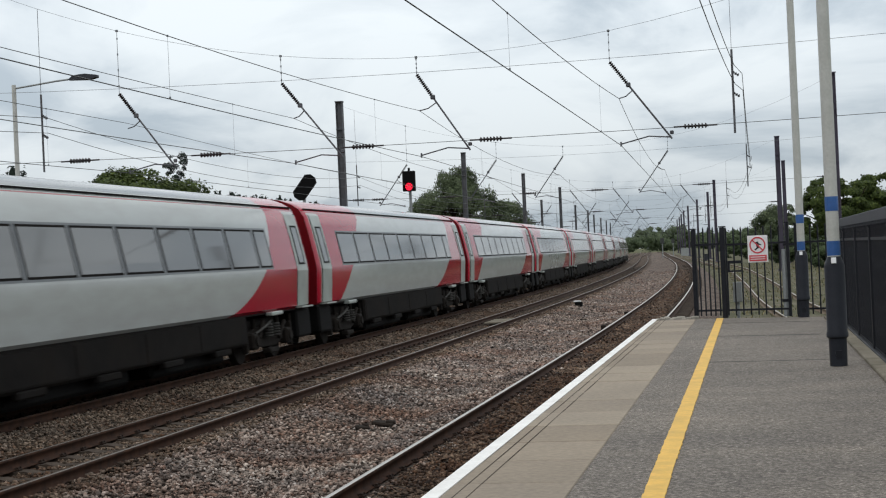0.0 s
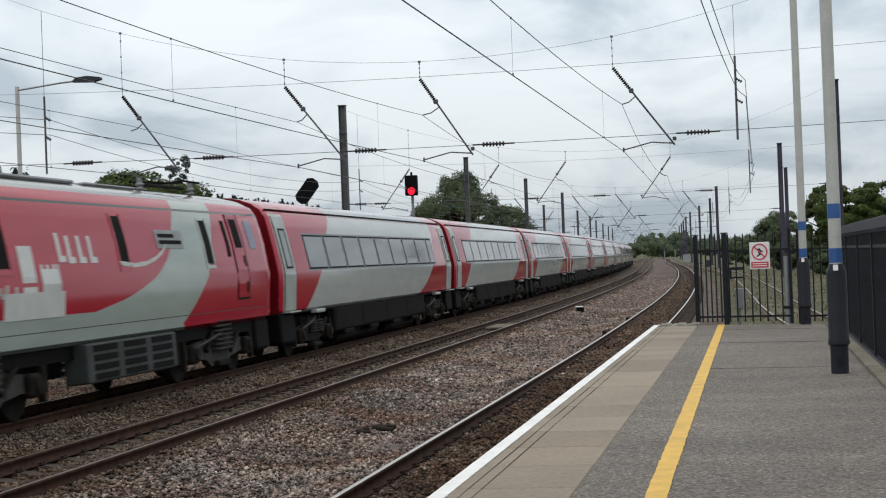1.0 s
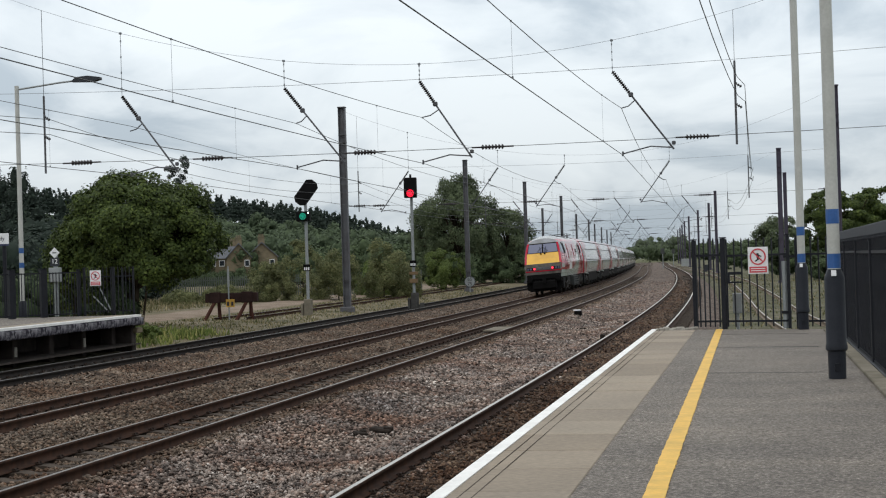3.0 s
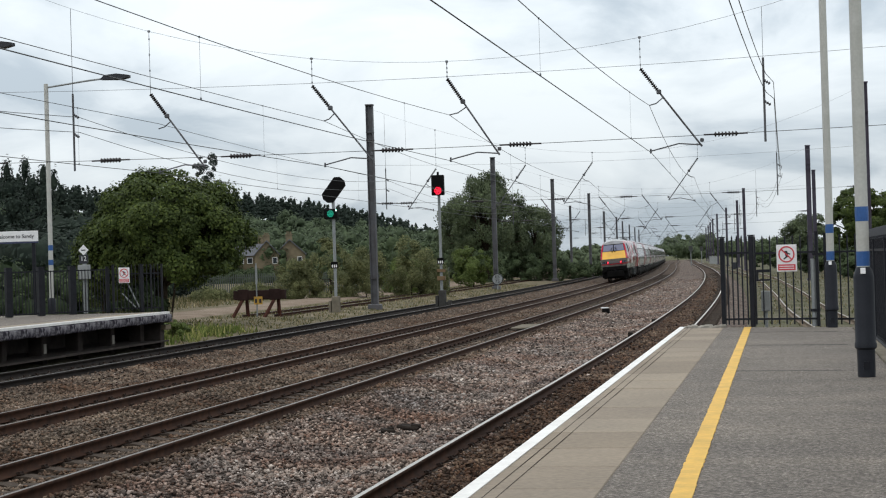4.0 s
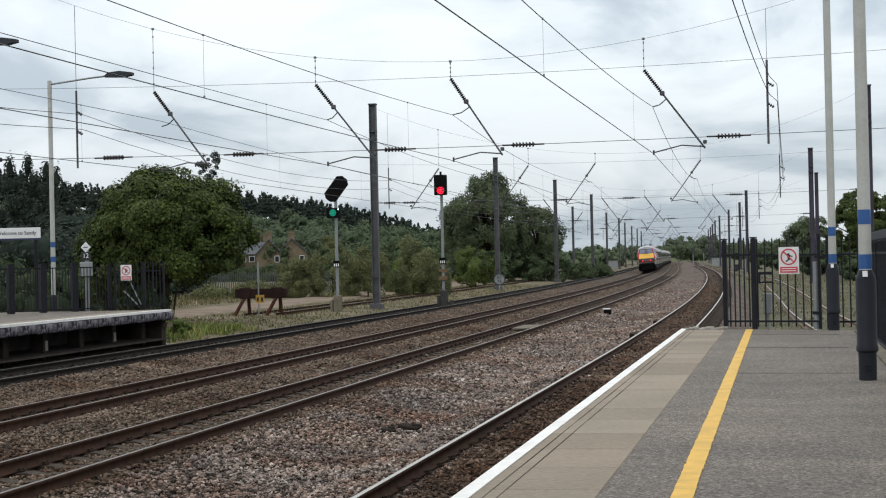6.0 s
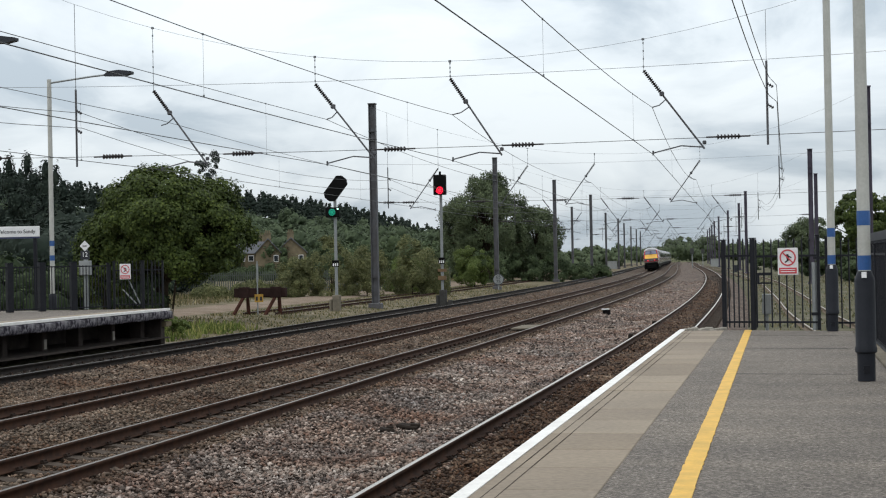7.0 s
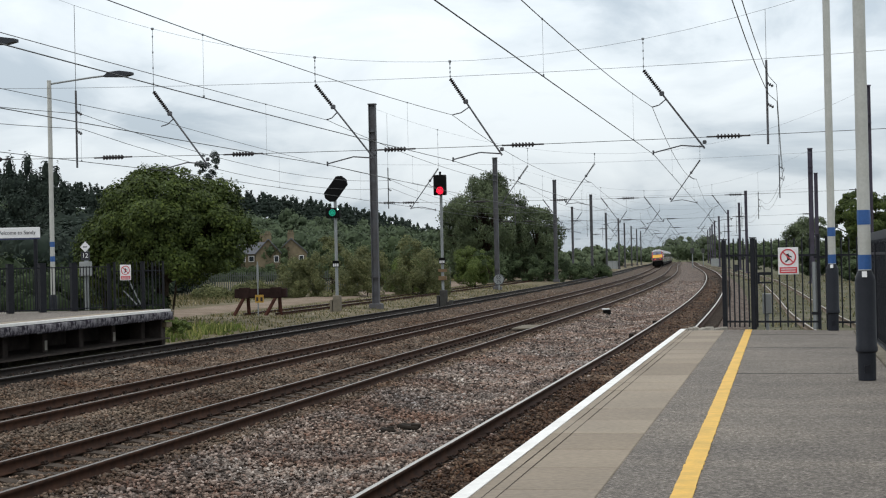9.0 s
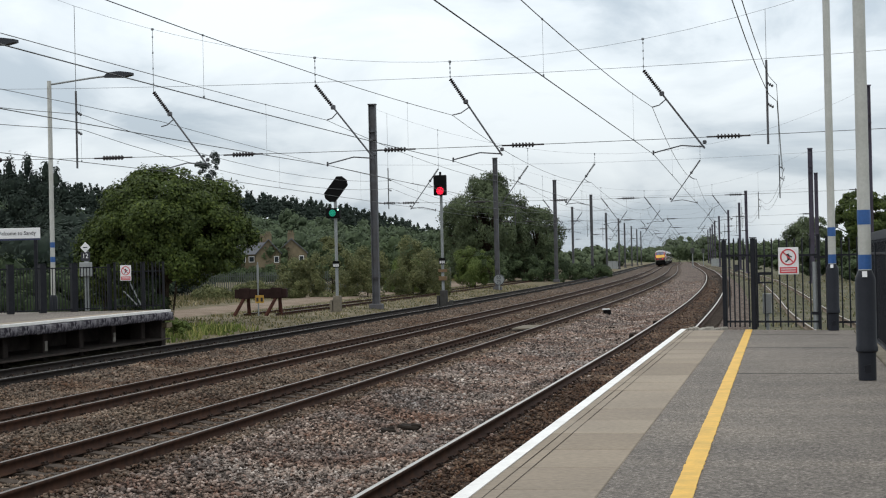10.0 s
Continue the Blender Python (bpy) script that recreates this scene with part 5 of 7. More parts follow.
def tail_at(t):
    """Where the last face of the train is along the line."""
    return -25.67 + 43.02 * t - 0.055 * t * t


def vehicle_pose(s, half):
    x0, y0, z0, _ = track_at(3, s - half)
    x1, y1, z1, _ = track_at(3, s + half)
    turn = math.atan2(-(x1 - x0), y1 - y0)
    return Matrix.Translation(((x0 + x1) / 2, (y0 + y1) / 2, (z0 + z1) / 2)) @ Matrix.Rotation(turn, 4, "Z") @ Matrix.Rotation(-math.asin(CANT[3] / GAUGE), 4, "Y")


def train_motion():
    times = [i * 0.5 for i in range(21)]
    walk(LOCO, [(t, vehicle_pose(tail_at(t) + 8.9, 5.25)) for t in times])
    for i, c in enumerate(COACHES):
        walk(c, [(t, vehicle_pose(tail_at(t) + 17.85 + 23.26 * (i + 0.5), 8.0)) for t in times])


# ---- overhead line ----
SUPPORTS = (-3.0, 42.0, 82.5, 130.0, 170.0, 212.0, 260.0, 300.0, 345.0, 390.0, 435.0, 480.0, 525.0)
LEFT_MAST = {-3.0: -13.5, 42.0: -13.8, 82.5: -11.62, 130.0: -12.0, 170.0: -11.0, 212.0: -9.9, 260.0: -15.6, 300.0: -12.0, 345.0: -11.3}
RIGHT_MAST = {-3.0: 12.5, 42.0: 12.8, 82.5: 13.2, 130.0: 12.7, 170.0: 15.6, 212.0: 9.8, 260.0: 10.5, 300.0: 10.0, 345.0: 9.5}
STAGGER = (0.28, -0.12)
FEEDER_OUT = (3.12, 3.12, 4.3, 3.6, 3.4)  # metres right of the platform wire, support by support
MAST_H = 10.55


def contact_point(n, i, h):
    s = SUPPORTS[i]
    x, y, _, _ = track_at(n, s, STAGGER[(i + 1) % 2], 4.8)
    return Vector((float(x), float(y), h))


def insulator(g, p0, p1, r=0.058, ribs=13, m=0):
    p0, p1 = Vector(p0), Vector(p1)
    g.cyl(p0, p1, r * 0.4, n=6, m=m)
    for k in range(ribs):
        a = p0.lerp(p1, (k + 0.3) / ribs)
        b = p0.lerp(p1, (k + 0.75) / ribs)
        g.cyl(a, b, r, r * 0.75, 8, m)


def mast_mesh(h, w=0.36, d=0.30):
    g = Geo()
    t = 0.035
    for sx in (-1, 1):
        g.box((sx * (w / 2 - t / 2), 0, h / 2), (t, d, h))
    g.box((0, 0, h / 2), (w - 2 * t, t, h))
    g.box((0, 0, h + 0.03), (w + 0.06, d + 0.06, 0.06), bev=0.01)
    g.box((0, 0, 0.12), (w + 0.3, d + 0.3, 0.3), bev=0.03)
    for z in (1.6, 1.66, h - 1.8, h - 1.4):
        g.box((0, 0, z), (w + 0.03, d + 0.03, 0.03))
    return g


def build_overhead():
    tall = mast_mesh(11.3).mesh("mast", "steel")
    steel, violet = mast_mesh(MAST_H).mesh("mast", "steel"), mast_mesh(MAST_H).mesh("mast", "mast_violet")
    for i, s in enumerate(SUPPORTS):
        lo, ro = LEFT_MAST.get(s, -11.6), RIGHT_MAST.get(s, 9.5)
        lx, ly, th = (float(v) for v in line_at(s, lo))
        rx, ry, _ = (float(v) for v in line_at(s, ro))
        zl, zr = -0.15, -0.2
        for x, y, z, me, word in ((lx, ly, zl, tall if s == 42.0 else steel, "grey"), (rx, ry, zr, violet, "violet-grey")):
            m = part("overhead_mast", me, None, None, at=pose(x, y, z, 0, 0, math.degrees(th)))
            tagged(m, "tall weathered %s steel mast of the overhead line" % word, "overhead mast", "overhead masts")
        far = i > 6
        h = thing("headspan", (0, 0, 0), "cross wires and insulated arms that carry the overhead line", "overhead headspan", "headspans")
        a, b = Vector((lx, ly, MAST_H + zl)), Vector((rx, ry, MAST_H + zr))

        def across(u, z):
            p = a.lerp(b, u)
            return Vector((p.x, p.y, z))
        c1 = contact_point(1, i, 0)
        uc = 0.53
        end_l, end_r = (10.9, 9.9) if s == 42.0 else (MAST_H - 0.3, MAST_H - 0.3)

        def head_z(u):
            e = (u - uc) / (uc if u < uc else 1 - uc)
            return 7.45 + ((end_l if u < uc else end_r) - 7.45) * e * e
        w = Geo()
        w.tube([across(k / 24, head_z(k / 24)) for k in range(25)], 0.0045, 4)
        part("head_wire", w, "thin_wire", h)
        w = Geo()
        w.tube([across(k / 8, 7.05 + 0.25 * ((k / 8 - 0.5) * 2) ** 2) for k in range(9)], 0.0055, 4)
        part("upper_cross_wire", w, "thin_wire", h)
        w = Geo()
        w.tube([across(k / 8, 5.2 + 0.12 * ((k / 8 - 0.5) * 2) ** 2) for k in range(9)], 0.0075, 4)
        part("lower_cross_wire", w, "wire", h)
        span = (b - a).length

        def u_of(p):
            return (Vector((p.x, p.y, 0)) - Vector((a.x, a.y, 0))).dot((b - a).normalized()) / span
        way = 1 if i % 2 == 1 else -1
        us = []
        for n in (1, 2, 3, 4):
            c = contact_point(n, i, 4.85)
            foot = u_of(c) + way * (1.3 / span)
            top = u_of(c) + (({2: 0.17, 3: -0.09}.get(n, 0.0) if i == 1 else 0.0) - way * 0.2) / span
            us.append(u_of(c) + (0.5 + way * 0.75) / span)
            arm = Geo()
            t0, t1 = across(top, 7.0), across(foot, 4.95)
            p = t0.lerp(t1, 0.30)
            if far:
                arm.cyl(t0, t1, 0.03, n=5)
            else:
                arm.cyl(p, t1, 0.026, n=6)
                arm.box(t1 + Vector((0, 0, 0.16)), (0.10, 0.06, 0.10), bev=0.02)
                arm.box(p, (0.12, 0.1, 0.12), bev=0.02)
                # the steady arm that pulls the contact wire aside
                knee = t1.lerp(c, 0.45) + Vector((0, 0, 0.14))
                arm.tube([t1 + Vector((0, 0, 0.04)), knee, c + Vector((0, 0, 0.03))], 0.018, 5)
                arm.cyl(c + Vector((0, 0, 0.09)), c - Vector((0, 0, 0.03)), 0.025, n=5)
                mp = c.copy(); mp.z = 6.05
                q = t0.lerp(t1, 0.37)
                arm.tube([q, (q + mp) / 2 + Vector((0, 0, -0.05)), mp], 0.016, 5)
            part("registration_arm", arm, "steel", h, "grey tubular arm")
            if not far:
                k = Geo()
                insulator(k, t0, p)
                part("insulator", k, "insulator", h, "ribbed brown insulator")
                d = Geo()
                hz = across(top, head_z(top))
                d.cyl(hz, t0, 0.008, n=4)
                for q in range(4):
                    d.box(hz.lerp(t0, (q + 0.5) / 4), (0.03, 0.03, 0.05))
                d.box(hz, (0.07, 0.06, 0.06), bev=0.01)
                part("dropper", d, "thin_wire", h)
        if not far:
            cuts = [u_of(contact_point(4, i, 0)) - 1.4 / span] + [u_of(contact_point(4, i, 0)) + 2.3 / span, u_of(contact_point(3, i, 0)) + 1.85 / span, u_of(contact_point(2, i, 0)) + 1.85 / span, u_of(contact_point(1, i, 0)) + 1.9 / span, 0.3 / span + 0.02, 0.985]
            for u in cuts:
                z = 5.2 + 0.12 * ((u - 0.5) * 2) ** 2
                k = Geo()
                insulator(k, across(u - 0.3 / span, z), across(u + 0.3 / span, z), 0.07, 7)
                for e in (-1, 1):
                    k.cyl(across(u + e * 0.3 / span, z), across(u + e * 0.55 / span, z), 0.022, n=5)
                part("insulator", k, "insulator", h, "ribbed brown insulator")
            for n, d in ((4, -2.45), (1, FEEDER_OUT[min(i, 4)] - 0.24)):
                u = u_of(contact_point(n, i, 0)) + d / span
                k = Geo()
                k.cyl(across(u, 7.12), across(u, 5.0), 0.03, n=6)
                for z in (6.55, 6.02):
                    insulator(k, across(u, z), across(u + 0.16 / span, z - 0.1), 0.045, 3)
                k.cyl(across(u, head_z(u)), across(u, 7.1), 0.008, n=4)
                part("feeder_hanger", k, "steel", h, "grey rod that holds two feeder wires")

    # wires along the line, each a thing of its own
    for n in (1, 2, 3, 4):
        t = thing("overhead_line", (0, 0, 0), "contact wire and catenary with droppers above a track", "overhead wires", "overhead lines", "structure")
        g, c, d = Geo(), Geo(), Geo()
        cat, con = [], []
        for i in range(len(SUPPORTS) - 1):
            p, q = contact_point(n, i, 4.85), contact_point(n, i + 1, 4.85)
            N = 14 if i < 5 else 6
            sag = {1: 0.38, 2: 0.36, 3: 0.12, 4: 0.0}[n] if i == 0 else ({1: 0.5, 2: 0.45, 3: 0.35, 4: 0.15}[n] if i == 1 else 0.55)
            dip = 0.10 if i == 0 and n > 1 else 0.0
            lift = 0.14 if n == 4 and i < 2 else 0.0
            for k in range(N):
                u = k / N
                m = p.lerp(q, u)
                bow = 1 - (2 * u - 1) ** 2
                con.append(m - Vector((0, 0, dip * bow)))
                cat.append(Vector((m.x, m.y, 6.05 + lift * (u if i == 0 else 1 - u) - sag * bow)))
            if i < 7:
                for u in (0.285, 0.585, 0.885):
                    m = p.lerp(q, u)
                    bow = 1 - (2 * u - 1) ** 2
                    zt, zb = 6.05 + lift * (u if i == 0 else 1 - u) - sag * bow, 4.85 - dip * bow
                    d.cyl((m.x, m.y, zt), (m.x, m.y, zb), 0.0028, n=4)
                    d.box((m.x, m.y, zb + 0.02), (0.022, 0.03, 0.035))
                    d.box((m.x, m.y, zt), (0.022, 0.03, 0.03))
        g.tube(cat, 0.0075, 5)
        c.tube(con, 0.0085, 5)
        part("catenary", g, "wire", t)
        part("contact_wire", c, "wire", t)
        tagged(part("droppers", d, "thin_wire", t), kind="stuff")
    # the feeders: offset from the contact wire and height at either end of each span
    for n, rows in ((4, ((-2.3, 6.47, -2.3, 6.47), (-2.3, 6.06, -2.3, 6.06))), (1, ((2.42, 6.71, 2.935, 6.71), (2.42, 6.24, 2.935, 6.24)))):
        for j, (d0, z0, d1, z1) in enumerate(rows):
            pts = []
            for i in range(len(SUPPORTS) - 1):
                if i and n == 1:
                    d0, d1 = FEEDER_OUT[min(i, 4)], FEEDER_OUT[min(i + 1, 4)]
                    z0 = z1 = 6.49 if j == 0 else 6.07
                p, q = contact_point(n, i, z0) + Vector((d0, 0, 0)), contact_point(n, i + 1, z1) + Vector((d1, 0, 0))
                sag = 0.6 if n == 4 else (0.54 if i == 0 else 0.9)
                for k in range(13):
                    u = k / 12
                    m = p.lerp(q, u)
                    pts.append(m - Vector((0, 0, sag * (1 - (2 * u - 1) ** 2))))
            tagged(part("feeder_wire", Geo().tube(pts, 0.0085, 5), "wire"), "dark sagging feeder wire beside the overhead line", "wire", "feeder wires")


build_overhead()


# ---- lamp columns ----
def build_column(x, y, z0, r=0.064, arm=0.0, thick=True):
    c = thing("platform_lamp", (x, y, z0), "white lamp column with two blue bands and a dark base", "street lamp", "platform lamps")
    H = 7.4
    if thick:
        prof = [(0.090, 0.0), (0.092, 0.28), (0.112, 0.30), (0.112, 0.34), (0.104, 0.36), (0.104, 1.03), (0.098, 1.06), (r + 0.004, 1.13)]
    else:
        prof = [(0.13, 0.0), (0.13, 0.45), (0.10, 0.5), (r, 0.52)]
    part("base", Geo().lathe(prof, 18), "column_base", c, "dark painted base", True)
    s = Geo().lathe([(r + 0.002, prof[-1][1] - 0.02), (r, 2.4), (r * 0.92, H)], 16)
    part("shaft", s, "column_white", c, "pale painted shaft", True)
    for z, h in ((1.215, 0.15), (1.675, 0.15)) if thick else ((1.66, 0.17), (2.13, 0.17)):
        part("band", Geo().lathe([(r + 0.004, z - h / 2), (r + 0.005, z), (r + 0.004, z + h / 2)], 16), "column_blue", c, "blue painted band")
    if thick:
        part("label_plate", Geo().box((-0.01, -0.105, 1.09), (0.05, 0.012, 0.06), rx=-14), "sign_white", c)
        part("hatch", Geo().box((0.0, -0.093, 0.12), (0.06, 0.01, 0.08)), "black_paint", c)
    if arm:
        part("arm", Geo().tube([(0, 0, H - 0.12), (arm * 0.5, 0, H + 0.03), (arm * 0.75, 0, H + 0.08)], 0.03, 8), "grey_post", c)
        l = Geo()
        l.prism([(arm * 0.66, H + 0.03), (arm * 0.72, H + 0.17), (arm * 0.86, H + 0.20), (arm, H + 0.14), (arm, H + 0.06), (arm * 0.9, H + 0.0)], 0.24)
        part("lantern", l, "dark_grey", c, "dark flat lantern")
    return c


build_column(0.81, 28.6, PZ)
build_column(0.82, 17.4, PZ)
build_column(-22.98, 49.0, PZ, 0.075, 2.85, False)
build_column(-22.9, 40.8, PZ, 0.075, 2.85, False)


# ---- signs ----
def build_warning_sign(at, w=0.36, h=0.47):
    s = thing("warning_sign", at, "white no-entry warning sign with a red ring and red text panel", "sign", "warning signs")
    part("plate", Geo().box((0, 0, 0), (w, 0.012, h), bev=0.004), "sign_white", s)
    g = Geo()
    R, zc = w * 0.40, h * 0.14
    for k in range(28):
        a0, a1 = 2 * math.pi * k / 28, 2 * math.pi * (k + 1) / 28
        v = [(r * math.cos(a), y, zc + r * math.sin(a)) for y in (-0.014, -0.004) for a in (a0, a1) for r in (R, R * 0.84)]
        g.add(v, [(0, 2, 3, 1), (4, 5, 7, 6), (0, 4, 6, 2), (1, 3, 7, 5)])
    g.box((0, -0.012, zc), (R * 1.9, 0.006, R * 0.15), ry=45)
    part("ring", g, "sign_red", s)
    d = Geo().box((0.0, -0.008, zc + R * 0.02), (R * 0.34, 0.005, R * 0.8), ry=-12)
    d.box((-R * 0.1, -0.008, zc - R * 0.4), (R * 0.62, 0.005, R * 0.16), ry=-35)
    d.box((0.02, -0.008, zc + R * 0.15), (R * 0.7, 0.005, R * 0.14), ry=25)
    part("dark_mark", d, "sign_dark", s)
    r = Geo().box((0, -0.009, -h * 0.34), (w * 0.86, 0.006, h * 0.22))
    part("red_panel", r, "sign_red", s)
    b = Geo()
    for z in (-0.30, -0.38):
        b.box((0, -0.013, h * z), (w * 0.72, 0.004, h * 0.028))
    part("text_bar", b, "sign_white", s)
    return s


# ---- fences ----
def paling_mesh(h, w=0.022, mat="black_paint", tip=True):
    g = Geo().box((0, 0, h / 2), (w, w, h))
    if not tip:
        return g.mesh("paling", mat)
    g.lathe([(w * 0.55, h), (w * 0.7, h + 0.02), (0.003, h + 0.06)], 6)
    return g.mesh("paling", mat)


def build_fence(name, p0, p1, z0, h, label, step=0.11, posts=(), mat="black_paint", group="", rails=(0.09, 0.86), tip=True):
    p0, p1 = Vector((*p0, z0)), Vector((*p1, z0))
    d = p1 - p0
    ang = math.degrees(math.atan2(d.y, d.x))
    f = thing(name, Matrix.Translation(p0) @ Matrix.Rotation(math.radians(ang), 4, "Z"), label, "fence", group)
    n = max(2, int(d.length / step))
    me = paling_mesh(h, 0.022, mat, tip)
    for k in range(n + 1):
        part("paling", me, None, f, at=(d.length * k / n, 0, 0.04))
    for r in rails:
        part("rail", Geo().box((d.length / 2, 0.0, h * r), (d.length, 0.03, 0.035)), mat, f)
    for x, w, hh in posts:
        g = Geo().box((x, 0, hh / 2), (w, w, hh), bev=0.008)
        g.box((x, 0, hh + 0.012), (w + 0.02, w + 0.02, 0.02))
        part("post", g, mat, f)
    return f


def end_y(x):
    return 29.52 - 0.29 * (x + 1.0)


ANG = math.degrees(math.atan(-0.29))
build_fence("platform_end_fence", (-1.03, end_y(-1.03)), (-0.52, end_y(-0.52)), PZ, 1.52, "black steel railing beside the gate at the platform end", 0.085, ((0, 0.075, 1.58), (0.53, 0.085, 1.60)), group="platform end railings")
gate = build_fence("gate", (-0.46, end_y(-0.46)), (0.58, end_y(0.58)), PZ, 1.50, "closed black steel gate with upright bars at the platform end", 0.135, ((1.1, 0.05, 1.62),), group="platform end railings")
part("latch_box", Geo().box((0.16, -0.02, 0.98), (0.22, 0.05, 0.05)).box((0.16, -0.02, 0.82), (0.22, 0.04, 0.03)).box((0.04, -0.02, 0.9), (0.03, 0.04, 0.2)), "black_paint", gate, "black latch frame")
part("hinge_post", Geo().cyl((1.02, 0.03, 0), (1.02, 0.03, 1.17), 0.045, n=12), "grey_post", gate, "grey hinge post", True)
part("hinge", Geo().box((1.05, 0.0, 0.28), (0.16, 0.05, 0.05)).box((1.12, 0.0, 1.25), (0.2, 0.04, 0.04)), "black_paint", gate)
build_fence("platform_end_fence", (0.72, end_y(0.72)), (1.75, end_y(1.75)), PZ - 0.01, 1.50, "black steel railing at the platform end", 0.125, ((0.02, 0.05, 1.6), (1.03, 0.06, 1.6)), group="platform end railings")
build_warning_sign(pose(0.085, end_y(0.08) - 0.035, 2.105, 0, 0, ANG))
tagged(part("grey_box", Geo().box((-0.3, 29.75, 1.35), (0.16, 0.14, 0.36), bev=0.01).cyl((-0.3, 29.78, -0.2), (-0.3, 29.78, 1.2), 0.03, n=8), "cabinet"), "small pale grey cabinet on a post behind the gate", "cabinet")

side = build_fence("side_fence", (1.36, 27.9), (1.36, -8.0), PZ - 0.1, 1.5, "long dark steel fence along the back of the platform", 0.145, [(k * 2.75, 0.07, 1.52) for k in range(14)], rails=(0.08, 0.93))
part("top_panel", Geo().box((17.95, 0.05, 1.62), (35.9, 0.03, 0.22), bev=0.006), "dark_grey", side, "dark grey top board")
part("lower_channel", Geo().box((17.95, -0.03, 0.07), (35.9, 0.05, 0.09), bev=0.01), "black_paint", side)


# ---- far platform ----
def build_far_platform():
    p = thing("platform_far", (0, 0, 0), "far station platform with a white edge line and a weathered overhanging edge", "platform", kind="structure")
    A, B = Vector((-17.7, -12.0, 0)), Vector((-18.82, 48.7, 0))
    d = (B - A).normalized()
    L = (B - A).length
    m = Matrix.Translation(A) @ Matrix.Rotation(math.atan2(d.y, d.x), 4, "Z")

    def q(name, geo, mat, label=""):
        return part(name, geo, mat, p, label, at=m)
    q("surface", Geo().box((L / 2, 4.4, PZ - 0.06), (L, 7.0, 0.1)), "asphalt", "worn grey asphalt")
    q("white_edge_line", Geo().box((L / 2, 0.07, PZ + 0.004), (L - 0.4, 0.16, 0.012)).box((L / 2, -0.006, PZ - 0.03), (L - 0.4, 0.01, 0.06)), "white_line", "white painted edge")
    slab = Geo().box((0, 0, 0), (0.985, 0.76, 0.07), bev=0.006).mesh("coping_slab", "slab")
    for k in range(26):
        part("coping_slab", slab, None, p, at=m @ Matrix.Translation((L - 0.5 - k, 0.53, PZ - 0.038)))
    blk = Geo().box((0, 0, 0), (0.96, 0.34, 0.24), bev=0.03).mesh("edge_block", "stone_edge")
    for k in range(26):
        part("edge_block", blk, None, p, at=m @ pose(L - 0.5 - k, 0.15 + random.uniform(-0.02, 0.02), PZ - 0.185 + random.uniform(-0.015, 0.01), 0, 0, random.uniform(-1, 1)))
    # dark sheet laid over the ground, in place of shade below the overhang
    q("floor", Geo().box((L / 2, 1.15, 0.0), (L, 2.1, 0.04)), "brick_wall", "dark sheet for the shade under the platform edge")
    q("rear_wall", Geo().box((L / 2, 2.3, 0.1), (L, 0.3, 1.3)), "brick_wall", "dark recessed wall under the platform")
    for k in range(11):
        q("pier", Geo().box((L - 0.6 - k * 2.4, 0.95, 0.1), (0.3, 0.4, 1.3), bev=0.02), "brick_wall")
        if k in (1, 3, 6):
            q("pale_mark", Geo().box((L - 0.6 - k * 2.4, 0.74, 0.2), (0.16, 0.012, 0.26)), "concrete")
    q("end_wall", Geo().box((L - 0.05, 3.6, 0.2), (0.35, 6.6, 1.25), bev=0.02), "brick_wall", "dark brick end wall")
    q("end_brick", Geo().box((L + 0.28, 0.55, PZ - 0.10), (0.5, 0.8, 0.13), bev=0.02).box((L + 0.22, 0.45, PZ - 0.27), (0.45, 0.7, 0.16), bev=0.02).box((L + 0.1, 0.4, 0.42), (0.5, 0.5, 0.16), bev=0.02), "brick", "loose brick courses at the end")


build_far_platform()
build_fence("far_platform_fence", (-27.2, 41.5), (-20.95, 48.9), PZ, 1.36, "black steel railings at the end of the far platform", 0.105, [(k * 1.05, 0.19, 1.5) for k in (3, 4, 6, 7, 8)] + [(9.6, 0.09, 1.45)], group="far platform railings", rails=(0.06, 1.01), tip=False)
build_fence("far_platform_gate", (-20.85, 48.95), (-19.25, 49.05), PZ, 1.42, "black steel gate at the end of the far platform", 0.12, ((0, 0.07, 1.5), (0.95, 0.09, 1.5), (1.25, 0.05, 1.45), (1.6, 0.06, 1.48)), group="far platform railings")
brace = Geo().cyl((-20.55, 49.05, PZ + 1.2), (-20.0, 49.05, PZ + 0.1), 0.022, n=6).cyl((-20.6, 49.05, PZ + 0.6), (-20.1, 49.05, PZ + 0.1), 0.022, n=6)
tagged(part("gate_brace", brace, "grey_post"), "grey diagonal brace behind the gate", "brace")
build_warning_sign(pose(-20.44, 48.87, 2.09, 0, 0, 4), 0.36, 0.49)


def build_coach_marker():
    c = thing("marker_post", (-21.78, 48.9, PZ), "grey post with a cabinet, a number board and a white diamond", "sign post")
    part("post", Geo().cyl((0, 0, 0), (0, 0, 2.0), 0.07, n=10), "grey_post", c)
    part("cabinet", Geo().box((0, -0.05, 1.32), (0.36, 0.2, 0.46), bev=0.015), "cabinet", c, "pale grey cabinet")
    part("board", Geo().box((0.0, -0.06, 1.73), (0.3, 0.02, 0.28)), "sign_dark", c)
    part("number", text_mesh("12", 0.21, "sign_white"), None, c, at=pose(0, -0.076, 1.74, 90))
    part("diamond", Geo().box((0, -0.06, 2.02), (0.24, 0.02, 0.24), ry=45), "sign_white", c)
    part("diamond_mark", Geo().box((0, -0.075, 2.02), (0.14, 0.006, 0.03)), "sign_dark", c)


build_coach_marker()


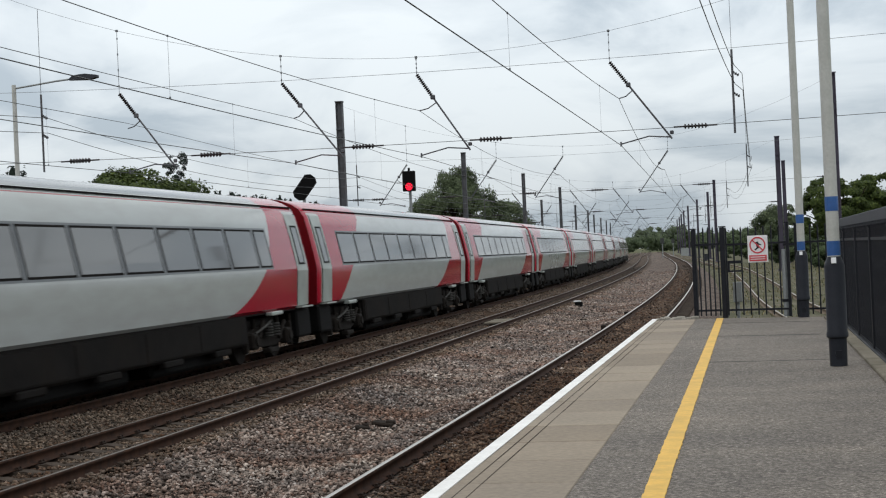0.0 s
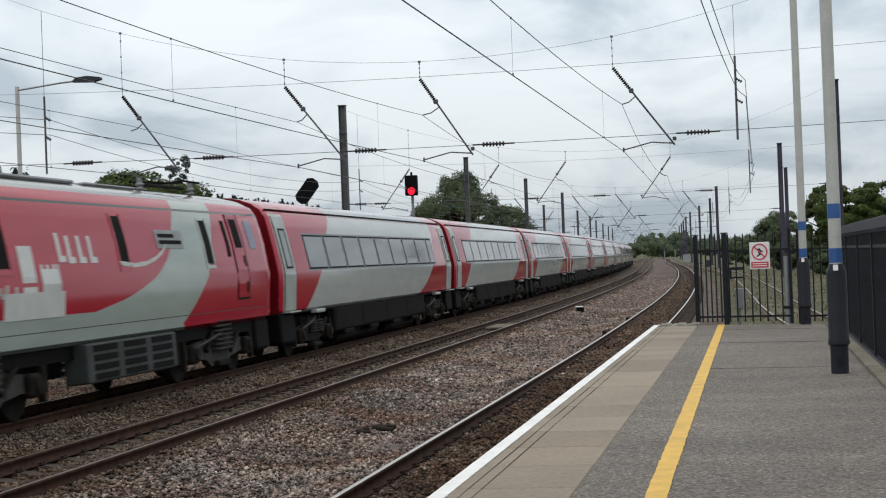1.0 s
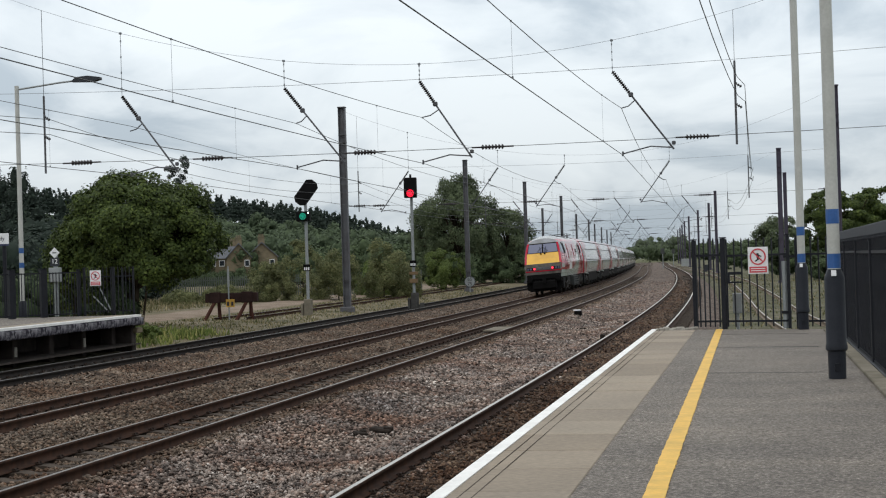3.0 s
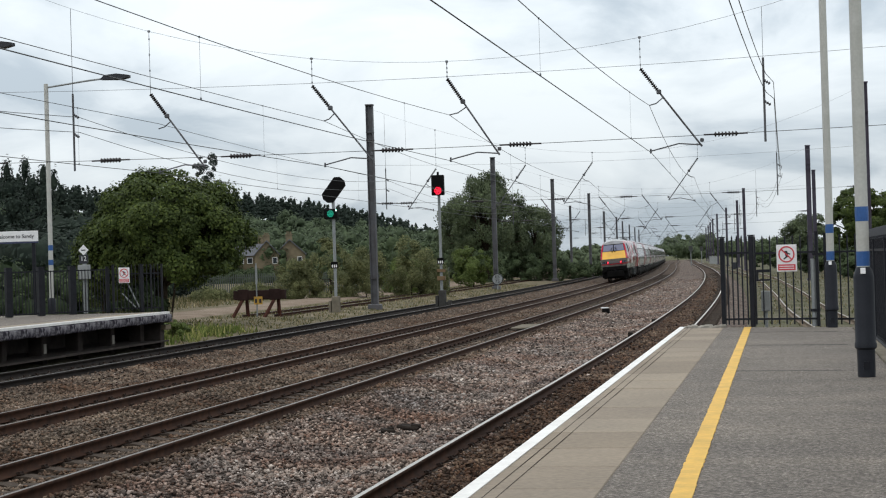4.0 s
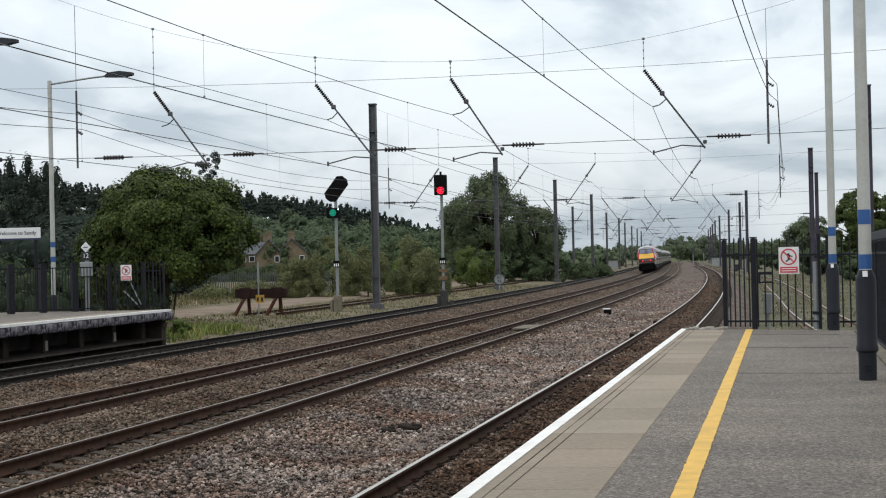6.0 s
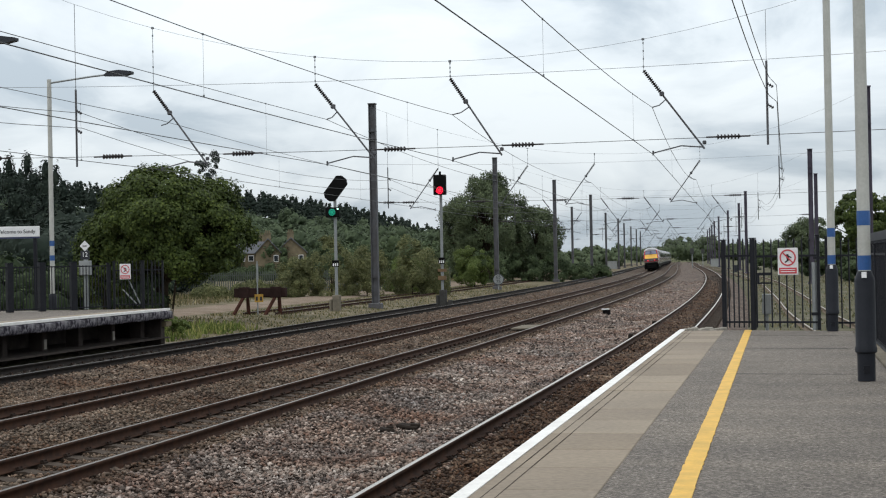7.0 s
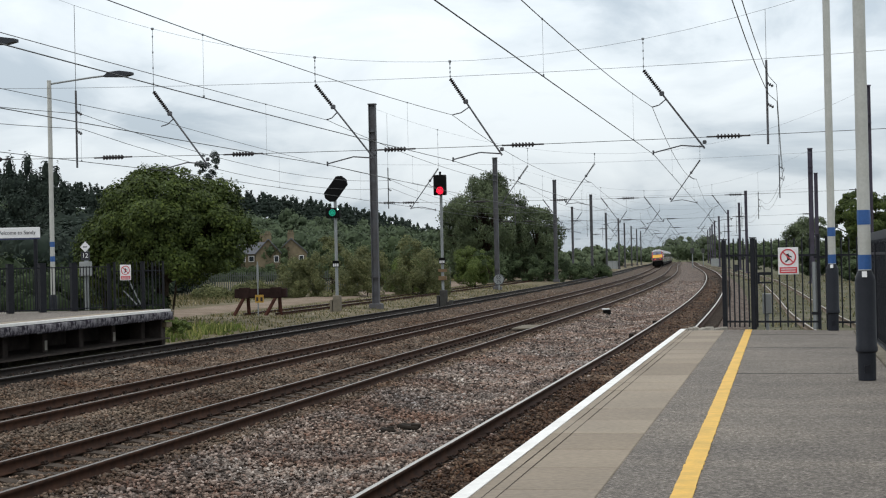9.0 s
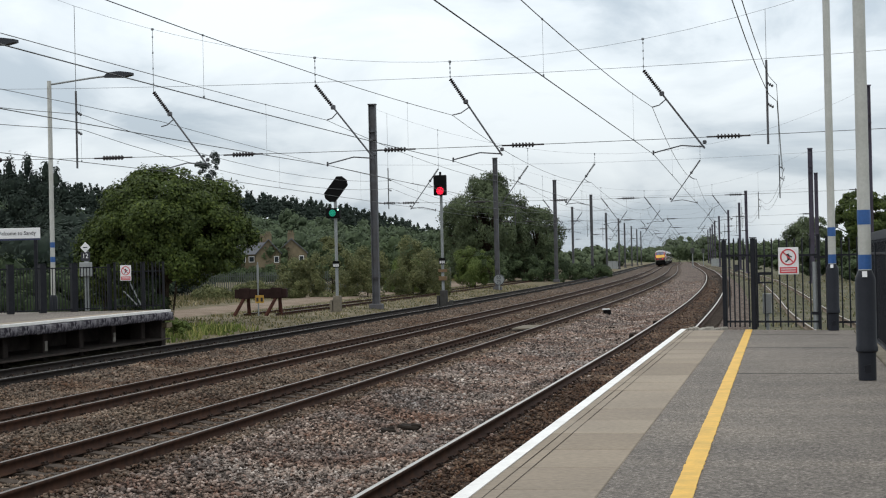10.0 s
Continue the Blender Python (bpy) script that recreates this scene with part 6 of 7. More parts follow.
def build_station_sign():
    c = thing("station_sign", pose(-24.2, 48.6, PZ, 0, 0, 6), "white station name board on dark posts", "sign")
    for x in (-0.85, 0.78):
        part("post", Geo().box((x, 0.05, 1.2), (0.11, 0.09, 2.6), bev=0.01), "black_paint", c)
    part("board", Geo().box((0, 0, 2.52), (1.9, 0.05, 0.34), bev=0.01), "sign_white", c)
    part("lower_edge", Geo().box((0, 0, 2.325), (1.9, 0.045, 0.05)), "sign_navy", c, "navy lower edge")
    part("lettering", text_mesh("Welcome to Sandy", 0.17, "sign_dark"), None, c, "dark lettering", at=pose(0.16, -0.03, 2.52, 90))


build_station_sign()


# ---- signals, buffer stop and lineside things ----
def led_cluster(x, y, z, r):
    """Rings of small lights on a lens that faces along -y."""
    g = Geo()
    for q, n in ((0.0, 1), (0.45, 6), (0.92, 12)):
        for k in range(n):
            a = 2 * math.pi * (k + 0.3) / n
            p = (x + r * q * math.cos(a), y, z + r * q * math.sin(a))
            g.cyl(p, (p[0], y - 0.02, p[2]), r * 0.21, n=8)
    return g


def build_green_signal():
    s = thing("signal", (-21.28, 77.0, -0.12), "lit green signal under a tilted black indicator on a grey post", "railway signal", "signals")
    part("base", Geo().box((0, 0, 0.38), (0.36, 0.36, 0.85), bev=0.03).box((-0.28, 0, 0.3), (0.12, 0.3, 0.6), bev=0.02), "kerb", s, "weathered concrete base")
    part("post", Geo().cyl((0, 0, 0.7), (0, 0, 5.6), 0.075, n=14), "grey_post", s, "", True)
    o = []
    for k in range(8):
        a = math.pi / 8 + k * math.pi / 4
        o.append((0.37 * math.cos(a), (0.40 if math.sin(a) > 0 else -0.40) + 0.30 * math.sin(a)))
    ind = part("indicator", Geo().prism(o, 0.16), "signal_black", s, "tilted black route indicator", at=pose(0.06, -0.05, 5.98, 0, 38, 0))
    h = part("head", Geo().box((-0.08, -0.12, 4.82), (0.68, 0.3, 0.48), bev=0.03), "signal_black", s, "black signal head")
    part("lens", Geo().cyl((-0.08, -0.272, 4.82), (-0.08, -0.28, 4.82), 0.175, n=18), "lens_green", h)
    part("green_lamp", led_cluster(-0.08, -0.28, 4.82, 0.15), "lamp_green", h, "lit green lamp of many small lights")
    part("marker_lamp", Geo().cyl((0.20, -0.275, 4.98), (0.20, -0.29, 4.98), 0.035, n=10), "lamp_white", h)
    part("plate", Geo().box((0.0, -0.1, 2.33), (0.34, 0.02, 0.32)), "signal_black", s)
    b = Geo()
    for x in (-0.1, 0.0, 0.1):
        b.box((x, -0.115, 2.28), (0.06, 0.006, 0.14))
    part("number_bars", b, "sign_white", s)


def build_red_signal():
    s = thing("signal", (-17.47, 84.0, -0.2), "lit red signal in a black head on a grey post", "railway signal", "signals")
    part("base", Geo().box((0.03, 0, 0.45), (0.36, 0.36, 0.95), bev=0.03).box((-0.26, 0, 0.35), (0.14, 0.3, 0.6), bev=0.02).box((0.42, -0.1, 0.2), (0.2, 0.25, 0.4), bev=0.02), "bogie_grey", s, "weathered dark grey base box")
    part("post", Geo().cyl((0, 0, 0.8), (0, 0, 6.0), 0.075, n=14), "grey_post", s, "", True)
    h = part("head", Geo().box((-0.02, -0.1, 6.42), (0.66, 0.28, 1.06), bev=0.03).box((-0.02, -0.02, 7.0), (0.1, 0.1, 0.25)), "signal_black", s, "black signal head")
    part("lens", Geo().cyl((0.0, -0.24, 6.13), (0.0, -0.255, 6.13), 0.21, n=18), "lens_red", h)
    part("red_lamp", led_cluster(0.0, -0.255, 6.13, 0.18), "lamp_red", h, "lit red lamp of many small lights")
    part("hood", Geo().lathe([(0.26, -0.26), (0.24, -0.5), (0.25, -0.5), (0.27, -0.26)], 18, 0, (0, 0, 6.13), "y"), "signal_black", h)
    part("plate", Geo().box((0.0, -0.1, 2.45), (0.34, 0.02, 0.34)), "signal_black", s)
    b = Geo()
    for x in (-0.1, 0.0, 0.1):
        b.box((x, -0.115, 2.40), (0.06, 0.006, 0.14))
    part("number_bars", b, "sign_white", s)
    part("brown_box", Geo().box((0.02, -0.1, 1.55), (0.42, 0.2, 0.22), bev=0.01).box((0.02, -0.1, 1.95), (0.46, 0.05, 0.16), bev=0.01), "sign_brown", s, "weathered brown plates")


build_green_signal()
build_red_signal()


def build_speed_sign():
    x, y = -21.75, 126.0
    s = thing("speed_sign", (x, y, -0.1), "round pale speed board with dark figures on a low post", "sign")
    part("post", Geo().cyl((0, 0.05, 0), (0, 0.05, 0.7), 0.05, n=8), "grey_post", s)
    part("disc", Geo().cyl((0, -0.02, 0.82), (0, 0.02, 0.82), 0.44, n=28), "grey_post", s, "weathered grey disc")
    r = Geo()
    for k in range(28):
        a0, a1 = 2 * math.pi * k / 28, 2 * math.pi * (k + 1) / 28
        v = [(q * math.cos(a), -0.03, 0.82 + q * math.sin(a)) for a in (a0, a1) for q in (0.44, 0.39)]
        r.add(v, [(0, 2, 3, 1)])
    part("rim", r, "sign_dark", s)
    part("figures", text_mesh("65", 0.38, "sign_dark"), None, s, at=pose(0, -0.035, 1.0, 90))
    part("figures", text_mesh("75", 0.38, "sign_dark"), None, s, at=pose(0, -0.035, 0.64, 90))


build_speed_sign()


def build_buffer_stop():
    b = thing("buffer_stop", pose(-23.45, 71.8, -0.1, 0, 0, 2), "brown timber and rusty steel buffer stop ending the siding", "buffer stop")
    part("beam", Geo().box((0, 0, 1.05), (2.45, 0.3, 0.42), bev=0.03), "timber", b, "dark brown timber beam")
    for x in (-0.75, 0.75):
        part("buffer_block", Geo().box((x, -0.1, 1.06), (0.5, 0.2, 0.5), bev=0.02), "timber", b)
        for dx, y1 in ((-0.42, -0.5), (0.12, 0.2), (-0.1, 0.9)):
            part("strut", Geo().cyl((x + 0.1, 0.05, 1.15), (x + dx, y1, 0.0), 0.08, 0.095, 6), "buffer_steel", b)
    part("marker_post", Geo().box((-0.08, -0.22, 1.2), (0.05, 0.05, 2.6)).box((-0.08, -0.22, 1.95), (0.09, 0.06, 0.8), bev=0.01), "grey_post", b)
    part("marker_plate", Geo().box((0, -0.28, 0.8), (0.4, 0.02, 0.36)), "sign_yellow", b, "yellow marker plate")
    k = Geo()
    for x in (-0.1, 0.1):
        k.box((x, -0.295, 0.78), (0.1, 0.006, 0.18))
    part("marker_bars", k, "sign_dark", b)


build_buffer_stop()


def build_sidings():
    s = np.concatenate([np.arange(71.5, 200, 3.0), np.arange(200, 560, 8.0)])
    for name, label, pts in (("siding_left", "rusty siding that ends at the buffer stop", [line_at(s, -14.55)[:2]]),
                             ("siding_right", "rusty siding in rough grass behind the platform end", None)):
        t = thing(name, (0, 0, 0), label, "railway track", "sidings", "structure")
        if pts:
            x, y = pts[0]
            z0 = 0.06
        else:
            y = np.concatenate([np.arange(33, 200, 3.0), np.arange(200, 420, 8.0)])
            x = np.interp(y, (33, 40, 48, 62, 85, 110, 139, 178, 243, 420), (2.45, 2.05, 1.6, 0.95, 0.45, -0.3, -1.2, -3.3, -7.6, -21.0))
            k = np.ones(7) / 7
            x = np.convolve(np.pad(x, 3, mode="edge"), k, "valid")
            z0 = 0.03
        tx, ty = np.gradient(x), np.gradient(y)
        ln = np.hypot(tx, ty)
        nx, ny = ty / ln, -tx / ln
        for side in (-1, 1):
            rows = [(x + nx * (side * GAUGE / 2 + o), y + ny * (side * GAUGE / 2 + o), z0 + h + 0 * x) for o, h in RAIL_PROFILE]
            part("rail", sweep("rail", rows, s, "rail_old" if pts else "rail_siding"), None, t)
        g = Geo()
        for i in range(0, len(x) - 1):
            for u in (0.0, 0.33, 0.66):
                cx, cy = x[i] + (x[i + 1] - x[i]) * u, y[i] + (y[i + 1] - y[i]) * u
                if cy < 200:
                    g.box((cx, cy, z0 - (0.225 if pts else 0.25)), (2.4, 0.24, 0.12), rz=math.degrees(math.atan2(-nx[i] * 0 + ny[i], nx[i])))
        tagged(part("sleepers", g, "timber", t), kind="stuff")


build_sidings()


def build_small_things():
    def one(name, geo, mat, label, cat, group=""):
        tagged(part(name, geo, mat), label, cat, group)
    b = thing("trackside_box", (-7.05, 66.5, -0.2), "small dark box with a white top on the ballast", "box")
    part("body", Geo().box((0, 0, 0.16), (0.3, 0.3, 0.32), bev=0.02), "black_part", b)
    part("lid", Geo().box((-0.05, 0, 0.345), (0.30, 0.24, 0.05), bev=0.02), "sign_white", b)
    for x, y, a, l in ((-6.32, 27.8, 20, 0.42), (-5.42, 23.4, -25, 0.36), (-5.62, 22.9, 40, 0.2)):
        g = Geo().box((0, 0, 0), (l, 0.16, 0.06), bev=0.02, rx=8).box((l * 0.3, 0.03, 0.03), (l * 0.4, 0.1, 0.05), rz=30, bev=0.015)
        ob = part("scrap_piece", g, "rust_debris", at=pose(x, y, -0.185, 0, 4, a))
        tagged(ob, "dark rusty scrap lying on the ballast", "scrap", "scrap on the ballast")
    one("cable", Geo().tube([(-7.3, 57.5, -0.2), (-6.9, 57.2, -0.19), (-6.4, 57.3, -0.2), (-5.8, 57.0, -0.2)], 0.025, 6), "rust_debris", "dark cable lying over the ballast", "cable")
    for x, y in ((-4.15, 47.5), (-4.2, 57.0)):
        one("rail_lubricator", Geo().box((x - 0.2, y, -0.05), (0.14, 0.2, 0.14), bev=0.02).cyl((x - 0.2, y, -0.1), (x + 0.0, y, -0.03), 0.02, n=6), "rust_debris", "small dark fitting beside the rail", "rail fitting", "rail fittings")
    x, y, z, th = (float(v) for v in track_at(2, 55.4, 0.0, -0.12))
    tagged(part("crossing_board", Geo().box((0, 0, 0), (0.8, 2.6, 0.05), bev=0.01), "kerb", at=pose(x, y, z, 0, 0, math.degrees(th))), "weathered pale board between the rails", "board")
    cx, cy = -35.2, 345.0
    c = thing("equipment_cabinet", (cx, cy, -0.2), "pale grey trackside equipment cabinet", "cabinet", "cabinets")
    part("body", Geo().box((0, 0, 0.85), (2.1, 0.9, 1.6), bev=0.04), "cabinet", c)
    part("roof", Geo().box((0, 0, 1.7), (2.25, 1.05, 0.1), bev=0.03), "cabinet", c)
    part("door_gap", Geo().box((0, -0.455, 0.85), (0.03, 0.01, 1.4)), "dark_grey", c)
    c = thing("equipment_cabinet", (-6.6, 235.0, -0.2), "dark trackside cabinet by the curve", "cabinet", "cabinets")
    part("body", Geo().box((0, 0, 0.5), (0.7, 0.5, 1.0), bev=0.04), "dark_grey", c)
    part("lid", Geo().box((0, 0, 1.03), (0.8, 0.6, 0.08), bev=0.02), "dark_grey", c)


build_small_things()


def build_far_signals():
    for x, y, h in ((-17.7, 330.0, 3.2), (-18.9, 400.0, 3.3)):
        s = thing("signal", (x, y, -0.2), "distant grey signal post with a dark head by the curve", "railway signal", "distant signals")
        part("post", Geo().cyl((0, 0, 0), (0, 0, h), 0.09, n=8), "grey_post", s)
        part("head", Geo().box((0, -0.1, h + 0.3), (0.75, 0.3, 1.1), bev=0.04), "box_grey", s, "grey signal head")
    for x, y, w in ((-15.2, 372.0, 1.3), (-13.6, 356.0, 0.9)):
        c = thing("equipment_cabinet", (x, y, -0.2), "pale grey trackside equipment cabinet", "cabinet", "cabinets")
        part("body", Geo().box((0, 0, 0.85), (w, 0.8, 1.6), bev=0.04), "cabinet", c)
        part("roof", Geo().box((0, 0, 1.7), (w + 0.15, 0.95, 0.1), bev=0.03), "cabinet", c)


build_far_signals()


# ---- plants ----
def leaf_cloud(rng, centres, radii, n, size, fill=0.2, droop=0.0, wisps=0.08, outs=None, ruffle=0.55):
    """n leaf blades on and in the clumps: corners and faces. outs: the way each clump faces, which its leaves cover like a cap."""
    centres, radii = np.asarray(centres, float), np.asarray(radii, float)
    w = (radii ** 2).sum(1)
    k = rng.choice(len(centres), n, p=w / w.sum())
    d = rng.normal(size=(n, 3))
    d /= np.linalg.norm(d, axis=1, keepdims=True)
    lean = np.array([0, 0, 0.35])
    if outs is not None:
        o = np.asarray(outs, float)[k]
        d = np.where((d * o).sum(1, keepdims=True) < -0.15, -d, d)
        lean = o * 0.5 + np.array([0, 0, 0.3])
    r = np.where(rng.random(n) < fill, rng.uniform(0.3, 0.9, n), rng.uniform(0.82, 1.08, n))
    # sprays that reach beyond the clump, in a few directions
    spray = (np.sin(d[:, 0] * 9 + k) * np.sin(d[:, 1] * 8 + 2 * k) * np.sin(d[:, 2] * 9 + 3 * k) > 0.35) & (rng.random(n) < wisps * 6)
    r = np.where(spray, rng.uniform(1.0, 1.45, n), r)
    p = centres[k] + d * radii[k] * r[:, None]
    nrm = d + rng.normal(0, ruffle, (n, 3)) + lean
    nrm /= np.linalg.norm(nrm, axis=1, keepdims=True)
    a = np.cross(nrm, rng.normal(size=(n, 3)))
    a[:, 2] -= droop
    a /= np.linalg.norm(a, axis=1, keepdims=True)
    b = np.cross(nrm, a)
    b /= np.linalg.norm(b, axis=1, keepdims=True)
    s = size * rng.uniform(0.6, 1.4, (n, 1))
    v = np.stack([p - a * s, p + b * s * 0.55, p + a * s, p - b * s * 0.55], 1).reshape(-1, 3)
    f = np.arange(4 * n).reshape(-1, 4)
    return v, f


def crown_clumps(rng, centre, radii, count, clump, low=-0.75, tall=0.6):
    """Caps of foliage over the crown, with some deeper in: centres, radii and the way that each faces."""
    c, r, o = [], [], []
    while len(c) < count:
        d = rng.normal(size=3)
        d /= np.linalg.norm(d)
        if d[2] < low:
            continue
        q = rng.uniform(0.66, 1.05) if rng.random() < 0.85 else rng.uniform(0.3, 0.66)
        c.append(np.array(centre) + d * np.array(radii) * q)
        s = clump * rng.uniform(0.55, 1.35)
        r.append((s, s, s * tall))
        e = d + np.array([0, 0, 0.3])
        o.append(e / np.linalg.norm(e))
    return c, r, o


def build_tree(name, base, centre, radii, seed, mat, label, count=60, clump=0.9, n=30000, size=0.11, trunk=0.22, category="tree", group="", droop=0.0, low=-0.75, wisps=0.08, tall=0.6, lobes=()):
    rng = np.random.default_rng(seed)
    t = thing(name, base, label, category, group)
    c, r, o = crown_clumps(rng, np.array(centre) - np.array(base), radii, count, clump, low, tall)
    for lc, lr, ln in lobes:
        c1, r1, o1 = crown_clumps(rng, np.array(lc) - np.array(base), lr, ln, clump * 0.85, low, tall)
        c, r, o = c + c1, r + r1, o + o1
    g = Geo()
    top = Vector(np.array(centre) - np.array(base))
    g.tube([(0, 0, -0.3), (top.x * 0.2, top.y * 0.2, top.z * 0.35), (top.x * 0.8, top.y * 0.8, top.z)], trunk, 8)
    for q in c[::4]:
        mid = Vector((top.x * 0.4, top.y * 0.4, top.z * rng.uniform(0.4, 0.8)))
        g.cyl(mid, Vector(q), trunk * 0.42, trunk * 0.12, 6)
    part("trunk", g, "bark", t, "dark rough trunk and limbs")
    v, f = leaf_cloud(rng, c, r, n, size, 0.2, droop, wisps, o)
    part("crown", array_mesh("crown", v, f, mat), None, t, "crown of many small leaves")
    return t


def build_trees():
    build_tree("tree", (-24.6, 62.5, -0.1), (-24.4, 62.5, 3.75), (2.75, 2.6, 2.35), 3, "leaf", "large dark green broadleaf tree behind the far platform", 135, 0.58, 100000, 0.067, 0.26, low=-0.75, tall=0.8, wisps=0.14,
               lobes=(((-26.4, 62.3, 3.0), (1.5, 1.4, 1.4), 45), ((-22.3, 62.6, 3.4), (1.25, 1.3, 1.6), 45)))
    build_tree("bush", (-24.9, 61.9, -0.1), (-24.9, 61.9, 0.95), (0.6, 0.7, 1.0), 33, "leaf_under", "dark ivy thicket round the foot of the large tree", 34, 0.3, 9000, 0.06, 0.06, "bush", "lineside bushes", low=-1.0, tall=0.9)
    build_tree("bush", (-28.2, 65.0, -0.1), (-28.0, 65.0, 1.9), (1.0, 1.0, 1.1), 32, "leaf_yellow", "yellow-green elder bush behind the far platform railings", 30, 0.36, 10000, 0.065, 0.06, "bush", "lineside bushes", low=-0.9)
    build_tree("tree", (-25.6, 66.0, -0.1), (-23.8, 66.0, 5.9), (0.55, 0.6, 1.4), 31, "leaf_pine", "thin tree top rising behind the large tree", 34, 0.15, 6000, 0.035, 0.05, wisps=0.3, tall=0.9)
    build_tree("tree", (-30.3, 171, -0.1), (-30.6, 171, 6.4), (4.4, 4.2, 4.4), 5, "leaf_grey", "tall grey-green willow beside the line", 150, 0.75, 66000, 0.10, 0.4, droop=0.8, low=-0.95, wisps=0.3, tall=1.15,
               lobes=(((-33.6, 171, 4.6), (1.8, 2.0, 3.2), 40), ((-29.6, 171, 9.0), (1.6, 1.8, 1.6), 24)))
    build_tree("tree", (-25.6, 176, -0.1), (-26.2, 176, 4.4), (2.8, 3.2, 3.2), 6, "leaf_grey", "lower grey-green tree beside the willow", 90, 0.65, 30000, 0.105, 0.3, droop=0.8, low=-0.98, wisps=0.3, tall=1.1)
    build_tree("bush", (-25.9, 138, -0.1), (-25.9, 138, 1.7), (1.75, 1.8, 1.7), 7, "leaf_yellow", "fresh yellow-green bush before the willow", 70, 0.36, 20000, 0.066, 0.08, "bush", "lineside bushes", low=-1.0, tall=0.9, wisps=0.2)
    for i, (x, y, rx, h, mt) in enumerate(((-32.3, 107, 1.3, 1.35, "leaf_bush"), (-29.9, 107, 1.75, 2.25, "leaf_bush"), (-27.7, 108, 1.3, 1.65, "leaf_bush"), (-25.0, 110, 1.3, 2.1, "leaf_bush"), (-24.0, 112, 0.9, 1.3, "leaf_bush"),
                                           (-35.2, 106, 1.1, 0.45, "leaf_bush"), (-37.6, 104, 1.0, 0.35, "leaf_bush"), (-27.6, 120, 1.6, 1.2, "leaf_yellow"))):
        build_tree("bush", (x, y, -0.1), (x, y, h * 0.78), (rx * 1.1, rx, h * 1.05), 20 + i, mt, "grey-green lineside bush beside the dirt track", 60, 0.36, 15000, 0.058, 0.05, "bush", "lineside bushes", low=-1.0, wisps=0.3, tall=1.1)
    for i, (x, y, rx, h) in enumerate(((-29.6, 166, 2.2, 1.9), (-26.6, 170, 2.0, 1.7), (-24.2, 173, 1.6, 1.5), (-23.4, 188, 1.6, 0.8), (-22.6, 204, 1.5, 0.7))):
        build_tree("bush", (x, y, -0.1), (x, y, h * 0.7), (rx, rx, h), 130 + i, "leaf_belt", "low green scrub at the foot of the willow", 44, 0.46, 7000, 0.10, 0.05, "bush", "scrub below the willow", low=-1.0, wisps=0.2, tall=0.9)
    build_tree("tree", (8.4, 150, -0.1), (8.0, 150, 4.6), (3.5, 4, 3.3), 41, "leaf", "dark green broadleaf tree beyond the fence", 140, 0.7, 42000, 0.12, 0.3, low=-0.95)
    build_tree("tree", (11.9, 152, -0.1), (11.9, 152, 4.4), (3.5, 4, 3.4), 42, "leaf", "dark green broadleaf tree beyond the fence", 90, 0.75, 24000, 0.13, 0.3, low=-0.95)
    build_tree("tree", (3.2, 205, -0.1), (3.2, 205, 3.6), (2.6, 2.8, 2.9), 43, "leaf_grey", "grey-green tree beyond the siding", 90, 0.6, 18000, 0.12, 0.2, low=-1.0, wisps=0.25, tall=0.9)
    for i, (x, y, h) in enumerate(((3.3, 175, 1.6), (5.2, 165, 1.5), (0.4, 230, 1.7), (-3.0, 260, 1.6), (6.5, 135, 1.2))):
        build_tree("bush", (x, y, -0.1), (x, y, h * 0.9), (2.2, 2.0, h), 60 + i, "leaf_belt", "low bush beyond the siding", 44, 0.52, 5500, 0.14, 0.06, "bush", "bushes by the siding", low=-0.98)


def build_hedge():
    for i, x in enumerate((-70.5, -67.0, -63.8, -60.5, -57.5)):
        build_tree("bush", (x, 202 - i, -0.3), (x, 202 - i, 0.6 + 0.25 * (i % 2)), (2.1, 1.6, 1.0), 150 + i, "leaf_belt", "dark green garden bush before the houses", 40, 0.55, 5000, 0.14, 0.08, "bush", "garden bushes", low=-1.0, tall=0.9)


def build_weeds():
    for i, (x, y, h) in enumerate(((-19.9, 51.5, 0.34), (-20.6, 54.0, 0.22))):
        build_tree("weed", (x, y, -0.2), (x, y, h * 0.6), (h * 1.2, h, h * 0.9), 80 + i, "leaf_yellow", "clump of fresh green weeds on the verge", 14, 0.13, 1100, 0.04, 0.01, "weed", "weeds on the verge", low=-0.5, wisps=0.2)


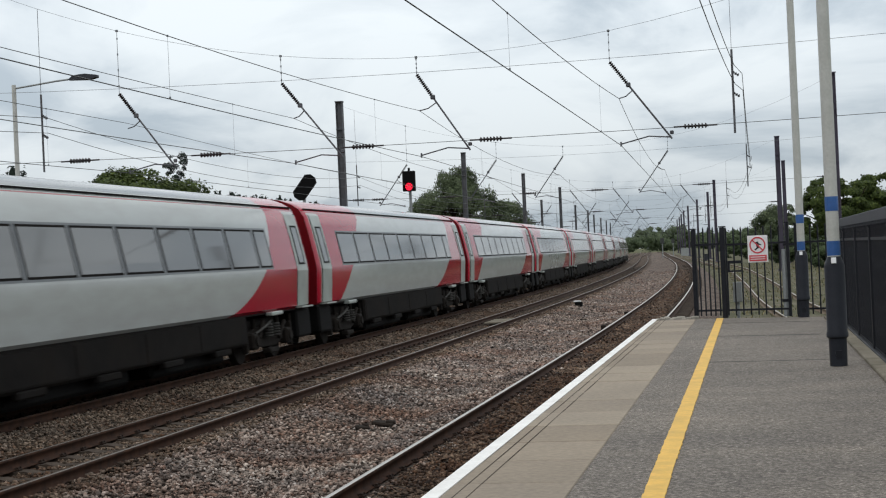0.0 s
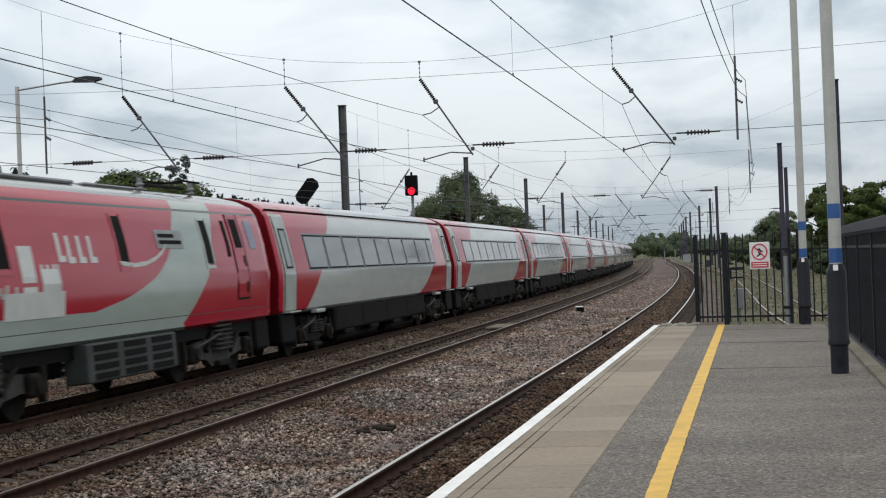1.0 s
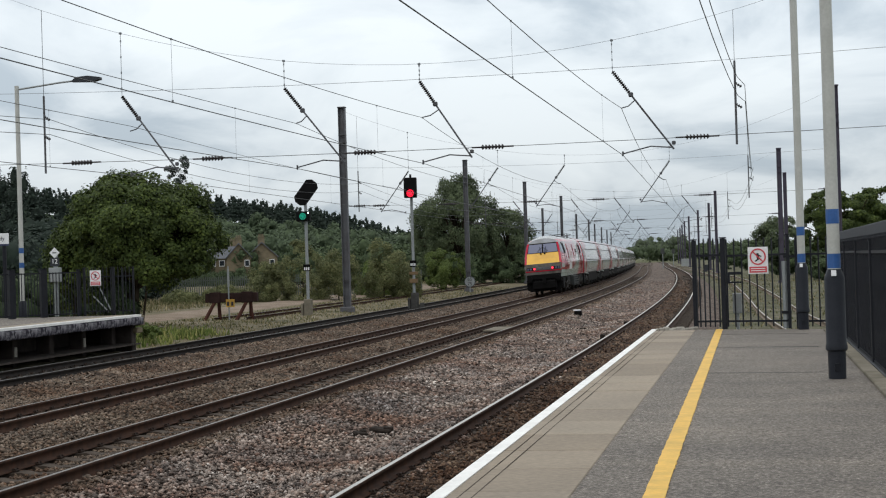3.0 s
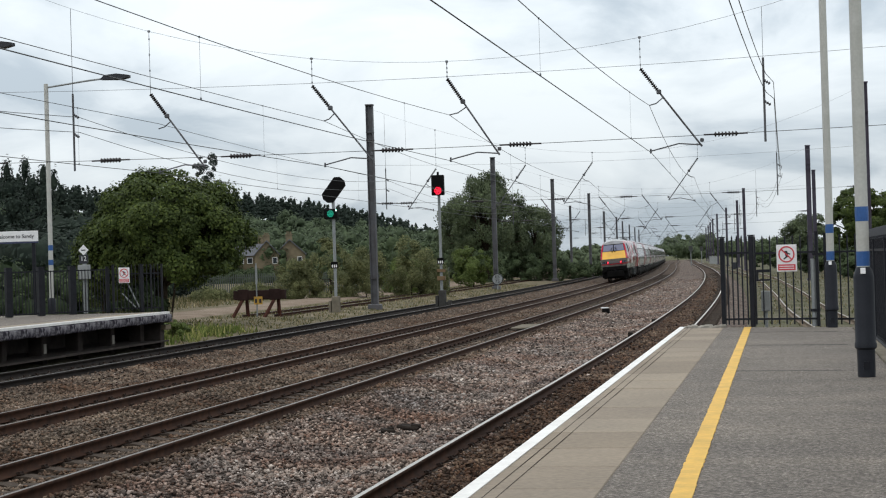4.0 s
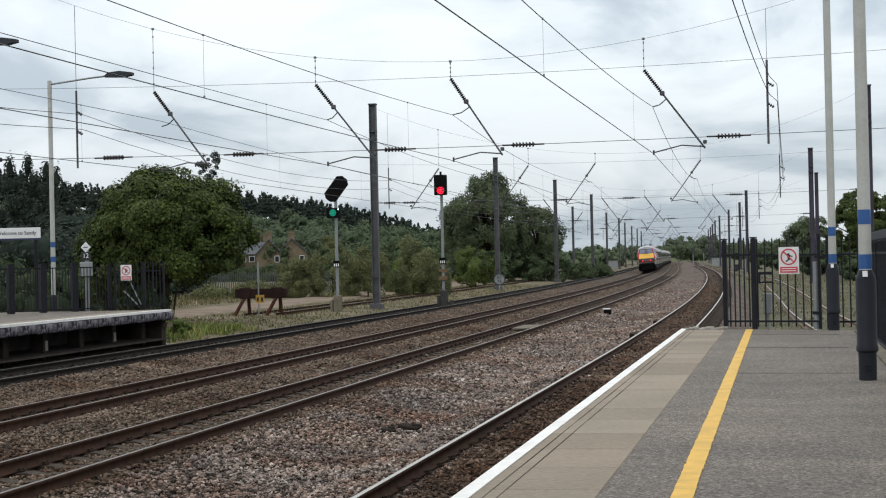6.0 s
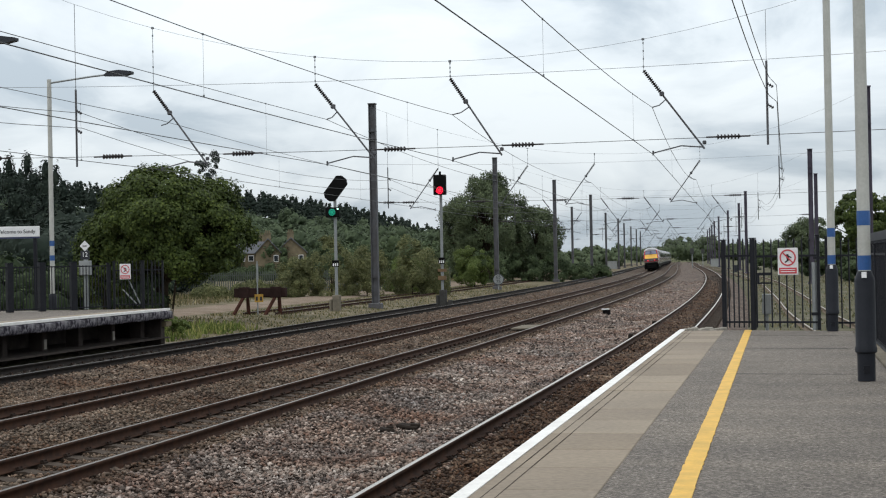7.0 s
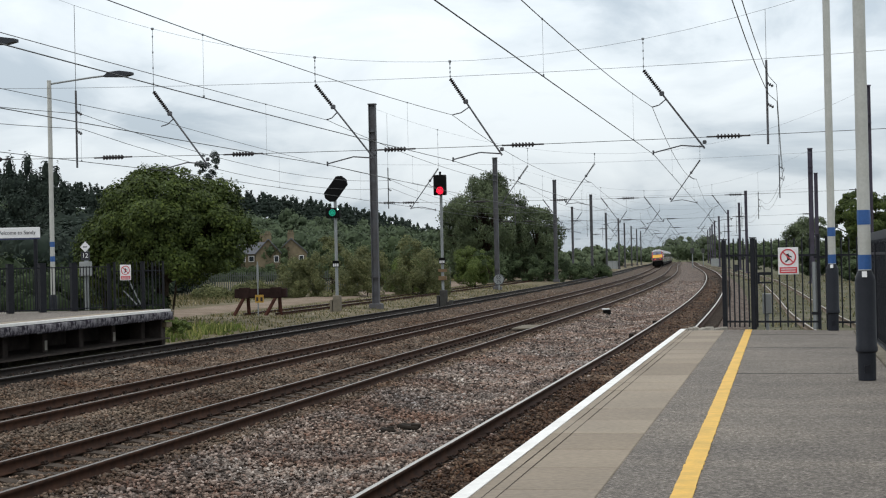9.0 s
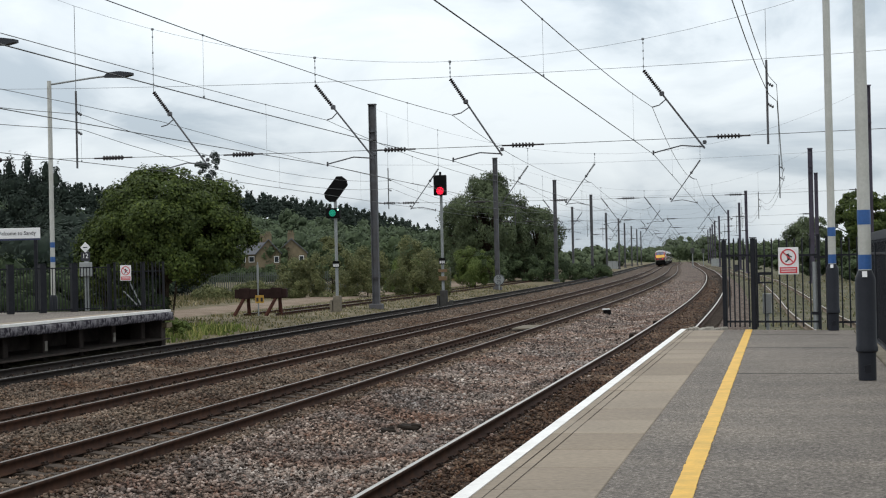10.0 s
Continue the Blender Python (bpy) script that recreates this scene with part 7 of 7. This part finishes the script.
def build_grass():
    rng = np.random.default_rng(9)

    def patch(name, label, n, s_range, o_range, size, tall=1.0, zf=None, clump=0.8, mat="grass_blade"):
        s, o = rng.uniform(*s_range, n), rng.uniform(*o_range, n)
        x, y, _ = line_at(s, o)
        keep = np.array([noise.noise((a * clump, b * clump, 7)) for a, b in zip(x, y)]) > -0.12 + rng.normal(0, 0.12, n)
        x, y, o = x[keep], y[keep], o[keep]
        n = len(x)
        z = zf(o)
        h = size * rng.uniform(0.4, 1.3, n) * tall
        a = rng.uniform(0, 6.283, n)
        lean = rng.normal(0, 0.35, (n, 2)) * h[:, None]
        w = 0.012 + 0.03 * rng.random(n)
        dx, dy = np.cos(a) * w, np.sin(a) * w
        v = np.stack([np.stack([x - dx, y - dy, z], 1), np.stack([x + dx, y + dy, z], 1), np.stack([x + lean[:, 0] + dx * 0.3, y + lean[:, 1] + dy * 0.3, z + h], 1), np.stack([x + lean[:, 0] - dx * 0.3, y + lean[:, 1] - dy * 0.3, z + h * 0.97], 1)], 1)
        ob = part(name, array_mesh(name, v.reshape(-1, 3), np.arange(4 * n).reshape(-1, 4), mat), None)
        tagged(ob, label, "grass", kind="stuff")
    left = lambda o: np.interp(o, (-33, -20.5, -16, -14.2, -11.8, -10.6, -10.2), (0.03, -0.07, -0.07, -0.09, -0.15, -0.27, -0.3))
    patch("verge_grass", "dry and green grass and weeds on the verge", 15000, (50, 150), (-17.2, -10.6), 0.10, 1.0, left)
    patch("verge_weeds", "tall green weeds at the end of the far platform", 2000, (50, 60), (-13.6, -10.9), 0.26, 1.0, left, 1.3, "weed_blade")
    patch("far_grass", "rough grass before the bushes", 26000, (60, 190), (-34, -23.2), 0.26, 1.0, left)
    patch("siding_grass", "rough grass round the right-hand siding", 12000, (34, 180), (7.8, 22), 0.09, 1.0, lambda o: np.interp(o, (7.6, 9, 12, 20), (-0.18, -0.14, -0.1, -0.05)))


# ---- distance ----
BEAR = (-0.80, -0.50, -0.458, -0.40, -0.336, -0.302, -0.285, -0.268, -0.233, -0.2195, -0.17, -0.12, -0.07, 0.0, 0.2, 0.5)
RIDGE = (34.0, 34.0, 32.0, 24.5, 23.2, 21.6, 19.2, 16.8, 10.8, 7.8, 2.0, 0.5, 1.0, 2.0, 2.5, 3.0)
# how high the tree line on the horizon stands, as a slope seen from the platform
LINE_AT = (-0.155, -0.13, -0.113, -0.0958, -0.0788, -0.0653, -0.0569, -0.0451, -0.0317, 0.0049, 0.06)
LINE_UP = (0.012, 0.007, 0.0105, 0.0092, 0.0065, 0.0122, 0.0140, 0.0132, 0.0108, 0.0098, 0.0095)


def hill_z(b, r):
    t = np.clip((r - 300) / 400, 0, 1)
    return np.interp(b, BEAR, RIDGE) * t * t * (3 - 2 * t) - 0.5


def build_hill():
    b = np.linspace(-0.8, -0.115, 60)
    r = np.concatenate([np.linspace(295, 720, 30), [800, 1000, 1400]])
    v = []
    for rr in r:
        x, y = rr * np.sin(b), rr * np.cos(b)
        v.append(np.stack([x, y, hill_z(b, min(rr, 720)) + 0 * b], 1))
    n = len(b)
    f = np.array([(j * n + i, j * n + i + 1, (j + 1) * n + i + 1, (j + 1) * n + i) for j in range(len(r) - 1) for i in range(n - 1)])
    me = array_mesh("hill", np.concatenate(v), f, "hill")
    tagged(part("hill", me, None), "low wooded hill on the horizon", "hill", kind="structure")


def foliage_masses(rng, centres, radii):
    """A rough solid mass within each clump of a distant wood."""
    rows, cols = 4, 6
    el = np.linspace(-1.2, 1.2, rows)
    az = np.arange(cols) * 2 * math.pi / cols
    unit = np.array([(math.cos(e) * math.cos(a), math.cos(e) * math.sin(a), math.sin(e)) for e in el for a in az])
    quad = np.array([(i * cols + k, i * cols + (k + 1) % cols, (i + 1) * cols + (k + 1) % cols, (i + 1) * cols + k) for i in range(rows - 1) for k in range(cols)])
    c, r = np.asarray(centres, float), np.asarray(radii, float)
    n = len(c)
    v = c[:, None, :] + unit[None] * r[:, None, :] * rng.uniform(0.45, 0.88, (n, len(unit), 1))
    f = quad[None] + (np.arange(n) * len(unit))[:, None, None]
    return v.reshape(-1, 3), f.reshape(-1, 4)


def build_woods():
    rng = np.random.default_rng(12)

    def wood(name, label, mat, trees, leaf, per, pine):
        cs, rs = [], []
        for x, y, z, h, w in trees:
            if pine:
                for k in range(6):
                    u = k / 5
                    cs.append((x + rng.normal(0, 0.25 * w), y, z + h * (0.35 + 0.62 * u)))
                    q = w * (1.05 - 0.75 * u) * rng.uniform(0.8, 1.2)
                    rs.append((q, q, h * 0.11))
            else:
                for k in range(8):
                    d = rng.normal(size=3)
                    d /= np.linalg.norm(d)
                    cs.append((x + d[0] * w * 0.6, y + d[1] * w * 0.6, z + h * 0.55 + d[2] * h * 0.3))
                    q = w * rng.uniform(0.35, 0.6)
                    rs.append((q, q, q * 0.9))
        v, f = leaf_cloud(rng, cs, rs, per * len(trees), leaf, 0.0, ruffle=0.2)
        v2, f2 = foliage_masses(rng, cs, rs)
        v, f = np.concatenate([v, v2]), np.concatenate([f, f2 + len(v)])
        tagged(part(name, array_mesh(name, v, f, mat), None), label, "woods", kind="stuff")
    far, near = [], []
    for i in range(520):
        b = rng.uniform(-0.50, -0.18)
        r = rng.uniform(655, 730) if i % 5 else rng.uniform(525, 655)
        far.append((r * np.sin(b), r * np.cos(b), hill_z(b, r), rng.uniform(7, 11), rng.uniform(2.0, 3.2)))
    for i in range(390):
        b = rng.uniform(-0.52, -0.15)
        r = rng.uniform(330, 505)
        near.append((r * np.sin(b), r * np.cos(b), hill_z(b, r), rng.uniform(6, 10), rng.uniform(3, 5)))
    wood("pine_wood", "dark pine wood along the hill crest", "leaf_pine", far, 0.5, 120, True)
    wood("hillside_wood", "mixed green wood on the hillside", "leaf_far", near, 0.46, 200, False)
    mid = []
    for i in range(95):
        b = rng.uniform(-0.34, -0.16)
        r = rng.uniform(190, 320)
        if -0.345 < b < -0.272 and r < 268:
            continue
        mid.append((r * np.sin(b), r * np.cos(b), -0.5, rng.uniform(4.5, 8.0) * (0.8 if b > -0.27 else 1), rng.uniform(2.2, 3.4)))
    wood("tree_belt", "belt of green trees behind the houses", "leaf_belt", mid, 0.26, 560, False)
    left = []
    for i in range(34):
        b = rng.uniform(-0.50, -0.36)
        r = rng.uniform(105, 220)
        left.append((r * np.sin(b), r * np.cos(b), -0.3, (0.050 * r + 0.6 if b < -0.42 else 0.043 * r) * rng.uniform(0.8, 1.1), rng.uniform(2.5, 4.0)))
    pines = [(r * np.sin(b), r * np.cos(b), -0.3, h * 0.94, w * 0.8) for b, r, h, w in ((-0.462, 150, 12.6, 2.4), (-0.450, 158, 13.4, 2.6), (-0.441, 150, 12.2, 2.2), (-0.432, 155, 12.0, 2.0), (-0.415, 170, 10.5, 2.4), (-0.405, 175, 10.8, 2.4))]
    wood("pine_group", "tall dark pines behind the far platform", "leaf_pine", pines, 0.15, 2600, True)
    wood("dark_trees", "dark trees behind the far platform", "leaf_pine", left, 0.17, 1500, False)
    under = []
    for i in range(46):
        b = rng.uniform(-0.50, -0.385)
        r = rng.uniform(80, 120)
        under.append((r * np.sin(b), r * np.cos(b), -0.4, rng.uniform(2.0, 3.6), rng.uniform(1.4, 2.4)))
    wood("undergrowth", "bushes and brambles behind the far platform fence", "leaf_under", under, 0.09, 1000, False)
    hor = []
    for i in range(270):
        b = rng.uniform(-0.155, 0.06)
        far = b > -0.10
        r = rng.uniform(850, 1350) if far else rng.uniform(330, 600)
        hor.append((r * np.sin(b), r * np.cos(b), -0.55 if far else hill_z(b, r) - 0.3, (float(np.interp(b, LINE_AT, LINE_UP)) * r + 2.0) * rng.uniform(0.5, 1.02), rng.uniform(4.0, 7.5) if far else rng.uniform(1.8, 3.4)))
    # leaf_line carries the haze of the distance in its colour
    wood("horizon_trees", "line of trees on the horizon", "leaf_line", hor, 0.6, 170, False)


def build_house(at, w, d, h, roof, side, label):
    """A gabled house whose gable faces the railway."""
    c = thing("house", at, label, "house", "houses beyond the trees")
    if side == "gable":
        part("wall", Geo().prism([(-w / 2, -0.5), (w / 2, -0.5), (w / 2, h), (0, h + roof), (-w / 2, h)], d), "brick", c, "yellow-brown brick wall")
        for sx in (-1, 1):
            a = math.degrees(math.atan2(roof, w / 2))
            L = math.hypot(roof, w / 2) + 0.35
            part("roof", Geo().box((sx * (w / 4 + 0.08), 0, h + roof / 2 - 0.02), (L, d + 0.6, 0.14), ry=sx * a, bev=0.02), "slate", c, "grey slate roof slope")
        for x, z in ((w * 0.32, h - 1.0),):
            k = part("window", Geo().box((x, -d / 2 - 0.02, z), (0.8, 0.08, 1.1)), "sign_white", c)
            part("pane", Geo().box((x, -d / 2 - 0.07, z), (0.62, 0.04, 0.9)), "window", k)
    else:
        part("wall", Geo().box((0, 0, h / 2 - 0.25), (w, d, h + 0.5)), "brick", c, "yellow-brown brick wall")
        part("roof", Geo().prism([(-d / 2 - 0.3, h), (d / 2 + 0.3, h), (0, h + roof)], w + 0.4, 0, (0, 0, 0), "yz"), "slate", c, "grey slate roof")
        for x in (-w * 0.28, w * 0.02, w * 0.32):
            k = part("window", Geo().box((x, -d / 2 - 0.02, h - 0.8), (0.95, 0.08, 1.0)), "sign_white", c)
            part("pane", Geo().box((x, -d / 2 - 0.07, h - 0.8), (0.74, 0.04, 0.78)), "window", k)
    ch = part("chimney", Geo().box((0 if side == "gable" else w * 0.42, 0.6, h + roof + 0.2), (1.1, 0.7, 1.5), bev=0.03).box((0 if side == "gable" else w * 0.42, 0.6, h + roof + 1.0), (1.25, 0.85, 0.16)), "brick", c, "brick chimney stack")
    for k in (-0.3, 0.0, 0.3):
        part("chimney_pot", Geo().cyl(((0 if side == "gable" else w * 0.42) + k, 0.6, h + roof + 1.05), ((0 if side == "gable" else w * 0.42) + k, 0.6, h + roof + 1.5), 0.12, 0.1, 8), "brick", ch)


def build_houses():
    build_house(pose(-87.2, 262, -0.4, 0, 0, 18), 4.8, 6.0, 4.5, 2.0, "side", "brick house with a slate roof and white windows")
    build_house(pose(-83.5, 260, -0.4, 0, 0, 18), 4.0, 8.0, 4.6, 2.2, "gable", "brick house with a slate gable roof and chimney")
    build_house(pose(-80.2, 262, -0.4, 0, 0, 18), 5.0, 8.0, 4.6, 2.3, "gable", "brick house with a slate gable roof and chimney")


def build_palisade():
    f = thing("palisade_fence", (0, 0, 0), "grey galvanised palisade fence behind the bushes", "fence")
    a, b = Vector((-49.0, 118.0, -0.1)), Vector((-25.6, 126.0, -0.1))
    d = b - a
    ang = math.atan2(d.y, d.x)
    g = Geo().prism([(-0.04, 0), (0.04, 0), (0.04, 1.75), (0.0, 1.85), (-0.04, 1.75)], 0.012).mesh("pale", "palisade")
    n = 150
    for k in range(n):
        p = a.lerp(b, k / (n - 1))
        part("pale", g, None, f, at=Matrix.Translation(p) @ Matrix.Rotation(ang, 4, "Z"))
    for z in (0.35, 1.45):
        q = (a + b) / 2
        part("rail", Geo().box((0, 0.03, 0), (d.length, 0.04, 0.05)), "palisade", f, at=Matrix.Translation((q.x, q.y, z)) @ Matrix.Rotation(ang, 4, "Z"))
    for k in range(9):
        p = a.lerp(b, k / 8)
        part("post", Geo().box((0, 0.08, 0.9), (0.1, 0.1, 1.9)), "palisade", f, at=Matrix.Translation(p) @ Matrix.Rotation(ang, 4, "Z"))


build_hill()
build_woods()
build_houses()
build_palisade()
build_trees()
build_hedge()
build_grass()
build_weeds()


def motions():
    train_motion()


build_stones()
motions()
